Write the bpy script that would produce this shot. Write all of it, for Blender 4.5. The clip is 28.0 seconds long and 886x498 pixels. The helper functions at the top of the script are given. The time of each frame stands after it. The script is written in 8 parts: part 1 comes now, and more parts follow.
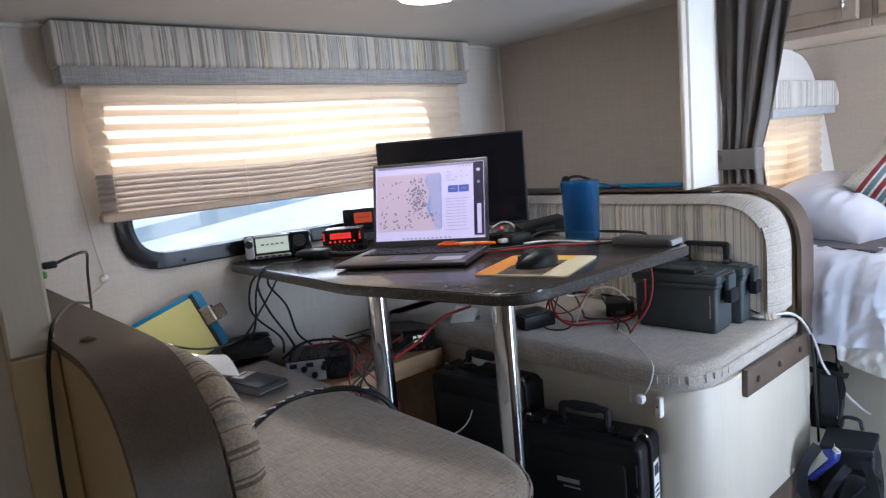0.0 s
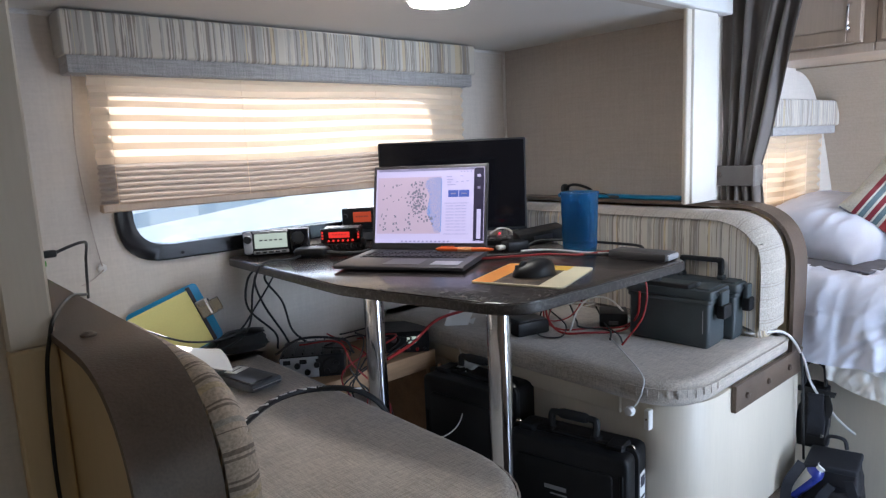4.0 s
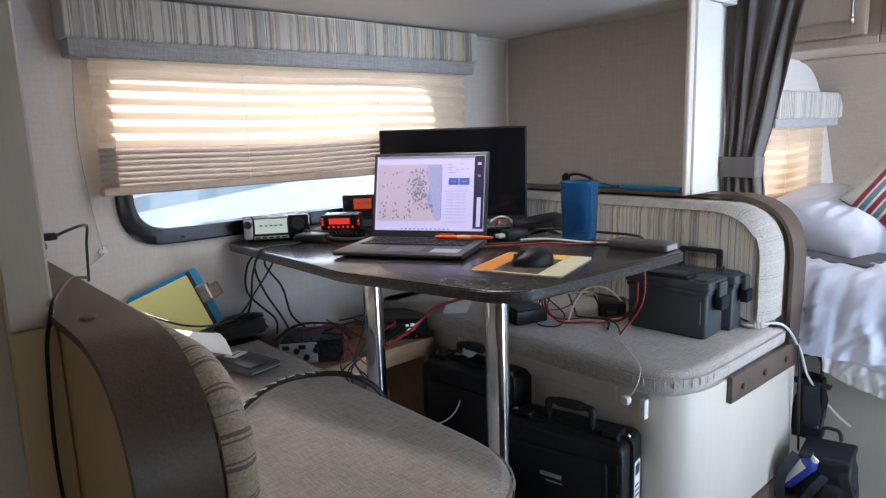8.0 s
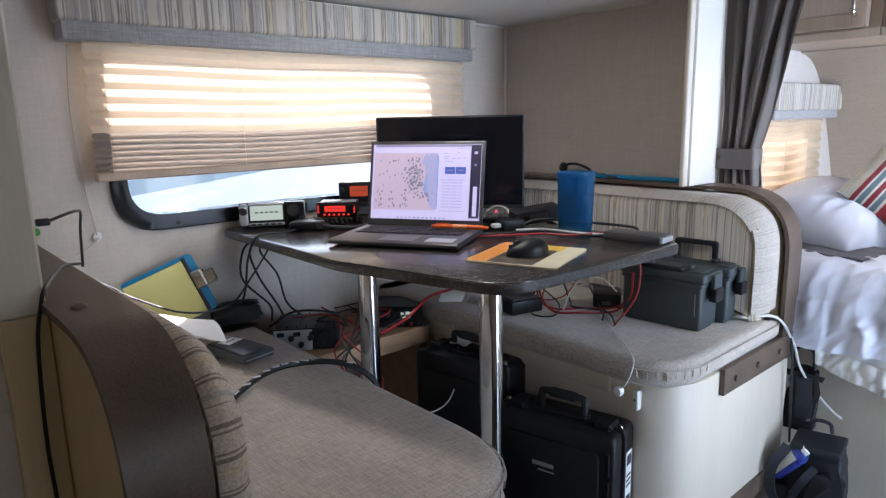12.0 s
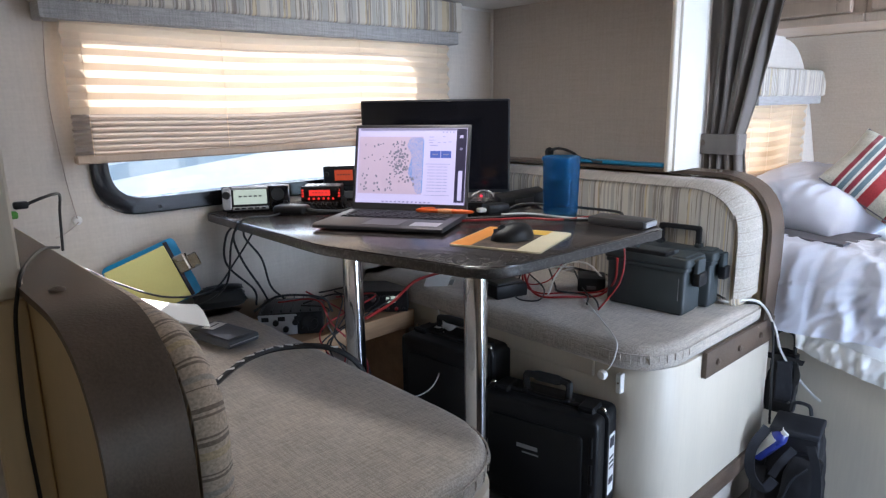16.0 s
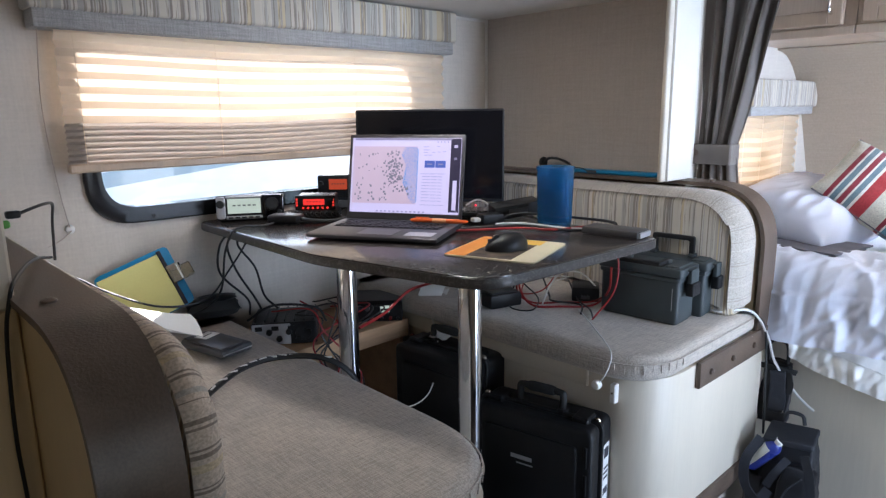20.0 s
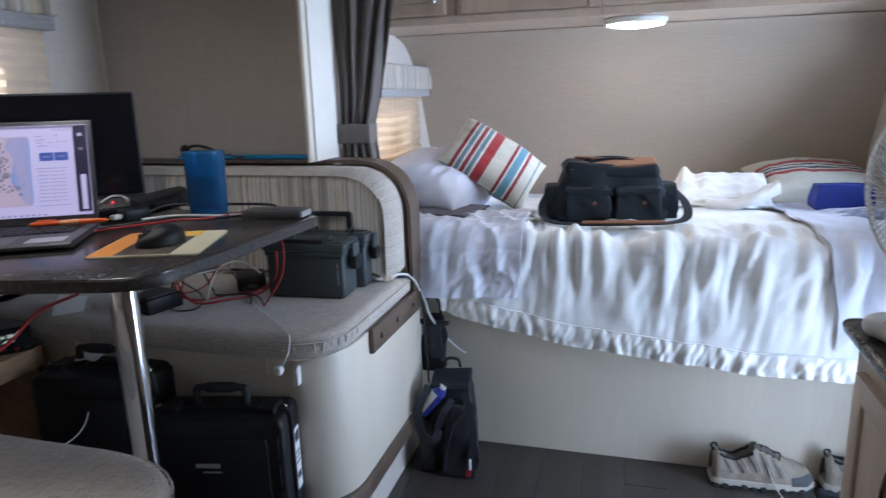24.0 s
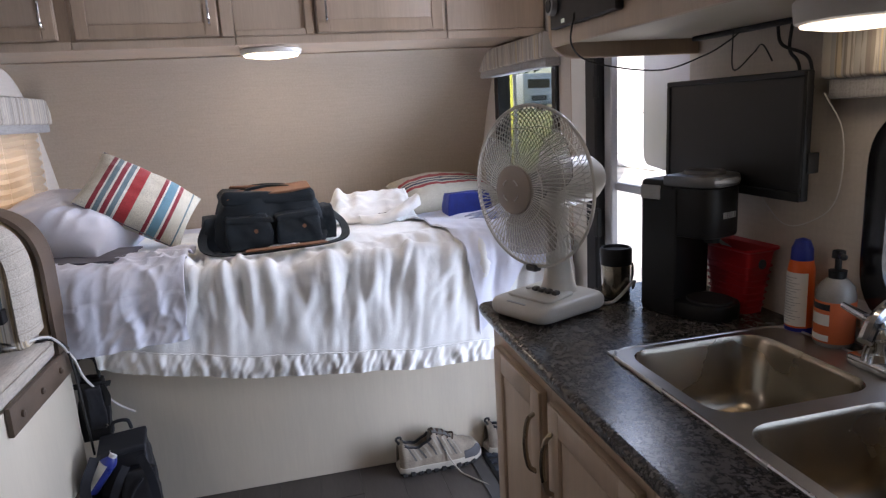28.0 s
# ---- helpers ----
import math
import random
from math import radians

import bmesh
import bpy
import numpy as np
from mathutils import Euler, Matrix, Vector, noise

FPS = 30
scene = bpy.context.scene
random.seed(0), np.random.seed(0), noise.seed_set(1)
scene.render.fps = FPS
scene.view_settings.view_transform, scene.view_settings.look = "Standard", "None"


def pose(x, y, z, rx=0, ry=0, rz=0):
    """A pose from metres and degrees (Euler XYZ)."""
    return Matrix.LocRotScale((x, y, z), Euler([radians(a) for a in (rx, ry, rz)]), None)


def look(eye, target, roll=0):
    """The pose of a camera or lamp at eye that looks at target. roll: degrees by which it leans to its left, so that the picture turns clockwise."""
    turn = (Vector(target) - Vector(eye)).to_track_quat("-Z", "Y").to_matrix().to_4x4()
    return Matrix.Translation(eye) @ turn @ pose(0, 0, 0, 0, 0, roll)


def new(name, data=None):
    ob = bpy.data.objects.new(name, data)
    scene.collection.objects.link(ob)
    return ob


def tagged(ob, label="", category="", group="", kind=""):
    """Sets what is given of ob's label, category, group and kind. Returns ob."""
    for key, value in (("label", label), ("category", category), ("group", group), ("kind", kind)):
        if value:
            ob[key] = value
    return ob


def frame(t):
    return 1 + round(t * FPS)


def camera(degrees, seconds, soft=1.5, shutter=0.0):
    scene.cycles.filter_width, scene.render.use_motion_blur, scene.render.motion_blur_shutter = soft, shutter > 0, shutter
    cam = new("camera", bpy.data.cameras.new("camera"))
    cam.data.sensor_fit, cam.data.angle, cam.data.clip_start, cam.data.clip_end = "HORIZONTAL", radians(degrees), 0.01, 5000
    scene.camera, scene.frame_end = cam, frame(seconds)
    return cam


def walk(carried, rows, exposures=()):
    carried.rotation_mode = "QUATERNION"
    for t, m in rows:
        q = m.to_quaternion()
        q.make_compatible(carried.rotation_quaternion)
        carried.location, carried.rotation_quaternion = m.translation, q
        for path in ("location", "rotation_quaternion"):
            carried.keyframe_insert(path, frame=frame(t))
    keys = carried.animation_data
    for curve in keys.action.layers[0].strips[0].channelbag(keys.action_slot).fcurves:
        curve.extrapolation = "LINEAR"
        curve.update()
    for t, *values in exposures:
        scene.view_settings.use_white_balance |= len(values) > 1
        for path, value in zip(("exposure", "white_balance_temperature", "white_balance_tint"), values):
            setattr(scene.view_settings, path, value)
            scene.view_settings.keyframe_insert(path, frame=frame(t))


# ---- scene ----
cam = camera(68.3, 28.0, soft=1.3, shutter=0.4)
PATH = [
    (0, (0.157, 0.026, 1.343), (1.462, 1.511, 1.04), -5.2),
    (0.5, (0.155, 0.025, 1.343), (1.456, 1.51, 1.022), -4.9),
    (1, (0.155, 0.027, 1.35), (1.451, 1.516, 1.029), -4.4),
    (1.5, (0.15, 0.029, 1.35), (1.441, 1.519, 1.018), -3.6),
    (2, (0.15, 0.026, 1.353), (1.436, 1.52, 1.014), -3.6),
    (2.5, (0.149, 0.025, 1.357), (1.441, 1.517, 1.032), -3.8),
    (3, (0.148, 0.025, 1.361), (1.442, 1.514, 1.03), -3.5),
    (3.5, (0.147, 0.026, 1.365), (1.453, 1.507, 1.046), -3.1),
    (5.5, (0.149, 0.019, 1.366), (1.471, 1.486, 1.048), -1.7),
    (6, (0.15, 0.021, 1.362), (1.469, 1.483, 1.009), -2.1),
    (6.5, (0.151, 0.018, 1.364), (1.465, 1.483, 1.006), -2.2),
    (7, (0.147, 0.018, 1.364), (1.46, 1.485, 1.012), -1.9),
    (7.5, (0.146, 0.019, 1.366), (1.457, 1.489, 1.016), -1.8),
    (8, (0.148, 0.018, 1.366), (1.455, 1.492, 1.016), -1.9),
    (8.5, (0.149, 0.019, 1.368), (1.454, 1.495, 1.018), -1.8),
    (9, (0.151, 0.018, 1.368), (1.452, 1.496, 1.018), -1.3),
    (9.5, (0.155, 0.021, 1.373), (1.449, 1.497, 0.989), -0.9),
    (10, (0.154, 0.02, 1.371), (1.446, 1.498, 0.987), -0.4),
    (10.5, (0.155, 0.018, 1.371), (1.446, 1.497, 0.985), -0.4),
    (11, (0.157, 0.016, 1.371), (1.448, 1.493, 0.984), -0.9),
    (11.5, (0.157, 0.015, 1.371), (1.453, 1.488, 0.982), -0.7),
    (12, (0.157, 0.017, 1.375), (1.462, 1.481, 0.982), -1.2),
    (12.5, (0.155, 0.016, 1.372), (1.46, 1.479, 0.976), -0.3),
    (14.5, (0.161, 0.016, 1.377), (1.481, 1.458, 0.953), -0.6),
    (15, (0.16, 0.016, 1.376), (1.484, 1.454, 0.95), -0.8),
    (15.5, (0.16, 0.017, 1.374), (1.486, 1.451, 0.944), -0.7),
    (16, (0.162, 0.016, 1.371), (1.49, 1.446, 0.934), -0.9),
    (16.5, (0.162, 0.017, 1.37), (1.493, 1.444, 0.932), -1.0),
    (17, (0.159, 0.018, 1.377), (1.495, 1.444, 0.952), -0.8),
    (17.5, (0.155, 0.021, 1.378), (1.496, 1.451, 0.98), -0.8),
    (18, (0.154, 0.019, 1.379), (1.494, 1.45, 0.983), -0.5),
    (18.5, (0.157, 0.018, 1.376), (1.496, 1.451, 0.982), -0.5),
    (19, (0.162, 0.017, 1.379), (1.503, 1.447, 0.98), -1.0),
    (19.5, (0.162, 0.019, 1.376), (1.505, 1.443, 0.966), -0.8),
    (20, (0.163, 0.017, 1.376), (1.508, 1.439, 0.962), -0.7),
    (20.5, (0.165, 0.017, 1.371), (1.511, 1.436, 0.954), -0.8),
    (22.5, (0.181, 0.056, 1.352), (1.7, 1.29, 0.938), -1.3),
    (23, (0.174, 0.056, 1.349), (1.836, 1.09, 0.934), -1.5),
    (23.5, (0.171, 0.059, 1.34), (1.975, 0.811, 0.914), -1.5),
    (24, (0.168, 0.062, 1.344), (2.039, 0.598, 0.887), -1.6),
    (24.5, (0.164, 0.062, 1.342), (2.097, 0.347, 0.917), -3.5),
    (25, (0.16, 0.061, 1.338), (2.1, 0.19, 0.869), -1.8),
    (25.5, (0.16, 0.06, 1.333), (2.103, 0.07, 0.858), -2.6),
    (26, (0.158, 0.054, 1.335), (2.096, -0.06, 0.854), -2.9),
    (26.5, (0.154, 0.05, 1.336), (2.079, -0.193, 0.851), -3.2),
    (27, (0.15, 0.045, 1.339), (2.069, -0.32, 0.911), -2.8),
    (27.5, (0.147, 0.045, 1.34), (2.054, -0.385, 0.919), -3.2),
    (28, (0.145, 0.045, 1.339), (2.051, -0.396, 0.924), -3.3),
]
EXPO = 1.6
walk(cam, [(t, look(eye, target, roll)) for t, eye, target, roll in PATH],
     exposures=[(0, EXPO + 0.45, 5800, 14), (10, EXPO + 0.45, 5800, 14), (16, EXPO + 0.55, 5800, 14), (20.5, EXPO + 0.55, 5800, 14), (22.5, EXPO + 0.65, 5700, 14), (23.2, EXPO + 0.38, 5650, 14), (24.2, EXPO - 0.06, 5550, 14), (25.2, EXPO - 0.28, 5550, 16), (26.2, EXPO - 0.28, 5600, 18), (28, EXPO - 0.15, 6350, 22)])

# ---- light ----
world = bpy.data.worlds.new("sky")
scene.world = world
world.use_nodes = True
wn = world.node_tree.nodes
sky = wn.new("ShaderNodeTexSky")
sky.sky_type, sky.sun_disc = "NISHITA", False
sky.sun_elevation, sky.sun_rotation = radians(32), radians(49)
sky.air_density, sky.dust_density = 1.0, 1.5
world.node_tree.links.new(sky.outputs[0], wn["Background"].inputs[0])
wn["Background"].inputs[1].default_value = 0.15
sun = new("sun", bpy.data.lights.new("sun", "SUN"))
sun.data.energy, sun.data.angle, sun.data.color = 5.0, radians(0.53), (1.0, 0.95, 0.87)
sun.matrix_world = look((0, 0, 0), (-0.60, -0.52, -0.50))




def opening_light(x, z, w, h, y, inward, power, color, fan_out=180):
    """Daylight that comes in through an opening across y."""
    a = new("daylight", bpy.data.lights.new("daylight", "AREA"))
    a.data.shape, a.data.size, a.data.size_y, a.data.energy, a.data.color = "RECTANGLE", w, h, power, color
    a.data.spread = radians(fan_out)
    a.matrix_world = look((x, y, z), (x, y + inward, z))


opening_light(1.985, 1.67, 0.52, 0.34, -1.06, 1, 4.0, (0.76, 0.87, 1.0), 140)    # entry door, over the sight line
opening_light(1.985, 0.38, 0.52, 0.68, -1.06, 1, 3.8, (0.70, 0.84, 1.0), 130)    # entry door, light off the ground
opening_light(2.91, 1.26, 0.60, 0.48, -1.045, 1, 3.0, (0.70, 0.83, 1.0), 85)     # window by the bed, door side
opening_light(0.63, 1.10, 0.86, 0.28, -1.07, 1, 0.35, (0.90, 0.95, 1.0))     # window over the sink


# ---- materials ----
def mat(name, color, rough=0.6, metal=0.0, var=0.12, scale=6.0, bump=0.0, bscale=200.0, spec=0.5, stretch=(1, 1, 1),
        color2=None, sheen=0.0, trans=0.0, per_object=0.0, detail=4.0):
    """Principled surface with two scales of colour variation and fine relief."""
    m = bpy.data.materials.new(name)
    m.use_nodes = True
    n, l = m.node_tree.nodes, m.node_tree.links
    b = n["Principled BSDF"]
    tc = n.new("ShaderNodeTexCoord")
    mp = n.new("ShaderNodeMapping")
    mp.inputs["Scale"].default_value = stretch
    l.new(tc.outputs["Object"], mp.inputs[0])
    big = n.new("ShaderNodeTexNoise")
    big.inputs["Scale"].default_value, big.inputs["Detail"].default_value = scale, detail
    l.new(mp.outputs[0], big.inputs["Vector"])
    fine = n.new("ShaderNodeTexNoise")
    fine.inputs["Scale"].default_value, fine.inputs["Detail"].default_value = bscale, 2.0
    l.new(mp.outputs[0], fine.inputs["Vector"])
    addn = n.new("ShaderNodeMath")
    addn.operation = "MULTIPLY_ADD"
    l.new(fine.outputs[0], addn.inputs[0])
    addn.inputs[1].default_value = 0.4
    l.new(big.outputs[0], addn.inputs[2])
    rng = n.new("ShaderNodeMapRange")
    rng.inputs[1].default_value, rng.inputs[2].default_value = 0.4, 1.0
    l.new(addn.outputs[0], rng.inputs[0])
    mix = n.new("ShaderNodeMix")
    mix.data_type = "RGBA"
    c2 = color2 or tuple(c * (1 - 2 * var) for c in color)
    c1 = color if color2 else tuple(min(1, c * (1 + var)) for c in color)
    mix.inputs[6].default_value, mix.inputs[7].default_value = (*c2, 1), (*c1, 1)
    l.new(rng.outputs[0], mix.inputs[0])
    out = mix.outputs[2]
    if per_object:
        oi = n.new("ShaderNodeObjectInfo")
        hs = n.new("ShaderNodeHueSaturation")
        r2 = n.new("ShaderNodeMapRange")
        r2.inputs[3].default_value, r2.inputs[4].default_value = 1 - per_object, 1 + per_object
        l.new(oi.outputs["Random"], r2.inputs[0])
        l.new(r2.outputs[0], hs.inputs["Value"])
        l.new(out, hs.inputs["Color"])
        out = hs.outputs[0]
    l.new(out, b.inputs["Base Color"])
    rr = n.new("ShaderNodeMapRange")
    rr.inputs[3].default_value, rr.inputs[4].default_value = max(0.03, rough - 0.08), min(1, rough + 0.08)
    l.new(big.outputs[0], rr.inputs[0])
    l.new(rr.outputs[0], b.inputs["Roughness"])
    b.inputs["Metallic"].default_value = metal
    b.inputs["Specular IOR Level"].default_value = spec
    if sheen:
        b.inputs["Sheen Weight"].default_value = sheen
    if trans:
        b.inputs["Transmission Weight"].default_value = trans
    if bump:
        bp = n.new("ShaderNodeBump")
        bp.inputs["Strength"].default_value, bp.inputs["Distance"].default_value = bump, 0.002
        l.new(fine.outputs[0], bp.inputs["Height"])
        l.new(bp.outputs[0], b.inputs["Normal"])
    return m


def stripes(name, axis, width, stops, rough=0.85, bump=0.3, weave=900.0, jitter=0.0, dashes=0.0, along=""):
    """Woven cloth with stripes across one axis: stops are (share of the repeat, colour). dashes breaks the threads up along them."""
    m = mat(name, (0.5, 0.5, 0.5), rough, bump=bump, bscale=weave, sheen=0.2)
    n, l = m.node_tree.nodes, m.node_tree.links
    b = n["Principled BSDF"]
    tc = n.new("ShaderNodeTexCoord")
    sp = n.new("ShaderNodeSeparateXYZ")
    l.new(tc.outputs["Object"], sp.inputs[0])
    coord = sp.outputs[axis]
    if along:
        at = n.new("ShaderNodeAttribute")
        at.attribute_name = along
        coord = at.outputs["Fac"]
    if jitter:
        nz = n.new("ShaderNodeTexNoise")
        nz.inputs["Scale"].default_value = 9.0
        l.new(tc.outputs["Object"], nz.inputs["Vector"])
        ma = n.new("ShaderNodeMath")
        ma.operation = "MULTIPLY_ADD"
        l.new(nz.outputs[0], ma.inputs[0])
        ma.inputs[1].default_value = jitter
        l.new(coord, ma.inputs[2])
        coord = ma.outputs[0]
    dv = n.new("ShaderNodeMath")
    dv.operation = "DIVIDE"
    l.new(coord, dv.inputs[0])
    dv.inputs[1].default_value = width
    fr = n.new("ShaderNodeMath")
    fr.operation = "FRACT"
    l.new(dv.outputs[0], fr.inputs[0])
    ramp = n.new("ShaderNodeValToRGB")
    ramp.color_ramp.interpolation = "CONSTANT"
    el = ramp.color_ramp.elements
    while len(el) < len(stops):
        el.new(0.5)
    for e, (p, c) in zip(el, stops):
        e.position, e.color = p, (*c, 1)
    l.new(fr.outputs[0], ramp.inputs[0])
    th = n.new("ShaderNodeTexNoise")
    th.inputs["Scale"].default_value, th.inputs["Detail"].default_value = weave * 0.3, 3.0
    mp = n.new("ShaderNodeMapping")
    sc = [1.0, 1.0, 1.0]
    if dashes:
        sc = [dashes] * 3
        sc[axis] = 1.0
    mp.inputs["Scale"].default_value = sc
    l.new(tc.outputs["Object"], mp.inputs[0])
    l.new(mp.outputs[0], th.inputs["Vector"])
    hs = n.new("ShaderNodeHueSaturation")
    r2 = n.new("ShaderNodeMapRange")
    r2.inputs[1].default_value, r2.inputs[2].default_value = 0.3, 0.7
    r2.inputs[3].default_value, r2.inputs[4].default_value = 0.72, 1.2
    l.new(th.outputs[0], r2.inputs[0])
    l.new(r2.outputs[0], hs.inputs["Value"])
    l.new(ramp.outputs[0], hs.inputs["Color"])
    l.new(hs.outputs[0], b.inputs["Base Color"])
    return m


def woven(name, color, dark, rough=0.9, fine=420.0, bump=0.5, contrast=0.5, coarse=9.0, sheen=0.2):
    """Cloth with threads both ways, slubs and soft larger shading."""
    m = mat(name, color, rough, var=0.1, scale=coarse, bump=bump, bscale=fine, sheen=sheen)
    n, l = m.node_tree.nodes, m.node_tree.links
    b = n["Principled BSDF"]
    tc = n.new("ShaderNodeTexCoord")
    total = None
    for sc in ((0.07, 1, 1), (1, 0.07, 1), (1, 1, 0.07)):
        mp, nz = n.new("ShaderNodeMapping"), n.new("ShaderNodeTexNoise")
        mp.inputs["Scale"].default_value = sc
        nz.inputs["Scale"].default_value, nz.inputs["Detail"].default_value = fine * 0.6, 2.0
        l.new(tc.outputs["Object"], mp.inputs[0])
        l.new(mp.outputs[0], nz.inputs["Vector"])
        if total is None:
            total = nz.outputs[0]
        else:
            ad = n.new("ShaderNodeMath")
            ad.operation = "ADD"
            l.new(total, ad.inputs[0])
            l.new(nz.outputs[0], ad.inputs[1])
            total = ad.outputs[0]
    big = n.new("ShaderNodeTexNoise")
    big.inputs["Scale"].default_value, big.inputs["Detail"].default_value = coarse, 5.0
    l.new(tc.outputs["Object"], big.inputs["Vector"])
    ad = n.new("ShaderNodeMath")
    ad.operation = "MULTIPLY_ADD"
    l.new(big.outputs[0], ad.inputs[0])
    ad.inputs[1].default_value = 0.5
    l.new(total, ad.inputs[2])
    rg = n.new("ShaderNodeMapRange")
    rg.inputs[1].default_value, rg.inputs[2].default_value = 1.75 - contrast, 1.75 + contrast
    l.new(ad.outputs[0], rg.inputs[0])
    mx = n.new("ShaderNodeMix")
    mx.data_type = "RGBA"
    mx.inputs[6].default_value, mx.inputs[7].default_value = (*dark, 1), (*color, 1)
    l.new(rg.outputs[0], mx.inputs[0])
    l.new(mx.outputs[2], b.inputs["Base Color"])
    bp = n.new("ShaderNodeBump")
    bp.inputs["Strength"].default_value, bp.inputs["Distance"].default_value = bump, 0.002
    l.new(total, bp.inputs["Height"])
    l.new(bp.outputs[0], b.inputs["Normal"])
    return m


def glow(name, color, power):
    m = bpy.data.materials.new(name)
    m.use_nodes = True
    b = m.node_tree.nodes["Principled BSDF"]
    b.inputs["Base Color"].default_value = (*[min(0.8, c) * 0.3 for c in color], 1)
    b.inputs["Emission Color"].default_value = (*color, 1)
    b.inputs["Emission Strength"].default_value = power
    return m


def pane_material(name, tint=(0.95, 0.97, 0.97), gloss=0.06):
    m = bpy.data.materials.new(name)
    m.use_nodes = True
    n, l = m.node_tree.nodes, m.node_tree.links
    n.remove(n["Principled BSDF"])
    tr, gl, mx = n.new("ShaderNodeBsdfTransparent"), n.new("ShaderNodeBsdfGlossy"), n.new("ShaderNodeMixShader")
    tr.inputs[0].default_value = (*tint, 1)
    gl.inputs["Roughness"].default_value = 0.02
    mx.inputs[0].default_value = gloss
    l.new(tr.outputs[0], mx.inputs[1])
    l.new(gl.outputs[0], mx.inputs[2])
    l.new(mx.outputs[0], n["Material Output"].inputs[0])
    return m


def thin_cloth(name, color, share=0.5):
    """Cloth that lets light through."""
    m = mat(name, color, 0.9, var=0.05, bump=0.1, bscale=700)
    n, l = m.node_tree.nodes, m.node_tree.links
    tl, mx = n.new("ShaderNodeBsdfTranslucent"), n.new("ShaderNodeMixShader")
    tl.inputs[0].default_value = (*color, 1)
    mx.inputs[0].default_value = share
    l.new(n["Principled BSDF"].outputs[0], mx.inputs[1])
    l.new(tl.outputs[0], mx.inputs[2])
    l.new(mx.outputs[0], n["Material Output"].inputs[0])
    return m


def speckle(name, dark, light, rough=0.3, size=55.0, thresh=0.58):
    """Laminate with a stone pattern of flecks."""
    m = mat(name, dark, rough, var=0.2, scale=8, bump=0.08, bscale=120)
    n, l = m.node_tree.nodes, m.node_tree.links
    b = n["Principled BSDF"]
    tc = n.new("ShaderNodeTexCoord")
    a, c = n.new("ShaderNodeTexNoise"), n.new("ShaderNodeTexNoise")
    a.inputs["Scale"].default_value, a.inputs["Detail"].default_value = size, 6.0
    a.inputs["Distortion"].default_value = 0.35
    c.inputs["Scale"].default_value, c.inputs["Detail"].default_value = size * 2.7, 3.0
    for x in (a, c):
        l.new(tc.outputs["Object"], x.inputs["Vector"])
    r1, r2 = n.new("ShaderNodeMapRange"), n.new("ShaderNodeMapRange")
    r1.inputs[1].default_value, r1.inputs[2].default_value = thresh, thresh + 0.1
    r2.inputs[1].default_value, r2.inputs[2].default_value = thresh + 0.02, thresh + 0.1
    l.new(a.outputs[0], r1.inputs[0])
    l.new(c.outputs[0], r2.inputs[0])
    ad = n.new("ShaderNodeMath")
    ad.operation, ad.use_clamp = "ADD", True
    l.new(r1.outputs[0], ad.inputs[0])
    l.new(r2.outputs[0], ad.inputs[1])
    mx = n.new("ShaderNodeMix")
    mx.data_type = "RGBA"
    mx.inputs[6].default_value, mx.inputs[7].default_value = (*dark, 1), (*light, 1)
    l.new(ad.outputs[0], mx.inputs[0])
    l.new(mx.outputs[2], b.inputs["Base Color"])
    return m


WALL = woven("linen_wallpaper", (0.62, 0.56, 0.49), (0.53, 0.475, 0.415), 0.75, fine=230, bump=0.12, contrast=0.6, coarse=2.5, sheen=0.0)
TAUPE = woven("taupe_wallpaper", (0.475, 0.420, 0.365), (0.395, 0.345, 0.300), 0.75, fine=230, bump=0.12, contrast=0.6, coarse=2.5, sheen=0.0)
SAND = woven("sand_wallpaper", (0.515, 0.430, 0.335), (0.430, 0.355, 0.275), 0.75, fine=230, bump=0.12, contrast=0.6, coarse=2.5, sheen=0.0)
CEIL = mat("ceiling_vinyl", (0.66, 0.63, 0.59), 0.6, var=0.04, scale=2, bump=0.1, bscale=300)
CREAM = mat("cream_laminate", (0.66, 0.59, 0.48), 0.45, var=0.05, scale=5, bump=0.05, bscale=150, stretch=(1, 1, 0.08))
MAPLE = mat("pale_maple", (0.565, 0.440, 0.330), 0.4, var=0.10, scale=9, bump=0.06, bscale=160, stretch=(1, 1, 0.07))
MAPLE_D = mat("deeper_maple_edge", (0.49, 0.365, 0.26), 0.42, var=0.10, scale=9, bump=0.06, bscale=160, stretch=(1, 1, 0.07))
TANB = mat("tan_laminate_board", (0.66, 0.52, 0.31), 0.42, var=0.06, scale=6, bump=0.05, bscale=150, stretch=(1, 1, 0.08))
WHITE = mat("white_plastic", (0.78, 0.76, 0.72), 0.4, var=0.03, scale=8)
CHROME = mat("chrome", (0.75, 0.75, 0.76), 0.10, 1.0, var=0.02)
RIMST = mat("satin_steel", (0.44, 0.42, 0.39), 0.40, 1.0, var=0.03, scale=6)
BRIGHTST = mat("polished_steel_edge", (0.62, 0.60, 0.57), 0.28, 1.0, var=0.03, scale=6)
STEEL = mat("brushed_steel", (0.41, 0.355, 0.275), 0.27, 1.0, var=0.03, scale=6)
BLACK = mat("black_plastic", (0.010, 0.010, 0.011), 0.45, var=0.2, scale=20, bump=0.12, bscale=600, spec=0.35)
SCREENB = mat("matt_black_screen", (0.008, 0.008, 0.009), 0.42, var=0.1, spec=0.3)
GLOSSB = mat("gloss_black", (0.006, 0.006, 0.008), 0.12, var=0.1)
RUBBER = mat("black_rubber", (0.015, 0.015, 0.015), 0.7, var=0.2, bump=0.1)
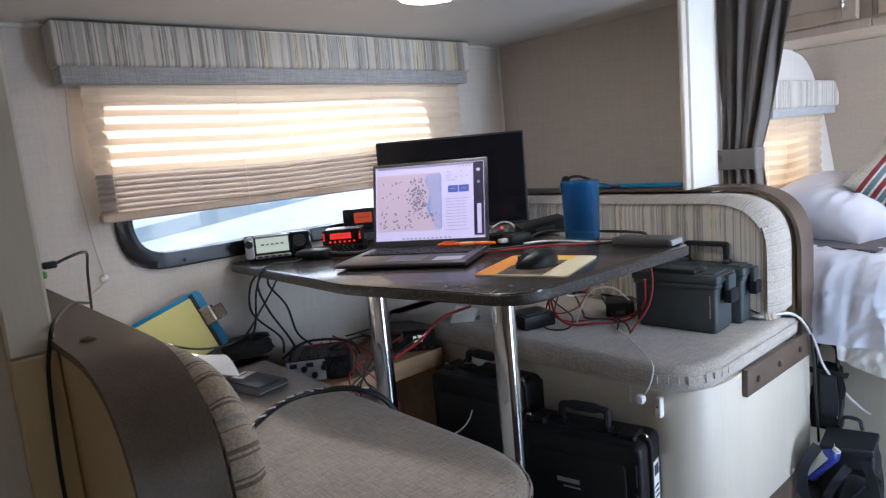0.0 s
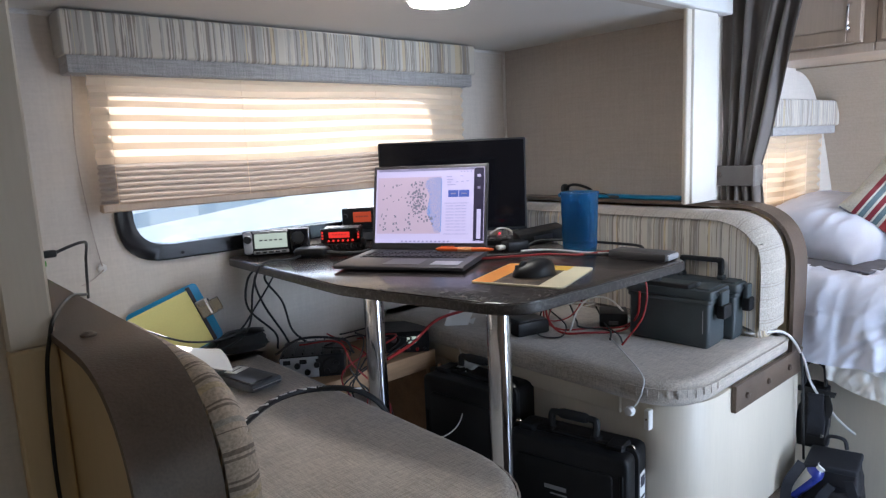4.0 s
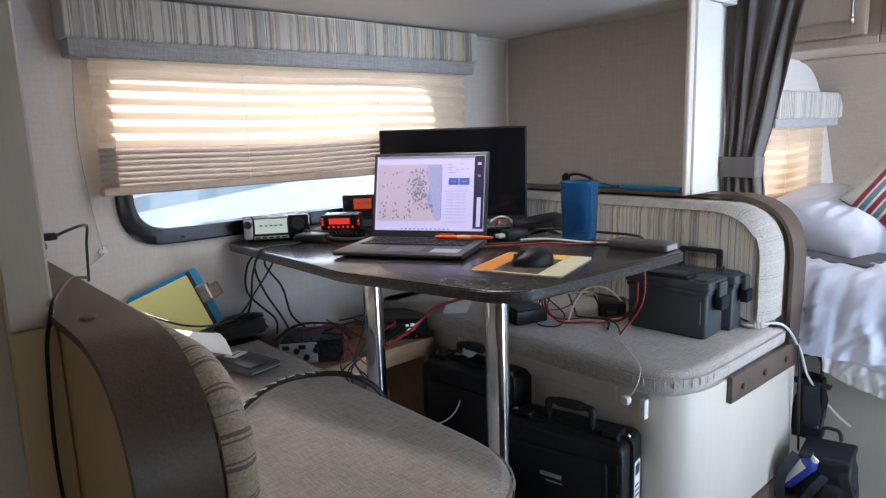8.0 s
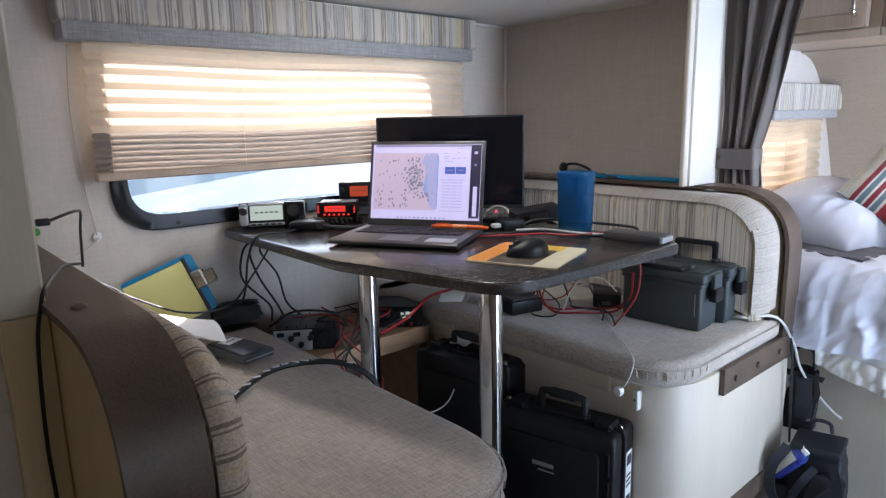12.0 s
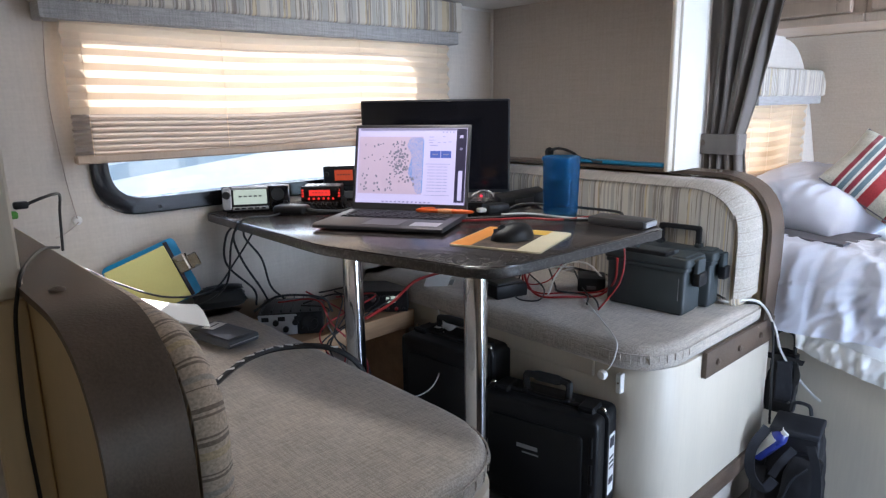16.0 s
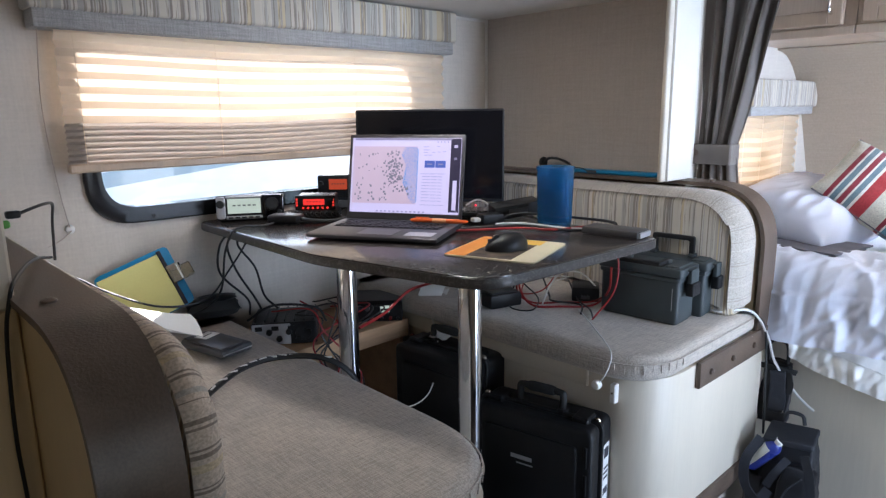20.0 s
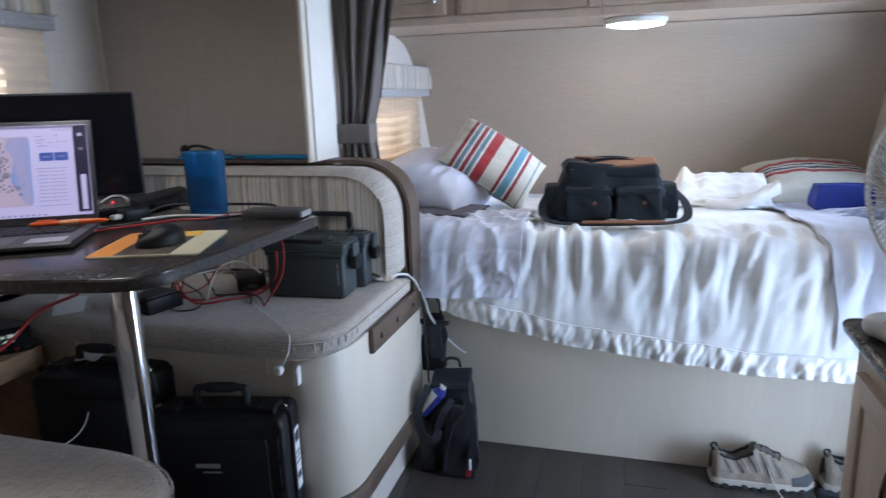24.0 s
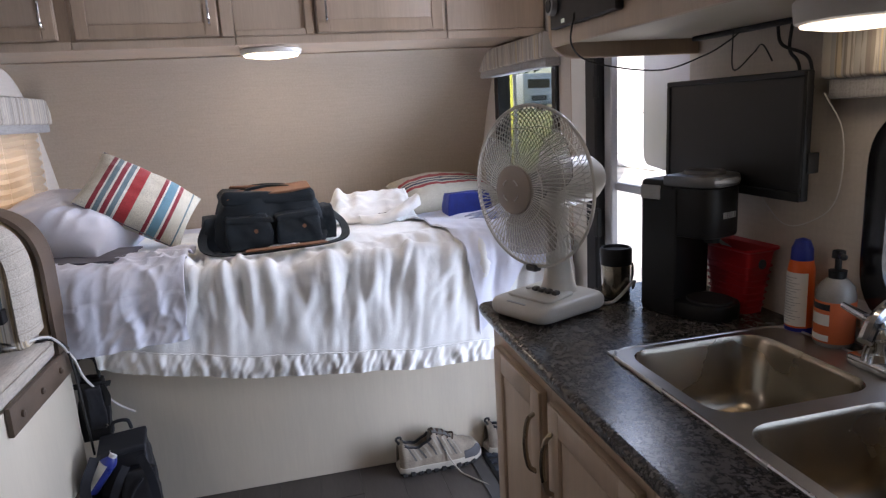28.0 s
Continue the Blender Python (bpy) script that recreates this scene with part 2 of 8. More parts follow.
LEATHER = mat("brown_vinyl", (0.128, 0.090, 0.065), 0.40, var=0.26, scale=9, bump=0.30, bscale=260, detail=7.0)
SEATC = woven("oatmeal_fabric", (0.60, 0.53, 0.45), (0.33, 0.29, 0.245), fine=640, bump=0.35, contrast=0.34)
FLOOR = mat("dark_vinyl", (0.070, 0.058, 0.052), 0.45, var=0.22, scale=10, bump=0.05, bscale=120, stretch=(0.15, 1, 1), per_object=0.06)
FRAMEB = mat("black_window_frame", (0.010, 0.010, 0.012), 0.2, var=0.2, scale=20)
POSTW = mat("cream_white_post", (0.78, 0.73, 0.64), 0.4, var=0.03, scale=8)
TABLE = speckle("table_laminate", (0.042, 0.035, 0.033), (0.105, 0.092, 0.084), 0.20, 60)
EDGE = speckle("table_edge", (0.035, 0.029, 0.026), (0.085, 0.076, 0.068), 0.35, 110, 0.54)
COUNTER = speckle("counter_laminate", (0.021, 0.018, 0.0165), (0.110, 0.098, 0.090), 0.24, 70, 0.50)
GLASS = pane_material("window_glass")
TINTED = pane_material("tinted_window_glass", (0.55, 0.58, 0.57))
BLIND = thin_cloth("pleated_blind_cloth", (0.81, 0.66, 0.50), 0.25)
# same cream cloth, coloured darker to stand for the dimmer light by the bed
BLINDBED = thin_cloth("dimmed_bedside_blind_cloth", (0.62, 0.48, 0.33), 0.14)
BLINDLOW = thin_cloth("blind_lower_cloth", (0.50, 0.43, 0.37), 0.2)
LAMPON = glow("lit_diffuser", (1.0, 0.93, 0.80), 16.0)
LAMPLOW = glow("warm_lit_diffuser", (1.0, 0.84, 0.60), 8.0)
LAMPKIT = glow("counter_lit_diffuser", (1.0, 0.86, 0.62), 1.3)
LAMPUNSEEN = glow("unseen_lamp_diffuser", (1.0, 0.80, 0.50), 5.0)
BLANKET = mat("white_fleece", (0.80, 0.80, 0.79), 0.95, var=0.05, scale=12, bump=0.35, bscale=260, sheen=0.3)
SATIN = mat("satin_trim", (0.82, 0.81, 0.79), 0.4, var=0.04, scale=20, bump=0.1)
SHEET = mat("white_cotton", (0.74, 0.76, 0.86), 0.85, var=0.04, scale=10, bump=0.2, bscale=500)
GREYSHEET = mat("grey_cotton", (0.15, 0.145, 0.17), 0.9, var=0.15, scale=20, bump=0.2)
CURTAIN = mat("taupe_curtain", (0.155, 0.130, 0.112), 0.8, var=0.12, scale=20, bump=0.3, bscale=600, sheen=0.3, stretch=(1, 1, 0.3))
def strie(name, axis, seed):
    """Upholstery weave: soft bands of cream, grey and straw with clusters of fine broken dark threads along them."""
    m = mat(name, (0.5, 0.5, 0.5), 0.88, bump=0.35, bscale=700, sheen=0.2)
    n, l = m.node_tree.nodes, m.node_tree.links
    tc, sp = n.new("ShaderNodeTexCoord"), n.new("ShaderNodeSeparateXYZ")
    l.new(tc.outputs["Object"], sp.inputs[0])

    def op(kind, a, b=0.0, c=0.0):
        q = n.new("ShaderNodeMath")
        q.operation = kind
        for k, v in enumerate((a, b, c)):
            if isinstance(v, (int, float)):
                q.inputs[k].default_value = v
            else:
                l.new(v, q.inputs[k])
        return q.outputs[0]

    def cells(width, off):
        w = n.new("ShaderNodeTexWhiteNoise")
        w.noise_dimensions = "1D"
        l.new(op("FLOOR", op("MULTIPLY_ADD", sp.outputs[axis], 1 / width, off)), w.inputs["W"])
        return w.outputs["Value"]
    band = n.new("ShaderNodeValToRGB")
    band.color_ramp.interpolation = "CONSTANT"
    cols = ((0.0, (0.52, 0.47, 0.39)), (0.34, (0.385, 0.355, 0.315)), (0.54, (0.55, 0.50, 0.42)), (0.72, (0.53, 0.43, 0.28)), (0.88, (0.42, 0.375, 0.32)))
    while len(band.color_ramp.elements) < len(cols):
        band.color_ramp.elements.new(0.5)
    for e, (p, c) in zip(band.color_ramp.elements, cols):
        e.position, e.color = p, (*c, 1)
    l.new(op("MULTIPLY_ADD", cells(0.0075, seed), 0.45, op("MULTIPLY", cells(0.026, seed + 7.3), 0.55)), band.inputs[0])
    mp, dash = n.new("ShaderNodeMapping"), n.new("ShaderNodeTexNoise")
    sc = [14.0, 14.0, 14.0]
    sc[axis] = 190.0
    mp.inputs["Scale"].default_value = sc
    l.new(tc.outputs["Object"], mp.inputs[0])
    l.new(mp.outputs[0], dash.inputs["Vector"])
    dash.inputs["Scale"].default_value, dash.inputs["Detail"].default_value = 1.0, 2.0
    thread = op("ADD", op("MULTIPLY", cells(0.0036, seed + 3.1), 0.55), op("ADD", op("MULTIPLY", cells(0.034, seed + 1.7), 0.25), op("MULTIPLY", dash.outputs[0], 0.55)))
    rg = n.new("ShaderNodeMapRange")
    rg.inputs[1].default_value, rg.inputs[2].default_value = 0.76, 0.84
    rg.inputs[3].default_value, rg.inputs[4].default_value = 0.0, 0.72
    l.new(thread, rg.inputs[0])
    mx = n.new("ShaderNodeMix")
    mx.data_type = "RGBA"
    mx.inputs[7].default_value = (0.175, 0.140, 0.112, 1)
    l.new(rg.outputs[0], mx.inputs[0])
    l.new(band.outputs[0], mx.inputs[6])
    l.new(mx.outputs[2], n["Principled BSDF"].inputs["Base Color"])
    return m


STRX = strie("striped_valance_cloth", 0, 2.0)
STRY = strie("striped_back_cloth", 1, 5.0)
TANC, BRNC, YELC = (0.55, 0.45, 0.35), (0.225, 0.175, 0.135), (0.55, 0.44, 0.28)
SIDEST = [(0, TANC), (0.05, BRNC), (0.075, TANC), (0.095, BRNC), (0.11, TANC), (0.24, YELC), (0.31, TANC), (0.36, BRNC), (0.40, TANC), (0.425, BRNC), (0.445, TANC),
          (0.60, BRNC), (0.625, TANC), (0.65, BRNC), (0.69, TANC), (0.84, BRNC), (0.85, TANC), (0.90, (0.40, 0.36, 0.31)), (0.95, TANC)]
STRZ = stripes("striped_side_cloth", 2, 0.145, SIDEST, jitter=0.002, dashes=0.8, along="along")
PALEC, DUNC = (0.45, 0.40, 0.335), (0.34, 0.295, 0.245)
STRF = stripes("pale_side_cloth", 2, 0.11, [(0, PALEC), (0.20, DUNC), (0.23, PALEC), (0.28, DUNC), (0.30, PALEC), (0.62, (0.50, 0.45, 0.38)), (0.66, PALEC), (0.86, DUNC), (0.88, PALEC)], jitter=0.002, dashes=0.8, along="along")
GREYBAND = woven("grey_linen_band", (0.40, 0.385, 0.37), (0.25, 0.24, 0.23), fine=420, bump=0.4, contrast=0.4)


# ---- mesh helpers ----
def bx(x0, x1, y0, y1, z0, z1, bevel=0.0, seg=1, bm=None):
    own = bm is None
    bm = bm or bmesh.new()
    r = bmesh.ops.create_cube(bm, size=1.0)
    vs = r["verts"]
    bmesh.ops.scale(bm, vec=(x1 - x0, y1 - y0, z1 - z0), verts=vs)
    bmesh.ops.translate(bm, vec=((x0 + x1) / 2, (y0 + y1) / 2, (z0 + z1) / 2), verts=vs)
    if bevel:
        es = list({e for v in vs for e in v.link_edges})
        bmesh.ops.bevel(bm, geom=es, offset=bevel, segments=seg, affect="EDGES", profile=0.5)
    return bm


def rounded(points, radii, seg=6):
    """Outline with rounded corners."""
    out, n = [], len(points)
    for i, p in enumerate(points):
        r = radii[i] if not isinstance(radii, (int, float)) else radii
        p, a, b = Vector(p), Vector(points[i - 1]), Vector(points[(i + 1) % n])
        if r <= 0:
            out.append(tuple(p))
            continue
        u, v = (a - p).normalized(), (b - p).normalized()
        half = math.acos(max(-1, min(1, u.dot(v)))) / 2
        d = min(r / math.tan(half), 0.49 * (a - p).length, 0.49 * (b - p).length)
        s, e = p + u * d, p + v * d
        for k in range(seg + 1):
            f = k / seg
            out.append(tuple((1 - f) ** 2 * s + 2 * f * (1 - f) * p + f * f * e))
    return out


def prism(outline, z0, z1, bevel=0.0, seg=2, axis="z", bm=None):
    """A flat outline given depth along an axis: z keeps (x, y); x takes (y, z); y takes (x, z)."""
    bm = bm or bmesh.new()

    def at(a, b, c):
        return {"z": (a, b, c), "x": (c, a, b), "y": (a, c, b)}[axis]
    lo = [bm.verts.new(at(a, b, z0)) for a, b in outline]
    hi = [bm.verts.new(at(a, b, z1)) for a, b in outline]
    n = len(outline)
    f0, f1 = bm.faces.new(lo), bm.faces.new(hi)
    sides = [bm.faces.new((lo[i], lo[(i + 1) % n], hi[(i + 1) % n], hi[i])) for i in range(n)]
    bmesh.ops.recalc_face_normals(bm, faces=[f0, f1] + sides)
    if bevel:
        es = [e for f in (f0, f1) for e in f.edges]
        bmesh.ops.bevel(bm, geom=es, offset=bevel, segments=seg, affect="EDGES", profile=0.5)
    return bm


def lathe(profile, seg=24, bm=None, center=(0, 0, 0), axis="z"):
    """A turned form from (radius, height) pairs."""
    bm = bm or bmesh.new()
    rings = []
    for r, h in profile:
        ring = []
        for k in range(seg):
            a = 2 * math.pi * k / seg
            p = (r * math.cos(a), r * math.sin(a), h)
            p = {"z": p, "x": (p[2], p[0], p[1]), "y": (p[0], p[2], p[1])}[axis]
            ring.append(bm.verts.new(Vector(p) + Vector(center)))
        rings.append(ring)
    fs = []
    for a, b in zip(rings, rings[1:]):
        for k in range(seg):
            fs.append(bm.faces.new((a[k], a[(k + 1) % seg], b[(k + 1) % seg], b[k])))
    for ring in (rings[0], rings[-1]):
        fs.append(bm.faces.new(ring))
    bmesh.ops.recalc_face_normals(bm, faces=fs)
    return bm


def smooth_line(points, n=8):
    """Points along a soft curve through the given ones."""
    ps = [Vector(p) for p in points]
    ps = [2 * ps[0] - ps[1]] + ps + [2 * ps[-1] - ps[-2]]
    out = []
    for i in range(1, len(ps) - 2):
        a, b, c, d = ps[i - 1:i + 3]
        for k in range(n):
            t = k / n
            out.append(0.5 * (2 * b + (c - a) * t + (2 * a - 5 * b + 4 * c - d) * t * t + (3 * b - a - 3 * c + d) * t ** 3))
    out.append(ps[-2])
    return out


def tube(points, r, seg=8, n=8, bm=None, soft=True):
    bm = bm or bmesh.new()
    ps = smooth_line(points, n) if soft else [Vector(p) for p in points]
    rings, up = [], Vector((0.31, 0.22, 0.92)).normalized()
    for i, p in enumerate(ps):
        d = (ps[min(i + 1, len(ps) - 1)] - ps[max(i - 1, 0)])
        d = d.normalized() if d.length > 1e-9 else Vector((0, 0, 1))
        s = d.cross(up)
        s = s.normalized() if s.length > 1e-4 else d.orthogonal().normalized()
        w = s.cross(d)
        up = w
        rr = r(i / (len(ps) - 1)) if callable(r) else r
        rings.append([bm.verts.new(p + rr * (math.cos(2 * math.pi * k / seg) * s + math.sin(2 * math.pi * k / seg) * w)) for k in range(seg)])
    fs = []
    for a, b in zip(rings, rings[1:]):
        for k in range(seg):
            fs.append(bm.faces.new((a[k], a[(k + 1) % seg], b[(k + 1) % seg], b[k])))
    fs += [bm.faces.new(rings[0]), bm.faces.new(rings[-1])]
    bmesh.ops.recalc_face_normals(bm, faces=fs)
    return bm


def sheet(fn, nu, nv, thick=0.0, closed=False):
    """A surface from fn(u, v), u and v in 0..1; thick gives it a back."""
    bm = bmesh.new()
    g = [[bm.verts.new(fn(i / nu, j / nv)) for j in range(nv + 1)] for i in range(nu + 1)]
    for i in range(nu):
        for j in range(nv):
            bm.faces.new((g[i][j], g[i + 1][j], g[i + 1][j + 1], g[i][j + 1]))
    bm.normal_update()
    if thick:
        bmesh.ops.solidify(bm, geom=bm.faces[:], thickness=thick)
    return bm


def pillow_form(w, d, h, nu=20, nv=16, puff=0.5, wob=0.01, seed=0.0):
    """A stuffed cushion, w by d by h, centred, lying flat."""
    bm = bmesh.new()
    top, bot = [], []
    for i in range(nu + 1):
        tr, br = [], []
        for j in range(nv + 1):
            u, v = 2 * i / nu - 1, 2 * j / nv - 1
            k = max(0.0, (1 - abs(u) ** 2.4) * (1 - abs(v) ** 2.4)) ** puff
            inset = 1 - 0.05 * (1 - abs(u) ** 2) * abs(v) ** 6 - 0.05 * (1 - abs(v) ** 2) * abs(u) ** 6
            x, y = u * w / 2 * inset, v * d / 2 * inset
            nz = noise.noise((x * 7 + seed, y * 7, seed)) * wob * k + (0.35 - abs(noise.noise((x * 13 + 5 * y, y * 17 + seed, seed)))) * wob * 1.1 * k ** 0.5
            a = bm.verts.new((x, y, h / 2 * k + nz))
            b = a if i in (0, nu) or j in (0, nv) else bm.verts.new((x, y, -h / 2 * k + nz))
            tr.append(a)
            br.append(b)
        top.append(tr)
        bot.append(br)
    for i in range(nu):
        for j in range(nv):
            bm.faces.new((top[i][j], top[i + 1][j], top[i + 1][j + 1], top[i][j + 1]))
            bm.faces.new((bot[i][j], bot[i][j + 1], bot[i + 1][j + 1], bot[i + 1][j]))
    bmesh.ops.recalc_face_normals(bm, faces=bm.faces[:])
    return bm


def merge(*bms):
    out = bmesh.new()
    for b in bms:
        me = bpy.data.meshes.new("tmp")
        b.to_mesh(me)
        b.free()
        out.from_mesh(me)
        bpy.data.meshes.remove(me)
    return out


def moved(bm, m):
    bmesh.ops.transform(bm, matrix=m, verts=bm.verts[:])
    return bm


def mesh_of(name, bm, material, shade=35):
    me = bpy.data.meshes.new(name)
    bm.normal_update()
    if shade:
        for e in bm.edges:
            e.smooth = len(e.link_faces) == 2 and e.calc_face_angle(0) < radians(shade)
        for f in bm.faces:
            f.smooth = True
    bm.to_mesh(me)
    bm.free()
    me.materials.append(material)
    return me


def part(name, bm, material, parent, label="", m=None, shade=35):
    ob = new(name, mesh_of(name, bm, material, shade))
    ob.parent = parent
    if m is not None:
        ob.matrix_basis = m
    if label:
        tagged(ob, label)
    return ob


def thing(name, label, category, group="", m=None):
    ob = new(name)
    ob.empty_display_size = 0.05
    if m is not None:
        ob.matrix_basis = m
    return tagged(ob, label, category, group)


def solo(name, bm, material, label, category, group="", kind="", m=None, shade=35):
    ob = new(name, mesh_of(name, bm, material, shade))
    if m is not None:
        ob.matrix_basis = m
    return tagged(ob, label, category, group, kind)


def struct(name, bm, material, label, category="wall", shade=35):
    return solo(name, bm, material, label, category, kind="structure", shade=shade)


def wall_cells(axis, p0, p1, u0, u1, z0, z1, holes=()):
    """Wall slab between p0 and p1 across axis, from u0 to u1, with rectangular holes (u0, u1, z0, z1)."""
    us = sorted({u0, u1, *[h[0] for h in holes], *[h[1] for h in holes]})
    zs = sorted({z0, z1, *[h[2] for h in holes], *[h[3] for h in holes]})
    bm = bmesh.new()
    for a, b in zip(us, us[1:]):
        for c, d in zip(zs, zs[1:]):
            mu, mz = (a + b) / 2, (c + d) / 2
            if any(h[0] < mu < h[1] and h[2] < mz < h[3] for h in holes):
                continue
            if axis == "y":
                bx(a, b, p0, p1, c, d, bm=bm)
            else:
                bx(p0, p1, a, b, c, d, bm=bm)
    bmesh.ops.remove_doubles(bm, verts=bm.verts[:], dist=1e-5)
    return bm

# ---- the caravan's shell ----
WY, SX0, SX1, SZ, SF = 2.02, 0.33, 2.33, 1.755, 0.234   # slide-out: window wall, ends, ceiling, floor
LY, RY, EX, BX, CZ = 1.10, -1.00, 3.60, -1.60, 2.00      # main walls, end wall, back wall, ceiling

struct("floor", bx(BX, EX + 0.05, RY - 0.05, LY + 0.04, -0.06, -0.012), FLOOR, "dark brown vinyl floor of the caravan", "floor")
struct("ceiling", bx(BX, EX + 0.05, RY - 0.05, LY + 0.04, CZ, CZ + 0.04), CEIL, "off-white vinyl caravan ceiling", "ceiling")
struct("slide_floor", bx(SX0 - 0.04, SX1 + 0.04, 0.80, WY + 0.06, SF - 0.05, SF), FLOOR, "raised dark floor of the dinette slide-out", "floor")
struct("slide_ceiling", bx(SX0 - 0.04, SX1 + 0.04, LY + 0.04, WY + 0.06, SZ, SZ + 0.04), CEIL, "off-white ceiling of the dinette slide-out", "ceiling")
struct("wall_window", wall_cells("y", WY, WY + 0.05, SX0 - 0.04, SX1 + 0.04, SF, SZ, [(0.72, 1.98, 1.10, 1.645)]), WALL,
       "beige papered slide-out wall with a window", "wall")
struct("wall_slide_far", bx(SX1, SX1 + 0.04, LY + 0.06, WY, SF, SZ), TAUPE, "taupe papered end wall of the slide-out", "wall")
struct("wall_slide_near", bx(SX0 - 0.04, SX0, LY + 0.06, WY, SF, SZ), WALL, "beige papered near end wall of the slide-out", "wall")
BW = (2.72, 3.27, 1.01, 1.36)      # window by the bed, in the slide side's wall
struct("wall_left", merge(
    wall_cells("y", LY, LY + 0.04, SX1 + 0.06, EX + 0.05, 0, CZ, [BW]),
    wall_cells("y", LY, LY + 0.04, BX, SX0 - 0.052, 0, CZ),
    bx(SX0 - 0.06, SX1 + 0.06, LY, LY + 0.04, SZ, CZ),
    bx(SX0 - 0.06, SX1 + 0.06, 0.82, 0.86, 0, SF - 0.05)), WALL, "beige papered side wall of the caravan", "wall")
RW = (2.57, 3.25, 0.98, 1.54)      # window by the bed, door side
DO = (1.70, 2.27, -0.01, 1.86)       # entry door
KW = (0.15, 1.095, 0.94, 1.265)      # window over the sink
struct("wall_right", wall_cells("y", RY - 0.05, RY, BX, EX + 0.05, 0, CZ, [RW, DO, KW]), WALL,
       "beige papered wall with the entry door opening", "wall")
# the nose of the caravan: upright behind the bed, then leaning in and curving under the cupboards
nose = [(EX + 0.05, 0.0), (EX + 0.05, CZ), (EX + 0.001, CZ), (EX + 0.001, 1.6105), (3.10, 1.6105)]
for k in range(13):
    f = k / 12
    nose.append((3.10 * (1 - f) ** 3 + 3 * 3.33 * f * (1 - f) ** 2 + 3 * 3.42 * f * f * (1 - f) + EX * f ** 3,
                 1.605 * (1 - f) ** 3 + 3 * 1.60 * f * (1 - f) ** 2 + 3 * 1.42 * f * f * (1 - f) + 1.06 * f ** 3))
nose.append((EX, 0.0))
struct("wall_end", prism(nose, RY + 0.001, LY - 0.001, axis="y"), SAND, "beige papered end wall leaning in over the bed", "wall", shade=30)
struct("wall_back", bx(BX - 0.05, BX, RY - 0.05, LY + 0.04, 0, CZ), WALL, "beige papered wall behind the viewer", "wall")

post = tagged(new("post_trim"), "white slide-out corner post", "trim", kind="structure")
part("return_board", bx(SX1 + 0.001, SX1 + 0.06, 1.086, 1.159, SF, SZ - 0.004, 0.002), POSTW, post)
part("post_board", bx(2.167, SX1 - 0.004, 1.062, 1.085, 1.140, SZ - 0.004, 0.004, 2), POSTW, post)
part("edge_bead", bx(2.137, 2.1665, 1.069, 1.085, 1.140, SZ - 0.004, 0.005, 3), CREAM, post)
post = tagged(new("post_trim"), "cream slide-out corner post beside the near bench", "trim", kind="structure")
part("post_board", bx(SX0 - 0.055, SX0 + 0.005, LY - 0.02, LY + 0.055, 1.108, SZ - 0.004, 0.004), CREAM, post)
part("edge_bead", bx(SX0 + 0.005, SX0 + 0.011, LY + 0.03, LY + 0.055, 1.108, SZ - 0.004, 0.002), CREAM, post)
part("lower_board", bx(SX0 - 0.055, SX0 + 0.006, LY - 0.022, LY + 0.055, SF, 1.1075, 0.003), TANB, post, "tan lower board of the post")
struct("header_trim", bx(SX0 - 0.055, SX1 + 0.08, LY - 0.048, LY - 0.001, SZ - 0.002, SZ + 0.09, 0.004), WHITE, "white header trim over the slide-out opening", "trim")
struct("corner_trim", merge(bx(SX1 - 0.012, SX1, WY - 0.012, WY, SF, SZ, 0.003), bx(SX0, SX1, WY - 0.01, WY, SZ - 0.012, SZ, 0.003)),
       CEIL, "pale cove trim in the slide-out corner", "trim")


# ---- windows ----
def window(name, x0, x1, z0, z1, y, inward, r, label, split=None, frame_mat=None, glass=None):
    """Caravan window in a wall across y, with a rounded clamp frame. inward: -1 or 1, the way into the room."""
    w = tagged(new(name), label, "window", kind="structure")
    fm = frame_mat or FRAMEB
    o = rounded([(x0 - 0.035, z0 - 0.035), (x1 + 0.035, z0 - 0.035), (x1 + 0.035, z1 + 0.035), (x0 - 0.035, z1 + 0.035)], r + 0.03, 8)
    i = rounded([(x0 + 0.012, z0 + 0.012), (x1 - 0.012, z0 + 0.012), (x1 - 0.012, z1 - 0.012), (x0 + 0.012, z1 - 0.012)], r, 8)
    bm = bmesh.new()
    ys = (y + inward * 0.016, y - inward * 0.05)
    rings = [[bm.verts.new((a, yy, b)) for a, b in ol] for ol, yy in ((o, y + inward * 0.001), (o, ys[0] - inward * 0.004),
             ([(a * 0.985 + 0.015 * (x0 + x1) / 2, b * 0.985 + 0.015 * (z0 + z1) / 2) for a, b in o], ys[0]), (i, ys[0] - inward * 0.004), (i, ys[1]))]
    for a, b in zip(rings, rings[1:]):
        n = len(a)
        for k in range(n):
            bm.faces.new((a[k], a[(k + 1) % n], b[(k + 1) % n], b[k]))
    bmesh.ops.recalc_face_normals(bm, faces=bm.faces[:])
    part("window_frame", bm, fm, w)
    xs = [x0, x1] if split is None else [x0, split, x1]
    for a, b in zip(xs, xs[1:]):
        p = part("pane", bx(a + 0.004, b - 0.004, y - inward * 0.034, y - inward * 0.030, z0, z1), glass or GLASS, w)
        p.visible_shadow = False
    if split is not None:
        part("mullion", bx(split - 0.012, split + 0.012, y - inward * 0.045, y - inward * 0.018, z0, z1, 0.003), fm, w)
    return w


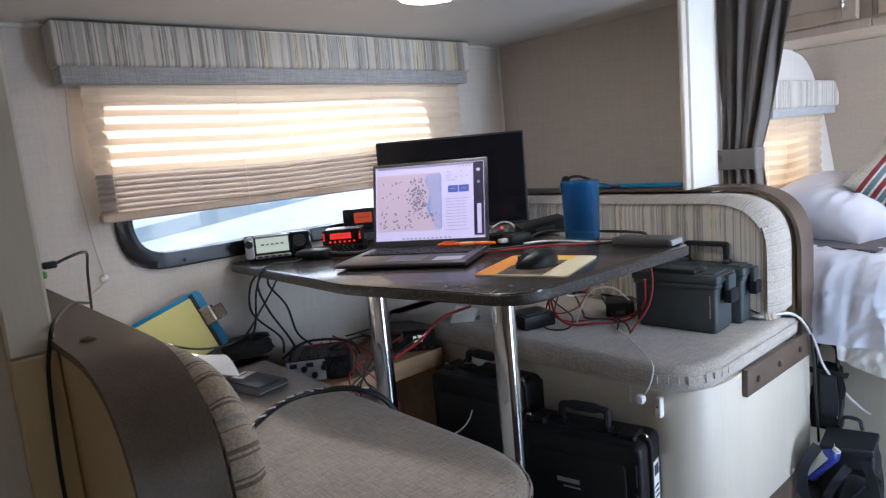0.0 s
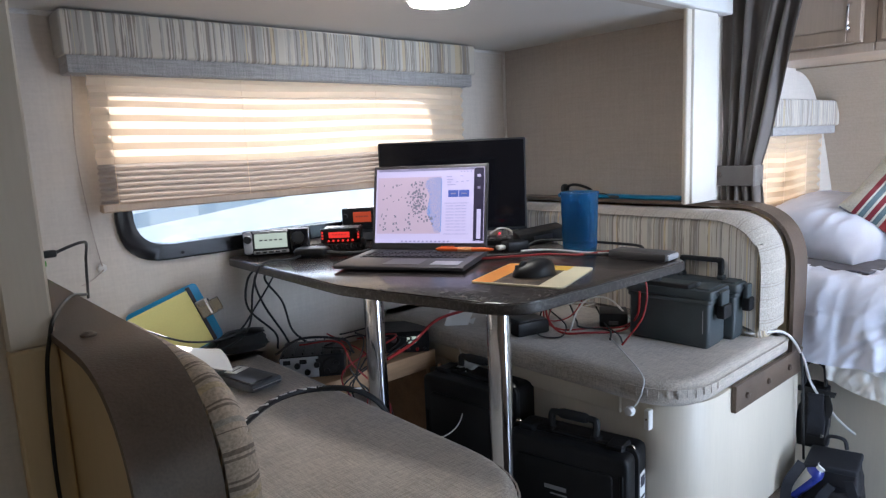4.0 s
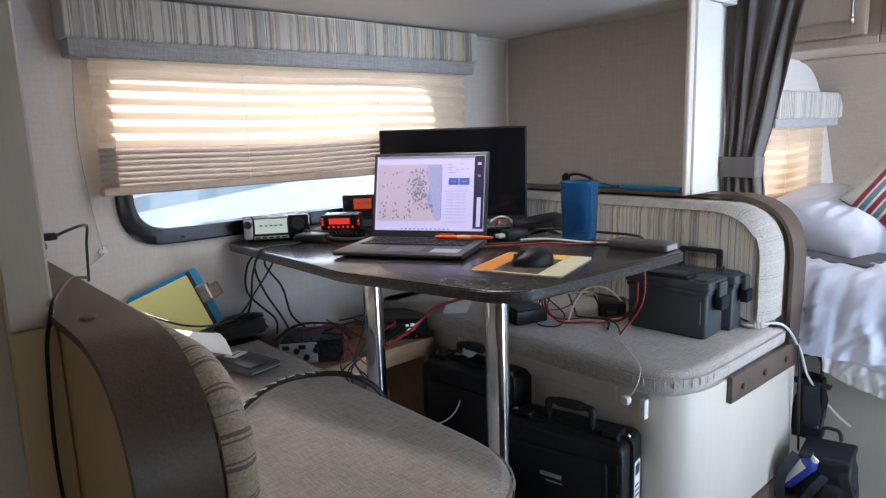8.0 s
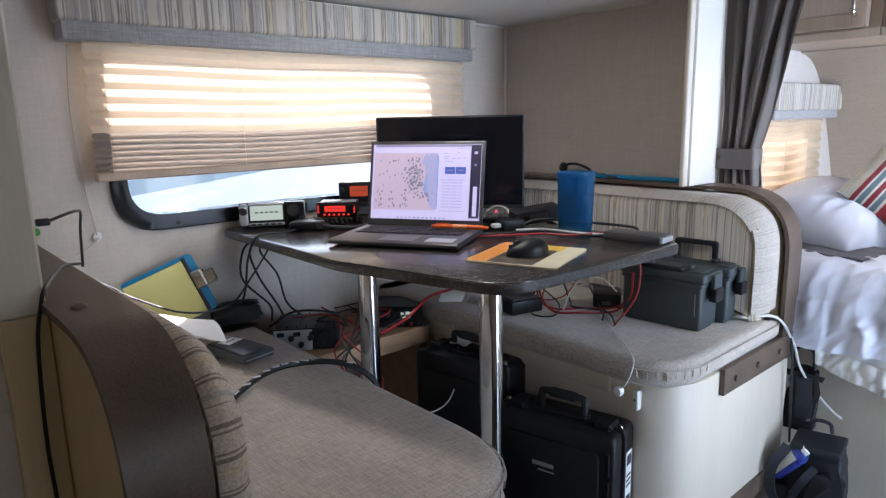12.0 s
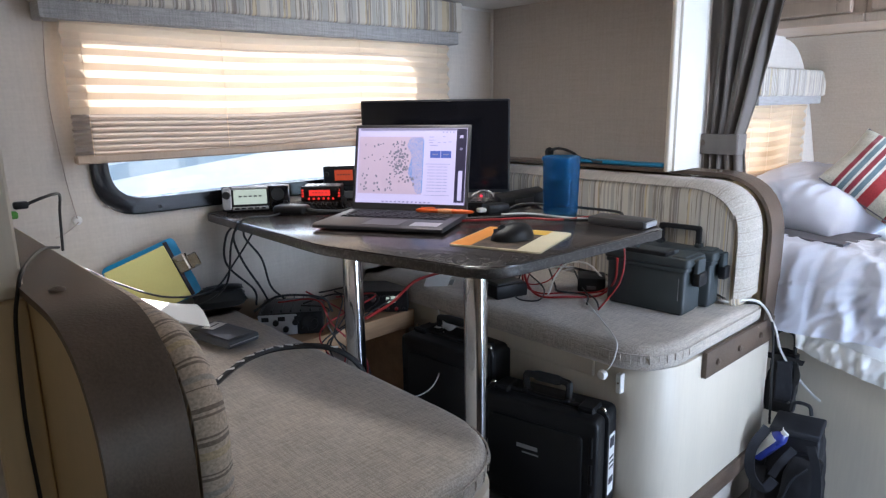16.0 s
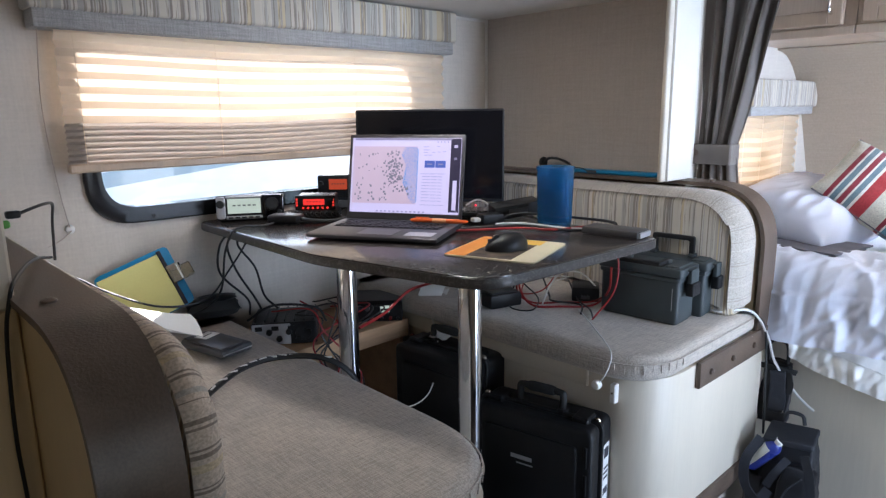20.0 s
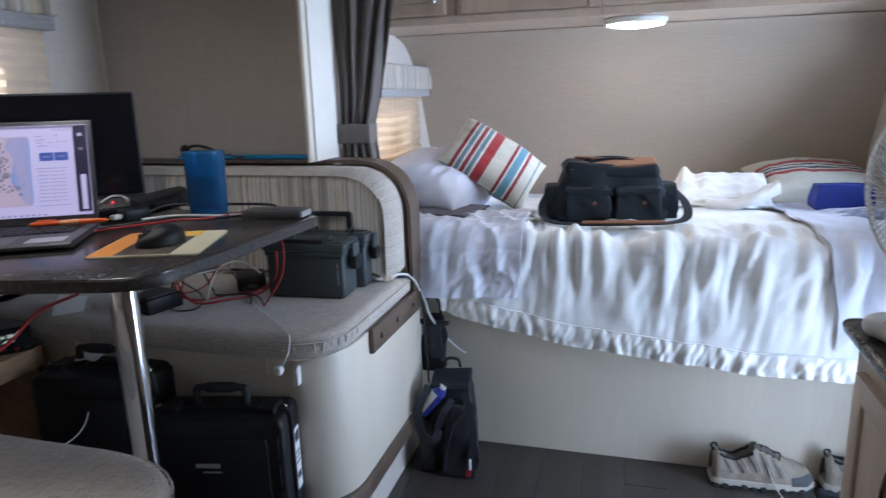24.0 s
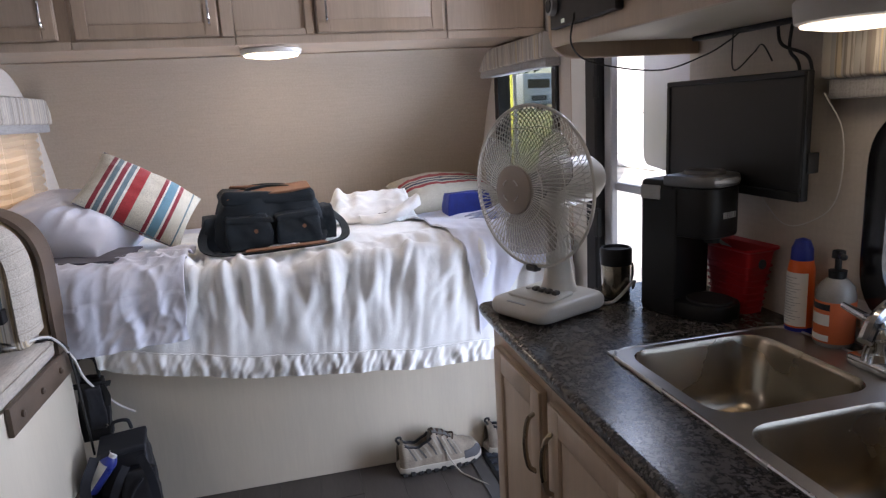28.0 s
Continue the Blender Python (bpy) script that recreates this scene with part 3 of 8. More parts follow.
w1 = window("window_1", 0.72, 1.98, 1.10, 1.645, WY, -1, 0.10, "dark-framed rounded window with the blind half down")
for k in range(6):
    part("frame_screw", lathe([(0.005, 0), (0.005, 0.002), (0.002, 0.003)], 8, axis="y", center=(0.86 + k * 0.2, WY - 0.019, 1.083)), RUBBER, w1)
window("window_2", *BW[:2], *BW[2:], LY, -1, 0.05, "small dark-framed window behind the bed pillow")
window("window_3", *RW[:2], *RW[2:], RY, 1, 0.05, "dark-framed window by the bed on the door side", glass=TINTED)
window("window_4", *KW[:2], *KW[2:], RY, 1, 0.08, "dark rounded window over the kitchen counter")


def pleated_blind(x0, x1, z0, z1, y, inward, pitch, label, lower=0.0, depth=0.018, cloth=None):
    """Pleated blind across y; the lowest share is gathered and denser."""
    b = thing("pleated_blind", label, "window blind", m=pose(0, 0, 0))
    zl = z0 + lower

    def folds(za, zb, n, amp, name, material):
        def fn(u, v):
            k = v * 2 * n
            f = abs((k % 2) - 1)
            sag = 0.004 * math.sin(9 * u + za)
            return (x0 + (x1 - x0) * u, y + inward * (0.006 + amp * f), za + (zb - za) * v + sag)
        part(name, sheet(fn, 12, 4 * n), material, b, shade=10)
    folds(zl, z1, max(2, round((z1 - zl) / pitch)), depth, "upper_pleats", cloth or BLIND)
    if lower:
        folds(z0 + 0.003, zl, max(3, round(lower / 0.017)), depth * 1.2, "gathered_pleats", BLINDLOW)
    part("bottom_rail", bx(x0 - 0.004, x1 + 0.004, y + inward * 0.002, y + inward * 0.032, z0 - 0.012, z0 + 0.012, 0.004), MAPLE_D, b, "beige bottom rail")
    for f in (0.03, 0.31, 0.68, 0.95):
        part("cord", tube([(x0 + (x1 - x0) * f, y + inward * 0.03, z1), (x0 + (x1 - x0) * f, y + inward * 0.03, z0)], 0.0009, 5, 2), BLIND, b)
    return b


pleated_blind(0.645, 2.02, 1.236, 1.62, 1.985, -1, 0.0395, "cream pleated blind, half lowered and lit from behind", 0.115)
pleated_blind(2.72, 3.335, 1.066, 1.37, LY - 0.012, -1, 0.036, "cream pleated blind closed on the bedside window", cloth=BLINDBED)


def valance(x0, x1, z0, z1, y, inward, deep, label, band=0.045):
    """Padded box valance with a striped face and a linen band under it."""
    v = thing("window_valance", label, "valance")
    ya, yb = sorted((y, y + inward * deep))
    part("striped_box", bx(x0, x1, ya, yb, z0 + band, z1, 0.010, 3), STRX, v)
    yc, yd = sorted((y, y + inward * (deep - 0.012)))
    part("linen_band", bx(x0 + 0.010, x1 - 0.012, yc, yd, z0, z0 + band + 0.004, 0.006, 2), GREYBAND, v)
    return v


valance(0.585, 2.055, 1.592, SZ - 0.006, WY - 0.002, -1, 0.10, "striped beige fabric valance above the dinette window")
valance(2.72, 3.41, 1.342, 1.482, LY - 0.002, -1, 0.075, "small striped valance above the bedside window", 0.033)
valance(2.50, 3.36, 1.480, 1.604, RY + 0.002, 1, 0.075, "striped valance above the door side window", 0.03)
valance(0.10, 1.215, 1.318, 1.449, RY + 0.002, 1, 0.05, "striped valance under the kitchen cupboard", 0.037)




# ---- dinette ----
def bench(m, label, mirrored, cushion=0.50):
    """Dinette bench, local x runs from its front edge to its back, y from the aisle to the wall."""
    b = thing("dinette_bench", label, "bench seat", "dinette benches", m)
    L = 1.22
    out = rounded([(0.03, 0.0), (0.74, 0.0), (0.74, L), (0.03, L)], [0.16, 0.0, 0.0, 0.0], 10)
    part("base_panel", prism(out, 0.0, 0.44, 0.002), CREAM, b, "cream laminate base with a rounded corner")
    part("kick_band", prism(rounded([(0.022, -0.008), (0.745, -0.008), (0.745, 0.3), (0.022, 0.3)], [0.165, 0, 0, 0], 10), -0.062, -0.001, 0.002), LEATHER, b)
    part("seat_rail", bx(0.020, 0.030, 0.20, L, 0.385, 0.436, 0.003), CREAM, b)
    fx, fr_ = (0.008, 0.23) if mirrored else (-0.02, 0.17)
    o2 = rounded([(fx, -0.01), (0.63, -0.01), (0.63, L), (fx, L)], [fr_, 0.02, 0.02, 0.02], 10)
    seat = prism(o2, 0.440, 0.515, 0.034, 5)
    seat.normal_update()
    bmesh.ops.inset_region(seat, faces=[f for f in seat.faces if abs(f.normal.z) > 0.99 and f.calc_area() > 0.2], thickness=0.03)
    part("seat_cushion", seat, SEATC, b)
    for h in (0.494,):
        ring = [(x, y, h) for x, y in rounded([(fx - 0.0015, -0.0115), (0.63, -0.0115), (0.63, L), (fx - 0.0015, L)], [fr_, 0.02, 0.02, 0.02], 10)]
        part("seam_piping", tube(ring[:14], 0.0020, 6, 1, soft=False), SEATC, b)
    # backrest: board with a rounded top corner on the aisle side, wrapped in a vinyl band
    top = 0.892
    prof = rounded([(0.0, 0.25), (0.0, top), (L, top), (L, 0.25)], [0.0, 0.19, 0.0, 0.0], 12)
    part("back_board", prism([(y + 0.012 if y < 0.1 else y, min(z, top - 0.012)) for y, z in prof], 0.657, 0.744 if mirrored else 0.733, axis="x"), TANB, b, "pale wood back board")
    arc = [(0.0, 0.10 if mirrored else 0.375)] + prof[1:-2]

    def band(u, v):
        k = u * (len(arc) - 1)
        i = min(int(k), len(arc) - 2)
        f = k - i
        y = arc[i][0] * (1 - f) + arc[i + 1][0] * f
        z = arc[i][1] * (1 - f) + arc[i + 1][1] * f
        return ((0.655 if mirrored else 0.645) + 0.10 * v, y, z)
    arc = arc + [(L, top)]
    part("edge_band", sheet(band, (len(arc) - 1) * 2, 4, 0.012), LEATHER, b, "brown vinyl edge band")
    dip = 0.012 if not mirrored else 0.03
    o3 = rounded([(0.018, 0.50), (0.018, top - dip), (L, top - dip), (L, 0.50)], [0.04, 0.17, 0.02, 0.02], 10)
    part("back_cushion", prism(o3, cushion, 0.643, 0.022 if mirrored else 0.040, 4, axis="x"), STRY, b)
    # gusset along the cushion's outer edge, with tucks
    go_, gz_ = (0.013, 0.003) if mirrored else (0.0165, 0.0010)
    garc = rounded([(go_, 0.54), (go_, top - dip + gz_), (0.45 if mirrored else 1.20, top - dip + gz_)], [0.0, 0.18 if mirrored else 0.172, 0.0], 12)

    def gusset(u, v):
        k = u * (len(garc) - 1)
        i = min(int(k), len(garc) - 2)
        f = k - i
        y = garc[i][0] * (1 - f) + garc[i + 1][0] * f
        z = garc[i][1] * (1 - f) + garc[i + 1][1] * f
        d = 0.006 * math.sin(math.pi * v) - (0.013 if mirrored else 0.016) * (1 - v) ** (3 if mirrored else 7)
        return (cushion + (0.004 if mirrored else 0.001) + (0.637 - cushion) * v, y - d * (0 if y > 0.2 else 1), z + d * (1 if y > 0.03 else 0))
    gs_ = part("gusset", sheet(gusset, (len(garc) - 1) * 3, 8, 0.003), STRZ if mirrored else STRF, b, "striped side gusset")
    run = [0.0]
    for p, q in zip(garc, garc[1:]):
        run.append(run[-1] + math.dist(p, q))
    at = gs_.data.attributes.new("along", "FLOAT", "POINT")
    for v in gs_.data.vertices:
        i = min(range(len(garc)), key=lambda k: math.dist(garc[k], (v.co.y, v.co.z)))
        t0, t1 = garc[max(0, i - 1)], garc[min(len(garc) - 1, i + 1)]
        ln = math.dist(t0, t1)
        at.data[v.index].value = run[i] + ((v.co.y - garc[i][0]) * (t1[0] - t0[0]) + (v.co.z - garc[i][1]) * (t1[1] - t0[1])) / ln
    # gathered tucks round the seat's rounded corner
    for k in range(11):
        q, r_ = ring[min(k, 10)], 0.0010 + 0.0005 * (k % 3)
        part("tuck", tube([(q[0], q[1], 0.4945), (q[0] - 0.001, q[1] - 0.001, 0.485), (q[0], q[1], 0.474 - 0.004 * (k % 2))], r_, 6, 3), SEATC, b)
    # strap with rivets that holds the seat
    strap = prism([(0.250, 0.372), (0.728, 0.366), (0.728, 0.446), (0.250, 0.448)], -0.016, -0.0005, 0.003, 2, axis="y")
    part("strap", strap, LEATHER, b)
    for x in (0.315, 0.46, 0.615):
        z = 0.407
        part("rivet", lathe([(0.010, -0.003), (0.009, 0.003), (0.003, 0.006)], 12, axis="y", center=(0, 0, 0)), LEATHER, b, "domed rivet",
             m=pose(x, -0.019, z, 0, 0, 180))
    for z in () if mirrored else (0.54, 0.70):
        part("band_rivet", lathe([(0.010, -0.003), (0.009, 0.004), (0.003, 0.006)], 12, axis="y"), LEATHER, b, "domed rivet", m=pose(0.695, -0.006, z, 0, 0, 180))
    part("band_rivet", lathe([(0.012, -0.003), (0.011, 0.003), (0.004, 0.006)], 12), LEATHER, b, "domed rivet", m=pose(*((0.719, 0.264) if mirrored else (0.695, 0.19)), top + 0.012))
    return b


bench(pose(1.60, 0.78, SF), "beige fabric dinette bench with a striped back and brown vinyl edging", False)
near = bench(pose(0, 0, 0), "beige fabric dinette bench seen from behind its rounded striped back", True, 0.592)
near.matrix_basis = Matrix.Translation((1.055, 0.745, SF - 0.010)) @ Matrix.Diagonal((-0.965, 1, 1, 1))

tb = thing("dinette_table", "dark speckled laminate dinette table on two chrome legs", "table")
TZ = 1.047
ot = rounded([(0.995, 2.005), (0.978, 1.33), (1.085, 0.865), (1.72, 0.835), (1.77, 2.005)], [0.03, 0.30, 0.11, 0.05, 0.02], 12)
part("tabletop", prism(ot, TZ - 0.027, TZ, 0.004), TABLE, tb)
part("edge_strip", prism([((x - 1.38) * 1.004 + 1.38, (y - 1.4) * 1.003 + 1.4) for x, y in ot], TZ - 0.025, TZ - 0.003, 0.003), EDGE, tb, "speckled table edge")
for x, y in ((1.23, 1.055), (1.19, 1.50)):
    leg = part("leg", lathe([(0.0285, SF), (0.0285, TZ - 0.028)], 32, center=(x, y, 0)), CHROME, tb, "chrome leg")
    part("socket", lathe([(0.075, TZ - 0.028), (0.07, TZ - 0.036), (0.032, TZ - 0.041)], 24, center=(x, y, 0)), BLACK, tb)
    part("foot_flange", lathe([(0.08, SF), (0.075, SF + 0.01), (0.033, SF + 0.02)], 24, center=(x, y, 0)), CHROME, tb)

# ---- bed and its cupboards ----
FX = 2.47
bed = thing("bed", "caravan bed with a pale laminate base across the end wall", "bed")
part("base_front", bx(FX, FX + 0.02, RY + 0.004, LY - 0.004, 0.002, 0.62), CREAM, bed)
part("base_box", bx(FX + 0.02, EX - 0.004, RY + 0.006, LY - 0.006, 0.002, 0.60), CREAM, bed)
part("mattress", bx(FX + 0.0, EX - 0.01, RY + 0.01, LY - 0.02, 0.622, 0.835, 0.05, 4), SHEET, bed)


def gathers(y, s):
    """Soft irregular folds: they start at the bed's edge, lean and die out downwards."""
    yy = y + 0.10 * noise.noise((y * 2.3, s * 2.0, 8)) + 0.22 * (s - 0.8) * noise.noise((y * 1.7, 0.5, 3))
    a = noise.noise((yy * 17.5, s * 4.2, 2))
    b = noise.noise((yy * 31 + 3, s * 8.0, 7))
    c = noise.noise((yy * 6.0 - s * 5.0, s * 7.0 + y * 3, 12))
    d = 0.35 - abs(noise.noise((yy * 24 - s * 9, s * 10 + yy * 4, 17)))
    return 1.0 * a + 0.5 * b + 0.5 * c + 0.45 * d


def blanket_point(u, v, k=1.0):
    """u across the bed, v from the wall side over the top and down the front."""
    y = 0.70 - 1.66 * u
    hem = 0.655 - 0.105 * min(1, max(0, u) / 0.28) ** 0.8 - 0.055 * min(1, max(0, (u - 0.28) / 0.35)) + 0.01 * max(0, u - 0.75)
    top = 0.855 + 0.012 * noise.noise((y * 3, v * 5, 1)) + 0.014 * noise.noise((y * 6, v * 9, 4))
    run, r = 0.80, 0.06
    down = top - r - hem
    total = run + r * 1.57 + down
    s = v * total
    wave = k * gathers(y, s)
    if s < run:
        f = max(0, s / run - 0.55) / 0.45
        return Vector((3.24 - s, y, top + 0.032 * f * wave + 0.012 * (1 - f) * noise.noise((y * 5 + s * 3, s * 8, 21))))
    if s < run + 1.57 * r:
        a = (s - run) / r
        return Vector((3.24 - run - r * math.sin(a) - 0.034 * wave * math.sin(a), y, top - r + r * math.cos(a) + 0.030 * wave * math.cos(a)))
    d = (s - run - 1.57 * r) / down
    fade = 0.55 + 0.45 * noise.noise((y * 3.1, 4.0, 5))
    amp = 0.050 * (max(0.0, 1 - d * (0.72 + 0.5 * fade)) ** 0.9 + 0.16) * (0.75 + 0.5 * noise.noise((y * 2.2, d, 15)))
    z = top - r - d * down
    return Vector((3.24 - run - r - amp * wave - 0.006 - 0.02 * d, y + 0.004 * noise.noise((y * 6, z * 9, 2)) * d, z + 0.006 * noise.noise((y * 7, 3.0, 1)) * d))


bl = thing("blanket", "white fleece blanket hanging in folds over the bed front", "blanket")
part("blanket_cloth", sheet(blanket_point, 260, 90, 0.006), BLANKET, bl, shade=80)


def ruffle_point(u, v):
    p = blanket_point(u, 1.0)
    y = 1.66 * u
    k = 0.8 * noise.noise((y * 36, v * 1.2, 3)) + 0.7 * noise.noise((y * 80 + 4 * v, v * 1.5, 9)) * (1 - 0.5 * v)
    puff = math.sin(math.pi * min(1, v * 1.1)) * 0.006
    return Vector((p.x - 0.006 - puff - 0.030 * k * (0.25 + 0.5 * v), p.y + 0.004 * noise.noise((y * 40, v, 1)) * v, p.z + 0.008 - 0.078 * v + 0.008 * k * v))


part("satin_hem", sheet(ruffle_point, 460, 10, 0.002), SATIN, bl, "gathered satin hem", shade=80)
part("hem_seam", tube([blanket_point(k / 160, 1.0) + Vector((-0.009, 0, 0.008 + 0.0015 * (-1) ** k)) for k in range(161)], 0.0022, 5, 1, soft=False), SATIN, bl, "puckered seam")


def over_bed(y, s, off, soft=0.5):
    """A place on a cloth that lies off above the blanket, s metres from the blanket's wall side."""
    u = (0.70 - y) / 1.66
    total = 0.80 + 0.06 * 1.57 + (0.795 - (0.655 - 0.105 * min(1, max(0, u) / 0.28) ** 0.8 - 0.055 * min(1, max(0, (u - 0.28) / 0.35)) + 0.01 * max(0, u - 0.75)))
    p = blanket_point(u, s / total, soft)
    f = max(0.0, min(1.0, (s - 0.78) / 0.12))
    return p + Vector((-off * f, 0, off * (1 - f)))


def sheet_point(u, v):
    y = 0.935 + (0.405 - 0.935) * u + 0.014 * noise.noise((v * 6, u * 4, 3)) * v
    s = 0.52 + v * (0.545 - 0.03 * u)
    crease = 1.1 * (0.32 - abs(noise.noise((y * 9 + s * 5, s * 7 - y * 3, 3)))) + 0.5 * (0.3 - abs(noise.noise((y * 21 - s * 12, s * 17, 6))))
    sharp = 0.6 + 1.3 * max(0.0, min(1.0, (u - 0.45) / 0.25))
    return over_bed(y, s, 0.030 + 0.020 * sharp * max(-0.6, crease), 0.35 - 0.2 * u)


sh = thing("bed_sheet", "crumpled white cotton sheet hanging at the bed's corner", "sheet")
part("sheet_cloth", sheet(sheet_point, 130, 110, 0.004), SHEET, sh, shade=80)


def cupboard(y0, y1, door_y0, door_y1, handle_y):
    """Overhead cupboard over the bed with a raised frame door."""
    c = thing("overhead_cupboard", "pale maple overhead cupboard above the bed, door closed", "cupboard", "cupboards above the bed")
    part("body", bx(2.662, EX - 0.002, y0 + 0.001, y1 - 0.001, 1.612, CZ - 0.004), MAPLE, c)
    part("face_rail", bx(2.650, 2.662, y0 + 0.001, y1 - 0.001, 1.603, 1.632, 0.003), MAPLE, c)
    if door_y1:
        d = part("door", bx(2.640, 2.658, door_y0, door_y1, 1.636, CZ - 0.02, 0.004, 2), MAPLE, c)
        a, b2, e, f = door_y0 + 0.045, door_y1 - 0.045, 1.682, CZ - 0.06
        part("door_panel", merge(bx(2.6345, 2.640, door_y0 + 0.003, a, 1.638, CZ - 0.022, 0.002), bx(2.6345, 2.640, b2, door_y1 - 0.003, 1.638, CZ - 0.022, 0.002),
                                 bx(2.6345, 2.640, a, b2, 1.638, e, 0.002), bx(2.6345, 2.640, a, b2, f, CZ - 0.022, 0.002)), MAPLE_D, d)
        part("handle", tube([(2.634, handle_y, 1.672), (2.612, handle_y, 1.682), (2.608, handle_y, 1.717), (2.612, handle_y, 1.752), (2.634, handle_y, 1.762)], 0.005, 8, 5), CHROME, d, "bow handle")
    else:
        part("end_stile", bx(2.652, 2.662, y0 + 0.003, y1 - 0.003, 1.634, CZ - 0.006, 0.002), MAPLE, c)
    if y0 == 0.17:     # flat panel set back beside this door
        part("stile", bx(2.6465, 2.6615, y0 + 0.002, y0 + 0.045, 1.634, CZ - 0.006, 0.003), MAPLE, c)
    if y1 == 0.17:
        part("stile", bx(2.6465, 2.6615, y1 - 0.275, y1 - 0.245, 1.634, CZ - 0.006, 0.003), MAPLE_D, c)
        part("panel_rail", bx(2.6465, 2.6615, y1 - 0.244, y1 - 0.002, 1.634, 1.655, 0.003), MAPLE, c)
    return c


for y0, y1, a, b, h in ((0.70, 1.095, 0.735, 1.085, 0.77), (0.17, 0.70, 0.222, 0.682, 0.25), (-0.60, 0.17, -0.585, -0.115, -0.15), (-0.995, -0.60, 0, 0, 0)):
    cupboard(y0, y1, a, b, h)

# ---- kitchen ----
KZ = 0.85
kt = thing("kitchen_worktop", "dark mottled laminate worktop with a rounded end", "worktop")
SK = (0.52, 1.250, -0.885, -0.548)   # sink cut-out
for bmk in (
    prism(rounded([(SK[1], RY + 0.003), (1.70, RY + 0.003), (1.70, -0.408), (SK[1], -0.398)], [0, 0.02, 0.05, 0], 8), KZ - 0.029, KZ),
    bx(0.0, SK[0], RY + 0.003, -0.398, KZ - 0.029, KZ), bx(SK[0], SK[1], SK[3], -0.398, KZ - 0.029, KZ), bx(SK[0], SK[1], RY + 0.003, SK[2], KZ - 0.029, KZ)):
    part("top_board", bmk, COUNTER, kt)
part("front_edge", tube([(0.0, -0.399, KZ - 0.0145), (1.2, -0.399, KZ - 0.0145), (1.62, -0.408, KZ - 0.0145), (1.682, -0.418, KZ - 0.0145), (1.703, -0.47, KZ - 0.0145), (1.703, -0.95, KZ - 0.0145)], 0.0142, 12, 8), COUNTER, kt, "rounded dark worktop edge")


def base_unit(x0, x1, handle_x, end=0.0):
    u = thing("kitchen_base_unit", "pale maple kitchen base unit with a framed door", "cabinet", "kitchen base units")
    yf = -0.428
    part("body", bx(x0 + 0.001, x1 - 0.001, RY + 0.004, yf, 0.08, KZ - 0.24 if x0 < 1.2 else KZ - 0.031), MAPLE, u)
    part("face_frame", bx(x0 + 0.001, x1 - 0.001, yf, yf + 0.004, 0.08, KZ - 0.0295, 0.001), MAPLE, u)
    part("toe_kick", bx(x0 + 0.001, x1 - 0.001, RY + 0.004, yf - 0.05, 0.0, 0.08), BLACK, u)
    a, b, z0, z1 = x0 + 0.020, x1 - 0.022 - end, 0.10, KZ - 0.080
    d = part("door", bx(a, b, yf + 0.005, yf + 0.019, z0, z1, 0.003, 2), MAPLE, u)
    w = 0.052      # door frame: stiles and rails proud of a sunk panel with a bevelled lip
    part("stile", bx(a + 0.001, a + w, yf + 0.019, yf + 0.025, z0 + 0.001, z1 - 0.001, 0.003, 2), MAPLE, d)
    part("stile", bx(b - w, b - 0.001, yf + 0.019, yf + 0.025, z0 + 0.001, z1 - 0.001, 0.003, 2), MAPLE, d)
    part("rail", bx(a + w, b - w, yf + 0.019, yf + 0.025, z0 + 0.001, z0 + w, 0.003, 2), MAPLE, d)
    part("rail", bx(a + w, b - w, yf + 0.019, yf + 0.025, z1 - w, z1 - 0.001, 0.003, 2), MAPLE, d)
    part("panel_lip", merge(bx(a + w, a + w + 0.006, yf + 0.019, yf + 0.0225, z0 + w, z1 - w, 0.002), bx(b - w - 0.006, b - w, yf + 0.019, yf + 0.0225, z0 + w, z1 - w, 0.002),
                            bx(a + w + 0.006, b - w - 0.006, yf + 0.019, yf + 0.0225, z1 - w - 0.006, z1 - w, 0.002)), MAPLE_D, d)
    part("handle", tube([(handle_x, yf + 0.024, 0.580), (handle_x, yf + 0.040, 0.596), (handle_x, yf + 0.047, 0.647), (handle_x, yf + 0.040, 0.698), (handle_x, yf + 0.024, 0.714)], 0.0055, 8, 6), STEEL, d, "brushed bow handle")
    return u


base_unit(1.283, 1.655, 1.330, 0.036)
base_unit(0.905, 1.283, 1.236)
base_unit(0.530, 0.905, 0.575)

oc = thing("kitchen_wall_cupboard", "pale maple wall cupboard over the kitchen with a rounded corner frame", "cupboard")
OX, OY, OZ = 1.675, -0.61, 1.479
part("body", bx(0.0, OX - 0.02, RY + 0.002, OY, OZ + 0.012, CZ - 0.004), MAPLE, oc)
part("underside", bx(0.02, OX - 0.03, RY + 0.003, OY - 0.01, OZ, OZ + 0.012), CREAM, oc)

# ---- things on the dinette table ----
def bar(parent, name, x, y, w, h, material, y0, label=""):
    """A thin flat mark on an upright face whose front looks along -y."""
    return part(name, bx(x - w / 2, x + w / 2, y0 - 0.0008, y0, y - h / 2, y + h / 2), material, parent, label)


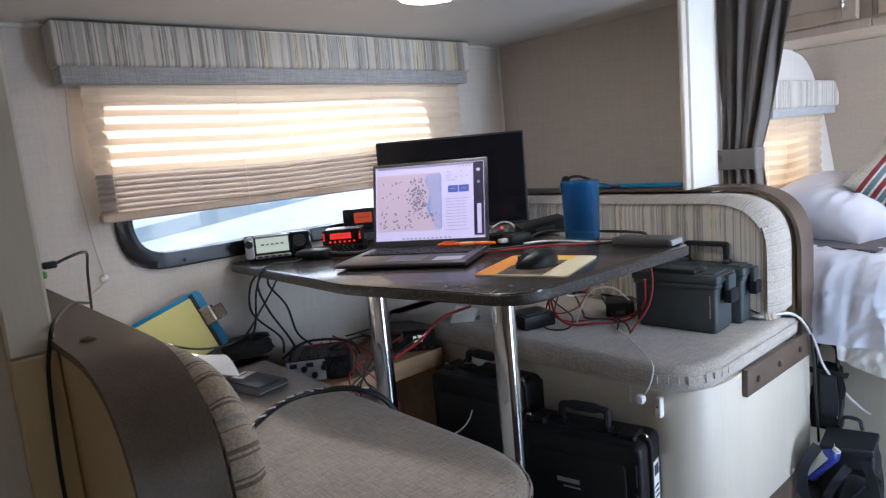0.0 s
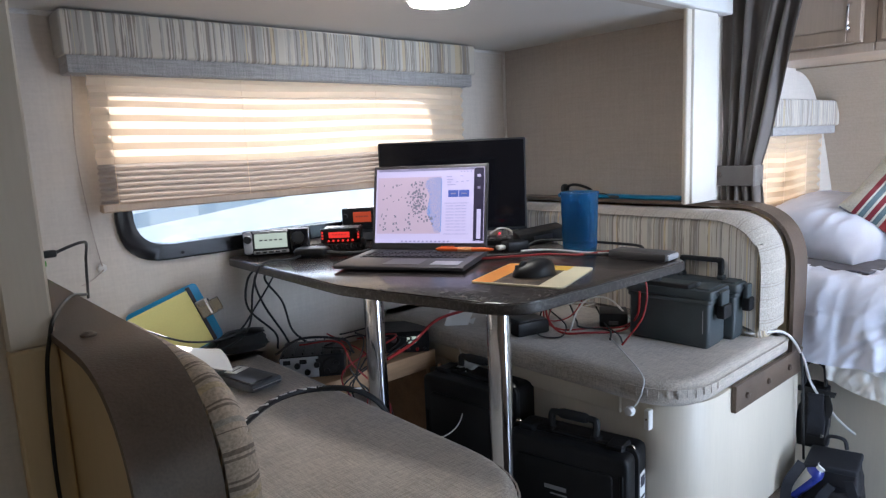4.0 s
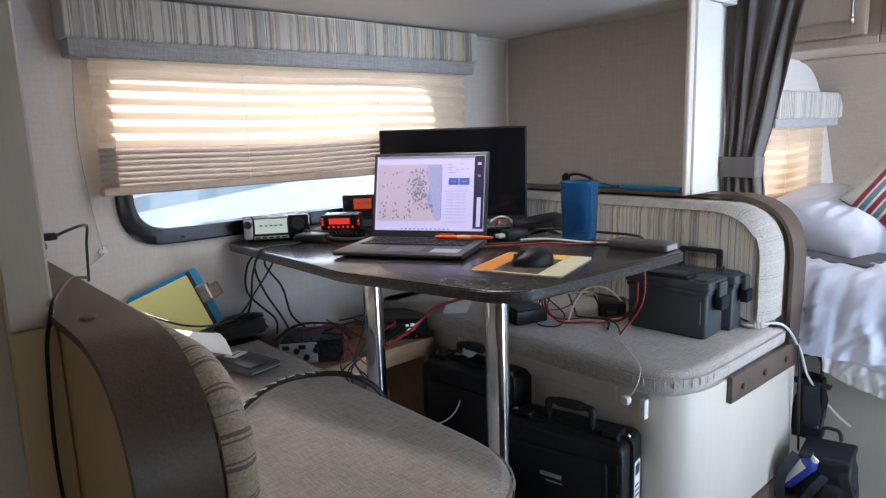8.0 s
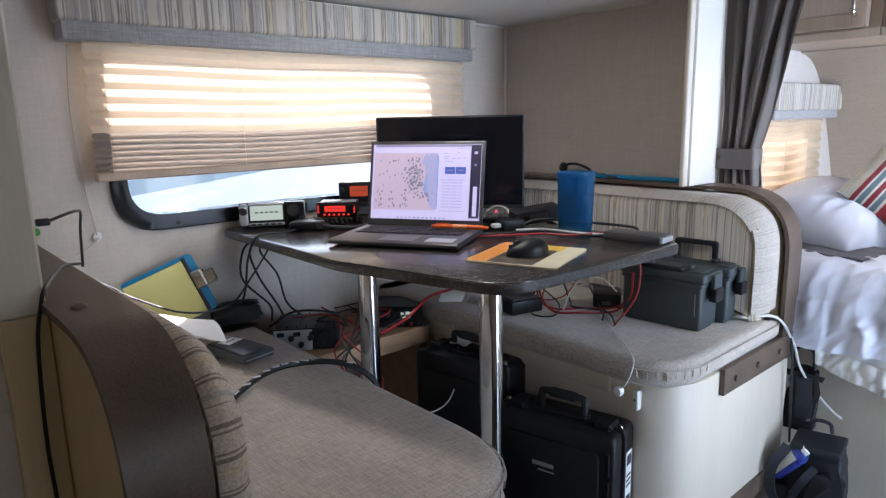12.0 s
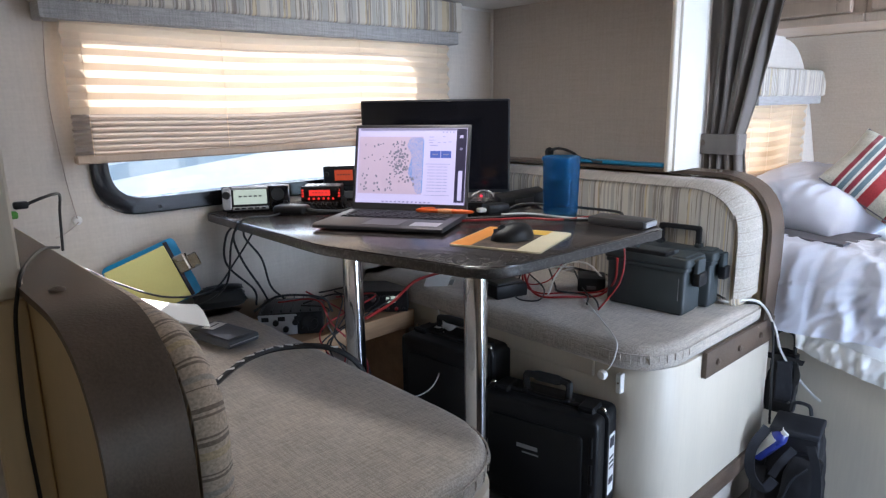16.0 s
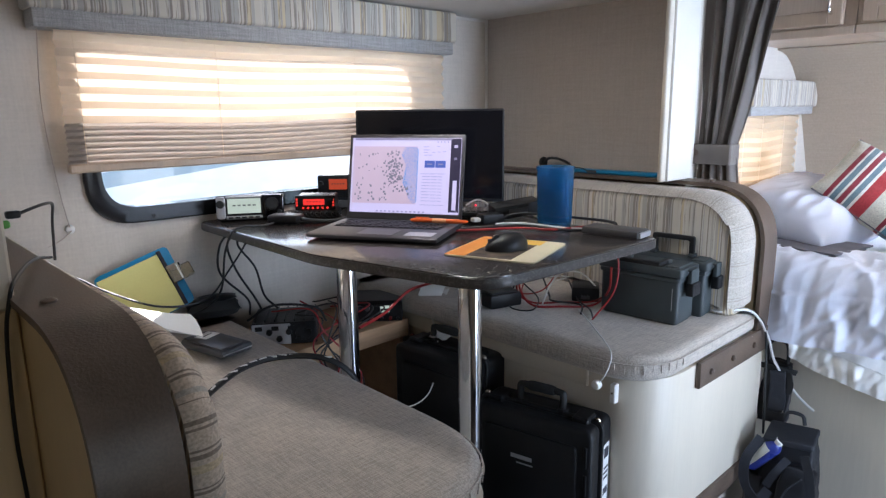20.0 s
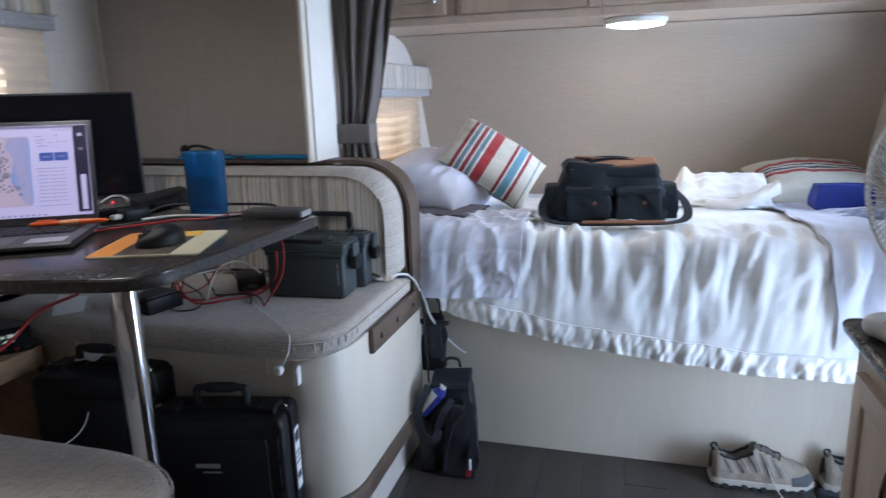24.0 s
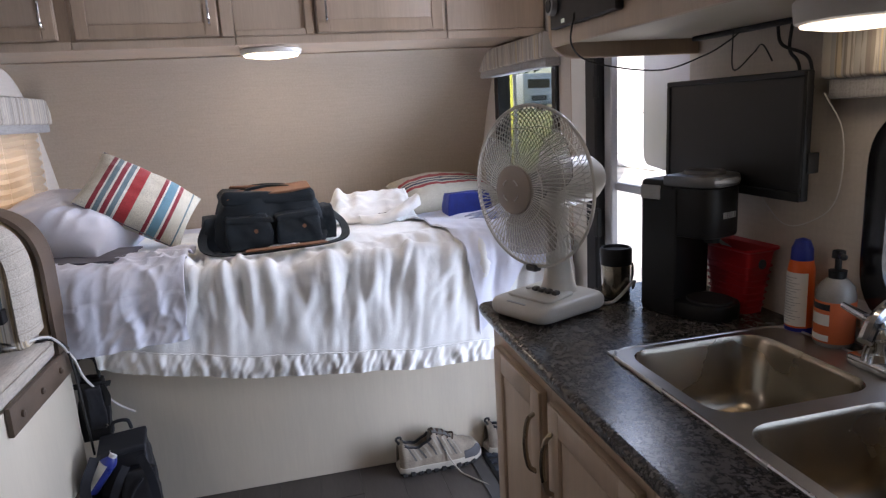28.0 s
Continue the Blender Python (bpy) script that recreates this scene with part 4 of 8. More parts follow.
SCREEN = glow("screen_white", (0.74, 0.66, 0.95), 0.172)
MAPC = glow("screen_map", (0.74, 0.57, 0.68), 0.150)
LAKE = glow("screen_lake", (0.25, 0.43, 0.82), 0.150)
TEXTG = glow("screen_grey", (0.42, 0.38, 0.55), 0.097)
MARKG = glow("screen_marker", (0.36, 0.34, 0.42), 0.10)
ROADC = glow("screen_road", (0.52, 0.44, 0.62), 0.125)
TEXTP = glow("screen_pale_grey", (0.52, 0.47, 0.68), 0.125)
DARKS = glow("screen_dark", (0.05, 0.04, 0.09), 0.083)
BLUEBOX = glow("screen_blue", (0.10, 0.16, 0.55), 0.139)
REDLCD = glow("red_display", (1.0, 0.045, 0.03), 0.19)
ORLCD = glow("orange_display", (0.80, 0.10, 0.03), 0.085)
GREYLCD = glow("pale_display", (0.62, 0.70, 0.56), 0.152)
REDLED = glow("red_lamp", (1.0, 0.03, 0.05), 0.832)
GREYM = mat("dark_grey_metal", (0.09, 0.088, 0.09), 0.4, 0.4, var=0.1, scale=12)
LAPG = mat("laptop_shell", (0.10, 0.095, 0.10), 0.38, 0.5, var=0.08, scale=10)
SILVER = mat("silver_label", (0.45, 0.45, 0.46), 0.35, 0.3, var=0.1)
ORANGE = mat("orange_plastic", (0.80, 0.13, 0.02), 0.35, var=0.06)
BLUECUP = mat("blue_translucent_plastic", (0.06, 0.33, 0.66), 0.12, var=0.10, trans=0.85)
REDW = mat("red_wire", (0.30, 0.014, 0.014), 0.45, var=0.1)
BLACKW = mat("black_wire", (0.012, 0.012, 0.013), 0.5, var=0.1)
WHITEW = mat("white_wire", (0.70, 0.69, 0.66), 0.45, var=0.04)
PAPER = mat("white_paper", (0.82, 0.81, 0.78), 0.8, var=0.03)
INK = mat("dark_ink", (0.03, 0.03, 0.04), 0.7)

lap = thing("laptop", "open dark grey laptop showing a lavender map page", "laptop", m=pose(1.155, 1.340, TZ, 0, 0, -60))
part("base", prism([(0.0, 0.009), (0.004, 0.006), (0.25, 0.003), (0.25, 0.019), (0.006, 0.0188), (0.0, 0.015)], -0.18, 0.18, 0.001, 1, axis="x"), LAPG, lap)
deck = part("keyboard", bx(-0.155, 0.155, 0.115, 0.225, 0.0192, 0.0204, 0.0005), BLACK, lap)
key = mesh_of("key", bx(-0.0082, 0.0082, -0.0078, 0.0078, 0, 0.0022, 0.001), BLACK)
for r in range(5):
    for c in range(15):
        k = new("key", key)
        k.parent = deck
        k.matrix_basis = pose(-0.143 + c * 0.0203 + (r % 2) * 0.003, 0.127 + r * 0.0215, 0.0204)
part("touchpad", bx(-0.045, 0.055, 0.015, 0.095, 0.0192, 0.0197), GREYM, lap)
part("palm_sticker", bx(0.085, 0.160, 0.018, 0.070, 0.0192, 0.0197), SILVER, lap, "silver palm rest sticker")
lid = part("lid", bx(-0.178, 0.178, -0.004, 0.004, 0.0, 0.250, 0.003, 2), LAPG, lap, m=pose(0, 0.252, 0.018, -13))
part("screen", bx(-0.168, 0.168, -0.0052, -0.0042, 0.020, 0.240), SCREEN, lid, "lit lavender screen")
bar(lid, "map", -0.062, 0.131, 0.200, 0.168, MAPC, -0.0056, "pale pink map")
lk = rounded([(0.020, 0.050), (0.040, 0.048), (0.040, 0.213), (-0.002, 0.213), (-0.012, 0.190), (0.004, 0.160), (-0.006, 0.110), (0.010, 0.08)], 0.01, 3)
part("map_lake", prism(lk, -0.0064, -0.0058, axis="y"), LAKE, lid, "blue lake on the map")
rnd = random.Random(4)
for k in range(190):
    a, b = rnd.gauss(-0.032, 0.012), rnd.gauss(0.142, 0.028)
    if k % 4 == 0:
        a, b = rnd.choice((-0.14, -0.12, -0.095, -0.07, -0.055)) + rnd.gauss(0, 0.008), rnd.choice((0.06, 0.075, 0.10, 0.115, 0.15, 0.19)) + rnd.gauss(0, 0.006)
    elif k % 9 == 0:
        a, b = rnd.uniform(-0.03, 0.026), rnd.gauss(0.090, 0.006)
    if -0.16 < a < 0.036 and 0.05 < b < 0.21:
        bar(lid, "map_marker", a, b, rnd.uniform(0.0022, 0.0062), rnd.uniform(0.0024, 0.0066), MARKG, -0.0068)
MAPP = glow("screen_map_patch", (0.72, 0.62, 0.62), 0.150)
for k in range(9):
    a, b, w_ = rnd.uniform(-0.14, -0.01), rnd.uniform(0.07, 0.195), rnd.uniform(0.008, 0.018)
    part("map_patch", prism(rounded([(a - w_, b - w_), (a + w_ * 0.8, b - w_ * 0.6), (a + w_, b + w_ * 0.7), (a - w_ * 0.5, b + w_)], 0.006, 3), -0.00585, -0.0057, axis="y"), MAPP, lid)
for k in range(9):
    part("map_road", tube([(max(-0.16, min(0.0, -0.155 + k * 0.018 + 0.012 * math.sin(k * 1.7 + 1.3 * q))), -0.0059, 0.052 + q * 0.031) for q in range(6)], 0.0004, 4, 4), ROADC, lid)
for k in range(4):
    part("map_road", tube([(-0.158 + q * 0.03, -0.0059, 0.075 + 0.035 * k + 0.008 * math.sin(k * 2.1 + 1.1 * q)) for q in range(6)], 0.0004, 4, 4), ROADC, lid)
for a in (0.0755, 0.1080):
    bar(lid, "blue_box", a, 0.164, 0.0305, 0.020, BLUEBOX, -0.0057, "blue box on the page")
    bar(lid, "box_caption", a, 0.164, 0.016, 0.003, TEXTG, -0.0063)
for k in range(9):
    for a, w_ in ((0.066, 0.024), (0.090, 0.018), (0.108, 0.012)):
        bar(lid, "text_line", a, 0.128 - k * 0.0088, w_, 0.0016, TEXTP, -0.0057)
bar(lid, "table_rule", 0.085, 0.136, 0.074, 0.0010, TEXTG, -0.0057)
bar(lid, "table_rule", 0.085, 0.046, 0.074, 0.0010, TEXTG, -0.0057)
for a, b, w_ in ((0.062, 0.214, 0.016), (0.100, 0.215, 0.008), (0.064, 0.205, 0.018), (0.062, 0.198, 0.012), (0.086, 0.198, 0.008), (0.102, 0.199, 0.008), (0.118, 0.200, 0.008), (0.070, 0.190, 0.024)):
    bar(lid, "text_line", a, b, w_, 0.0020, TEXTP, -0.0057)
for k in range(4):
    bar(lid, "browser_button", 0.098 + k * 0.010, 0.228, 0.0030, 0.0030, TEXTG, -0.0063)
bar(lid, "side_window", 0.152, 0.132, 0.030, 0.212, DARKS, -0.0057, "dark strip of desktop")
bar(lid, "side_window", 0.153, 0.075, 0.012, 0.085, SCREEN, -0.0063)
bar(lid, "desktop_icon", 0.152, 0.215, 0.010, 0.008, SCREEN, -0.0063)
bar(lid, "desktop_icon", 0.152, 0.180, 0.008, 0.007, TEXTG, -0.0063)
bar(lid, "task_bar", 0.0, 0.0245, 0.330, 0.008, SCREEN, -0.0057)
for k in range(12):
    bar(lid, "task_icon", -0.08 + k * 0.013, 0.0245, 0.006, 0.004, TEXTG, -0.0063)
bar(lid, "tab_strip", -0.01, 0.236, 0.30, 0.006, TEXTG, -0.0057)

mo = thing("computer_monitor", "black flat computer monitor, switched off, behind the laptop", "monitor", m=pose(1.715, 1.72, TZ, 0, 0, -48.3))
part("housing", bx(-0.26, 0.26, 0.004, 0.035, 0.012, 0.335, 0.006, 2), BLACK, mo)
part("panel", bx(-0.254, 0.254, 0.0015, 0.004, 0.024, 0.329, 0.001), GLOSSB, mo, "glossy dark screen")
part("back_cover", bx(-0.18, 0.18, 0.035, 0.065, 0.06, 0.28, 0.012, 2), BLACK, mo)
part("stand_foot", prism(rounded([(-0.11, -0.03), (0.11, -0.03), (0.08, 0.12), (-0.08, 0.12)], 0.03, 5), 0.0, 0.012, 0.003), BLACK, mo)
part("stand_neck", bx(-0.03, 0.03, 0.03, 0.05, 0.008, 0.09, 0.004), BLACK, mo)

pd = thing("mouse_pad", "yellow and orange mouse pad with a dark picture", "mouse pad", m=pose(1.330, 1.028, TZ, 0, 0, 19))
PADW = mat("pad_pale", (0.70, 0.62, 0.42), 0.8, var=0.06)
PADO = mat("pad_orange", (0.75, 0.28, 0.04), 0.8, var=0.1)
PADY = mat("pad_yellow", (0.78, 0.48, 0.07), 0.8, var=0.1)
part("pad", prism(rounded([(-0.120, -0.112), (0.120, -0.112), (0.120, 0.112), (-0.120, 0.112)], 0.015, 4), 0.0, 0.004, 0.001), PADW, pd)
part("orange_print", bx(-0.116, 0.116, 0.058, 0.109, 0.004, 0.0043), PADO, pd)
part("yellow_print", bx(0.062, 0.116, -0.062, 0.057, 0.004, 0.0043), PADY, pd)
part("dark_picture", bx(-0.112, 0.061, -0.055, 0.057, 0.004, 0.0043), mat("pad_brown_print", (0.10, 0.07, 0.045), 0.8, var=0.6, scale=30), pd)

ms = thing("computer_mouse", "black wireless computer mouse on the pad", "mouse", m=pose(1.318, 1.018, TZ + 0.005, 0, 0, 70))


def mouse_form(u, v):
    a, b = u * math.pi * 2, v * math.pi / 2
    r = math.cos(b)
    x, y = 0.034 * r * math.cos(a), 0.056 * r * math.sin(a)
    return (x * (1 + 0.1 * math.cos(2 * a)), y, 0.037 * math.sin(b) ** 0.8 * (1 - 0.25 * math.sin(a) * r) + 0.001)


part("shell", sheet(mouse_form, 28, 9), BLACK, ms, shade=60)
part("wheel", lathe([(0.010, -0.004), (0.011, 0.0), (0.010, 0.004)], 14, axis="x", center=(0, 0.028, 0.027)), RUBBER, ms)
part("button_gap", bx(-0.0006, 0.0006, 0.02, 0.05, 0.018, 0.0285), INK, ms)

cup = thing("plastic_tumbler", "translucent blue plastic tumbler", "cup", m=pose(1.70, 1.165, TZ))
part("wall", lathe([(0.004, 0.004), (0.046, 0.0), (0.049, 0.004), (0.0535, 0.160), (0.0555, 0.163), (0.0555, 0.169), (0.0525, 0.169), (0.050, 0.160), (0.046, 0.010), (0.004, 0.008)], 36), BLUECUP, cup)
part("blue_drink", lathe([(0.002, 0.011), (0.0445, 0.011), (0.0475, 0.105), (0.002, 0.105)], 30), BLUECUP, cup, "darker blue liquid")
for k in range(10):
    a = k * math.pi / 5
    part("grip_rib", tube([(0.0500 * math.cos(a), 0.0500 * math.sin(a), 0.012), (0.0533 * math.cos(a), 0.0533 * math.sin(a), 0.145)], 0.0014, 5, 2), BLUECUP, cup)

pen = thing("marker_pen", "orange pen lying behind the laptop", "pen", m=pose(1.388, 1.325, TZ + 0.030, 0, 90, -60))
part("barrel", lathe([(0.003, -0.085), (0.006, -0.075), (0.0065, 0.03), (0.0065, 0.05), (0.004, 0.078), (0.001, 0.083)], 14), ORANGE, pen)
part("grip", lathe([(0.0068, -0.02), (0.0071, 0.0), (0.0068, 0.02)], 14), mat("pale_orange", (0.85, 0.35, 0.15), 0.4), pen)
part("clip", bx(-0.0095, -0.0065, -0.002, 0.002, -0.07, -0.03, 0.0008), ORANGE, pen)


def radio(label, w, h, d, m, display, dw, dh, dx, knobs, lit):
    """A mobile radio: body with fins, face, display, knobs and a row of lit keys."""
    r = thing("mobile_radio", label, "radio", "radios on the table", m)
    part("body", bx(-w / 2 + 0.005, w / 2 - 0.005, 0.012, d, 0.004, h - 0.004, 0.003), BLACK, r)
    part("face", bx(-w / 2, w / 2, 0.0, 0.014, 0, h, 0.006, 2), BLACK, r)
    part("display", bx(dx - dw / 2, dx + dw / 2, -0.0015, 0.001, h * 0.5 - dh / 2 + 0.004, h * 0.5 + dh / 2 + 0.004, 0.0006), display, r, "lit display")
    for k in range(5):
        bar(r, "display_mark", dx - dw * 0.30 + k * dw * 0.15, h * 0.5 + 0.006, dw * 0.09, dh * 0.10, GREYM if display == GREYLCD else INK, -0.0016)
    for kx, kz, kr in knobs:
        part("knob", lathe([(kr, -0.016), (kr * 0.95, -0.018), (kr * 1.05, 0.0)], 18, axis="y", center=(kx, -0.005, kz)), RUBBER, r)
    if lit:
        for k in range(6):
            part("key", lathe([(0.0045, -0.003), (0.004, -0.004), (0.005, 0.0)], 10, axis="y", center=(-w * 0.30 + k * w * 0.12, 0, 0.011)), REDLCD, r, "red lit key")
        for s in (-1, 1):
            for q in range(3):
                part("side_key", bx(s * w * 0.45 - 0.004, s * w * 0.45 + 0.004, -0.003, 0.001, 0.018 + q * 0.012, 0.026 + q * 0.012, 0.001), REDLCD, r, "red lit key")
    for k in range(8):
        part("cooling_fin", bx(-w / 2 + 0.012 + k * (w - 0.024) / 7 - 0.0012, -w / 2 + 0.012 + k * (w - 0.024) / 7 + 0.0012, 0.04, d - 0.005, h - 0.005, h - 0.001), BLACK, r)
    return r


rh_ = radio("black and silver mobile radio head with a pale lit display", 0.205, 0.078, 0.075, pose(1.115, 1.895, TZ + 0.004, -8, 0, -30), GREYLCD, 0.100, 0.046, -0.018,
      [(-0.088, 0.05, 0.012), (0.066, 0.048, 0.019), (0.088, 0.020, 0.008)], False)
part("silver_wing", prism(rounded([(-0.101, 0.004), (-0.074, 0.004), (-0.074, 0.074), (-0.101, 0.074)], 0.010, 3), -0.004, 0.010, 0.004, 2, axis="y"), SILVER, rh_, "silver side wing")
for z0, z1 in ((0.002, 0.013), (0.067, 0.074)):
    part("silver_bezel", bx(-0.073, 0.036, -0.004, 0.004, z0, z1, 0.003, 2), SILVER, rh_, "silver display bezel")
for k in range(5):
    part("soft_key", bx(-0.066 + k * 0.020, -0.052 + k * 0.020, -0.006, -0.003, 0.005, 0.010, 0.001), BLACK, rh_)
part("black_cheek", prism(rounded([(0.040, 0.002), (0.101, 0.002), (0.101, 0.076), (0.040, 0.076)], 0.012, 3), -0.006, 0.010, 0.005, 2, axis="y"), GLOSSB, rh_, "glossy black control cheek")
radio("black mobile radio with a red lit display and keys", 0.165, 0.062, 0.13, pose(1.290, 1.80, TZ + 0.022, 0, 0, -42) @ Matrix.Diagonal((0.78, 0.78, 0.78, 1)), REDLCD, 0.086, 0.024, -0.005, [(0.072, 0.05, 0.006)], True)
radio("black mobile radio with a dim orange display", 0.15, 0.072, 0.10, pose(1.455, 1.90, TZ + 0.045, 0, 0, -40), ORLCD, 0.062, 0.036, -0.005, [(0.06, 0.05, 0.010), (-0.062, 0.045, 0.008)], False)
cr = thing("radio_stand", "black riser box under the orange radio", "stand", m=pose(1.455, 1.90, TZ, 0, 0, -40))
part("box", bx(-0.075, 0.075, 0.004, 0.105, 0.0, 0.0445, 0.004), BLACK, cr)
part("front_lip", bx(-0.075, 0.075, -0.004, 0.004, 0.004, 0.03, 0.002), GREYM, cr)
sp = thing("radio_speaker_mic", "black speaker microphone under the red radio", "microphone", m=pose(1.290, 1.80, TZ, 0, 0, -42))
part("body", bx(-0.06, 0.07, 0.0, 0.10, 0.0, 0.0215, 0.006, 3), BLACK, sp)
part("grille", bx(0.0, 0.05, -0.0015, 0.001, 0.005, 0.017, 0.001), RUBBER, sp)
part("dial", lathe([(0.009, -0.004), (0.008, -0.006), (0.009, 0.0)], 18, axis="y", center=(-0.03, 0, 0.0115)), GREYM, sp)

hm = thing("hand_microphone", "black hand microphone lying on the table edge", "microphone", m=pose(1.16, 1.76, TZ + 0.002, 0, 0, 35))
part("shell", bx(-0.03, 0.03, -0.05, 0.05, 0.0, 0.028, 0.010, 3), BLACK, hm)
part("talk_bar", bx(0.030, 0.035, -0.03, 0.02, 0.008, 0.022, 0.002), RUBBER, hm)
part("coiled_cord", tube([(0.0, -0.05, 0.014), (-0.03, -0.10, 0.014), (-0.01, -0.16, 0.012), (0.07, -0.18, 0.012)], 0.007, 8, 8), RUBBER, hm)

coil = thing("coiled_microphone_cord", "black coiled cord looped between the radios", "cord")
part("coil", tube([(1.20 + 0.13 * k / 90 + 0.009 * math.cos(k * 0.9), 1.83 - 0.11 * k / 90 + 0.03 * math.sin(k / 28), TZ + 0.012 + 0.009 * math.sin(k * 0.9)) for k in range(91)], 0.0032, 6, 1, soft=False), RUBBER, coil)
part("plain_end", tube([(1.33, 1.72, TZ + 0.010), (1.30, 1.66, TZ + 0.006), (1.22, 1.66, TZ + 0.006), (1.17, 1.71, TZ + 0.010)], 0.0034, 6, 6), RUBBER, coil)

kb = thing("keypad", "small black keypad with a red lamp on the table", "keypad", m=pose(1.66, 1.45, TZ, 0, 0, -50))
part("body", bx(-0.09, 0.09, -0.05, 0.05, 0, 0.018, 0.004, 2), BLACK, kb)
for r in range(4):
    for c in range(9):
        part("key", bx(-0.080 + c * 0.018, -0.066 + c * 0.018, -0.042 + r * 0.021, -0.026 + r * 0.021, 0.018, 0.0225, 0.001), GREYM, kb)
part("lamp", lathe([(0.004, 0.0), (0.004, 0.003), (0.001, 0.005)], 10, center=(0.0, 0.045, 0.024)), REDLED, kb, "glowing red lamp")
part("cable_loop", tube([(-0.03, 0.02, 0.03), (0.0, 0.03, 0.045), (0.03, 0.02, 0.042), (0.05, -0.01, 0.026)], 0.003, 6, 6), WHITEW, kb)

pb = thing("power_adapter", "black power adapter tilted on cables", "adapter", m=pose(1.70, 1.315, TZ + 0.012, 6, -7, -30))
part("brick", bx(-0.075, 0.075, -0.035, 0.035, 0.0, 0.042, 0.006, 2), BLACK, pb)
part("rating_label", bx(-0.03, 0.03, -0.0358, -0.035, 0.012, 0.03), GREYM, pb)
ad2 = thing("usb_charger", "small black charger among the cables", "charger", m=pose(1.585, 1.315, TZ, 0, 0, -20))
part("body", bx(-0.035, 0.035, -0.025, 0.025, 0, 0.03, 0.005, 2), BLACK, ad2)
part("plug", bx(-0.06, -0.035, -0.012, 0.012, 0.008, 0.02, 0.003), WHITE, ad2)
rm = thing("power_bank", "grey slab power bank at the table's corner", "power bank", m=pose(1.672, 0.945, TZ, 0, 0, -84))
part("body", bx(-0.080, 0.080, -0.036, 0.036, 0, 0.021, 0.005, 2), GREYM, rm)
part("end_cap", bx(0.080, 0.086, -0.032, 0.032, 0.003, 0.018, 0.002), SILVER, rm, "silver end cap")


def cable(label, pts, r, material, name="cable", n=8, plugs=()):
    c = thing(name, label, "cable", "loose cables")
    part("lead", tube(pts, r, 7, n), material, c)
    for i in plugs:
        p = pts[i]
        part("plug", bx(p[0] - r * 3, p[0] + r * 3, p[1] - r * 3, p[1] + r * 3, p[2] - r * 3, p[2] + r * 3, r), material, c)
    return c


Z = TZ + 0.006
cable("black cable across the table behind the mouse", [(1.36, 1.36, Z), (1.50, 1.25, Z), (1.58, 1.18, Z + 0.004), (1.62, 1.06, Z), (1.70, 1.0, Z)], 0.004, BLACKW)
cable("red cable across the table behind the mouse", [(1.34, 1.33, Z), (1.46, 1.24, Z), (1.56, 1.17, Z), (1.60, 1.09, Z), (1.72, 1.05, Z)], 0.0035, REDW)
cable("black cable looped round the tumbler", [(1.60, 1.30, Z), (1.66, 1.26, Z + 0.02), (1.75, 1.10, Z + 0.012), (1.755, 1.0, Z + 0.01), (1.70, 0.965, Z)], 0.004, BLACKW)
cable("white cable on the table", [(1.56, 1.27, Z), (1.62, 1.22, Z), (1.64, 1.09, Z), (1.68, 1.02, Z)], 0.003, WHITEW)
cable("black cable from the radio down to the bench", [(1.22, 1.80, Z + 0.02), (1.10, 1.76, Z), (1.00, 1.76, Z), (0.965, 1.77, 0.99), (0.95, 1.80, 0.86), (0.88, 1.86, 0.80), (0.75, 1.88, 0.83), (0.58, 1.75, 0.95), (0.50, 1.66, 1.02)], 0.0032, BLACKW)
for k, x in enumerate((1.03, 1.055, 1.09)):
    cable("black cable hanging behind the table edge", [(x + 0.03, 1.93, TZ - 0.030), (x, 1.95, 0.97), (x + 0.03 * k, 1.96, 0.88), (x + 0.07, 1.93, 0.79), (x + 0.06 + 0.02 * k, 1.90, 0.745)], 0.0036, BLACKW)
cable("thin black cable over the near bench back beside the post", [(0.47, 1.48, 1.10), (0.40, 1.28, 1.137), (0.338, 1.085, 1.148), (0.325, 1.070, 1.120), (0.317, 1.070, 1.079), (0.312, 1.070, 1.004), (0.309, 1.070, 0.916), (0.311, 1.070, 0.820), (0.315, 1.070, 0.60), (0.318, 1.070, SF + 0.01)], 0.0030, BLACKW)

# ---- things on and under the benches ----
GREENG = mat("dark_green_grey_plastic", (0.045, 0.055, 0.058), 0.5, var=0.12, scale=10, bump=0.2, bscale=300)


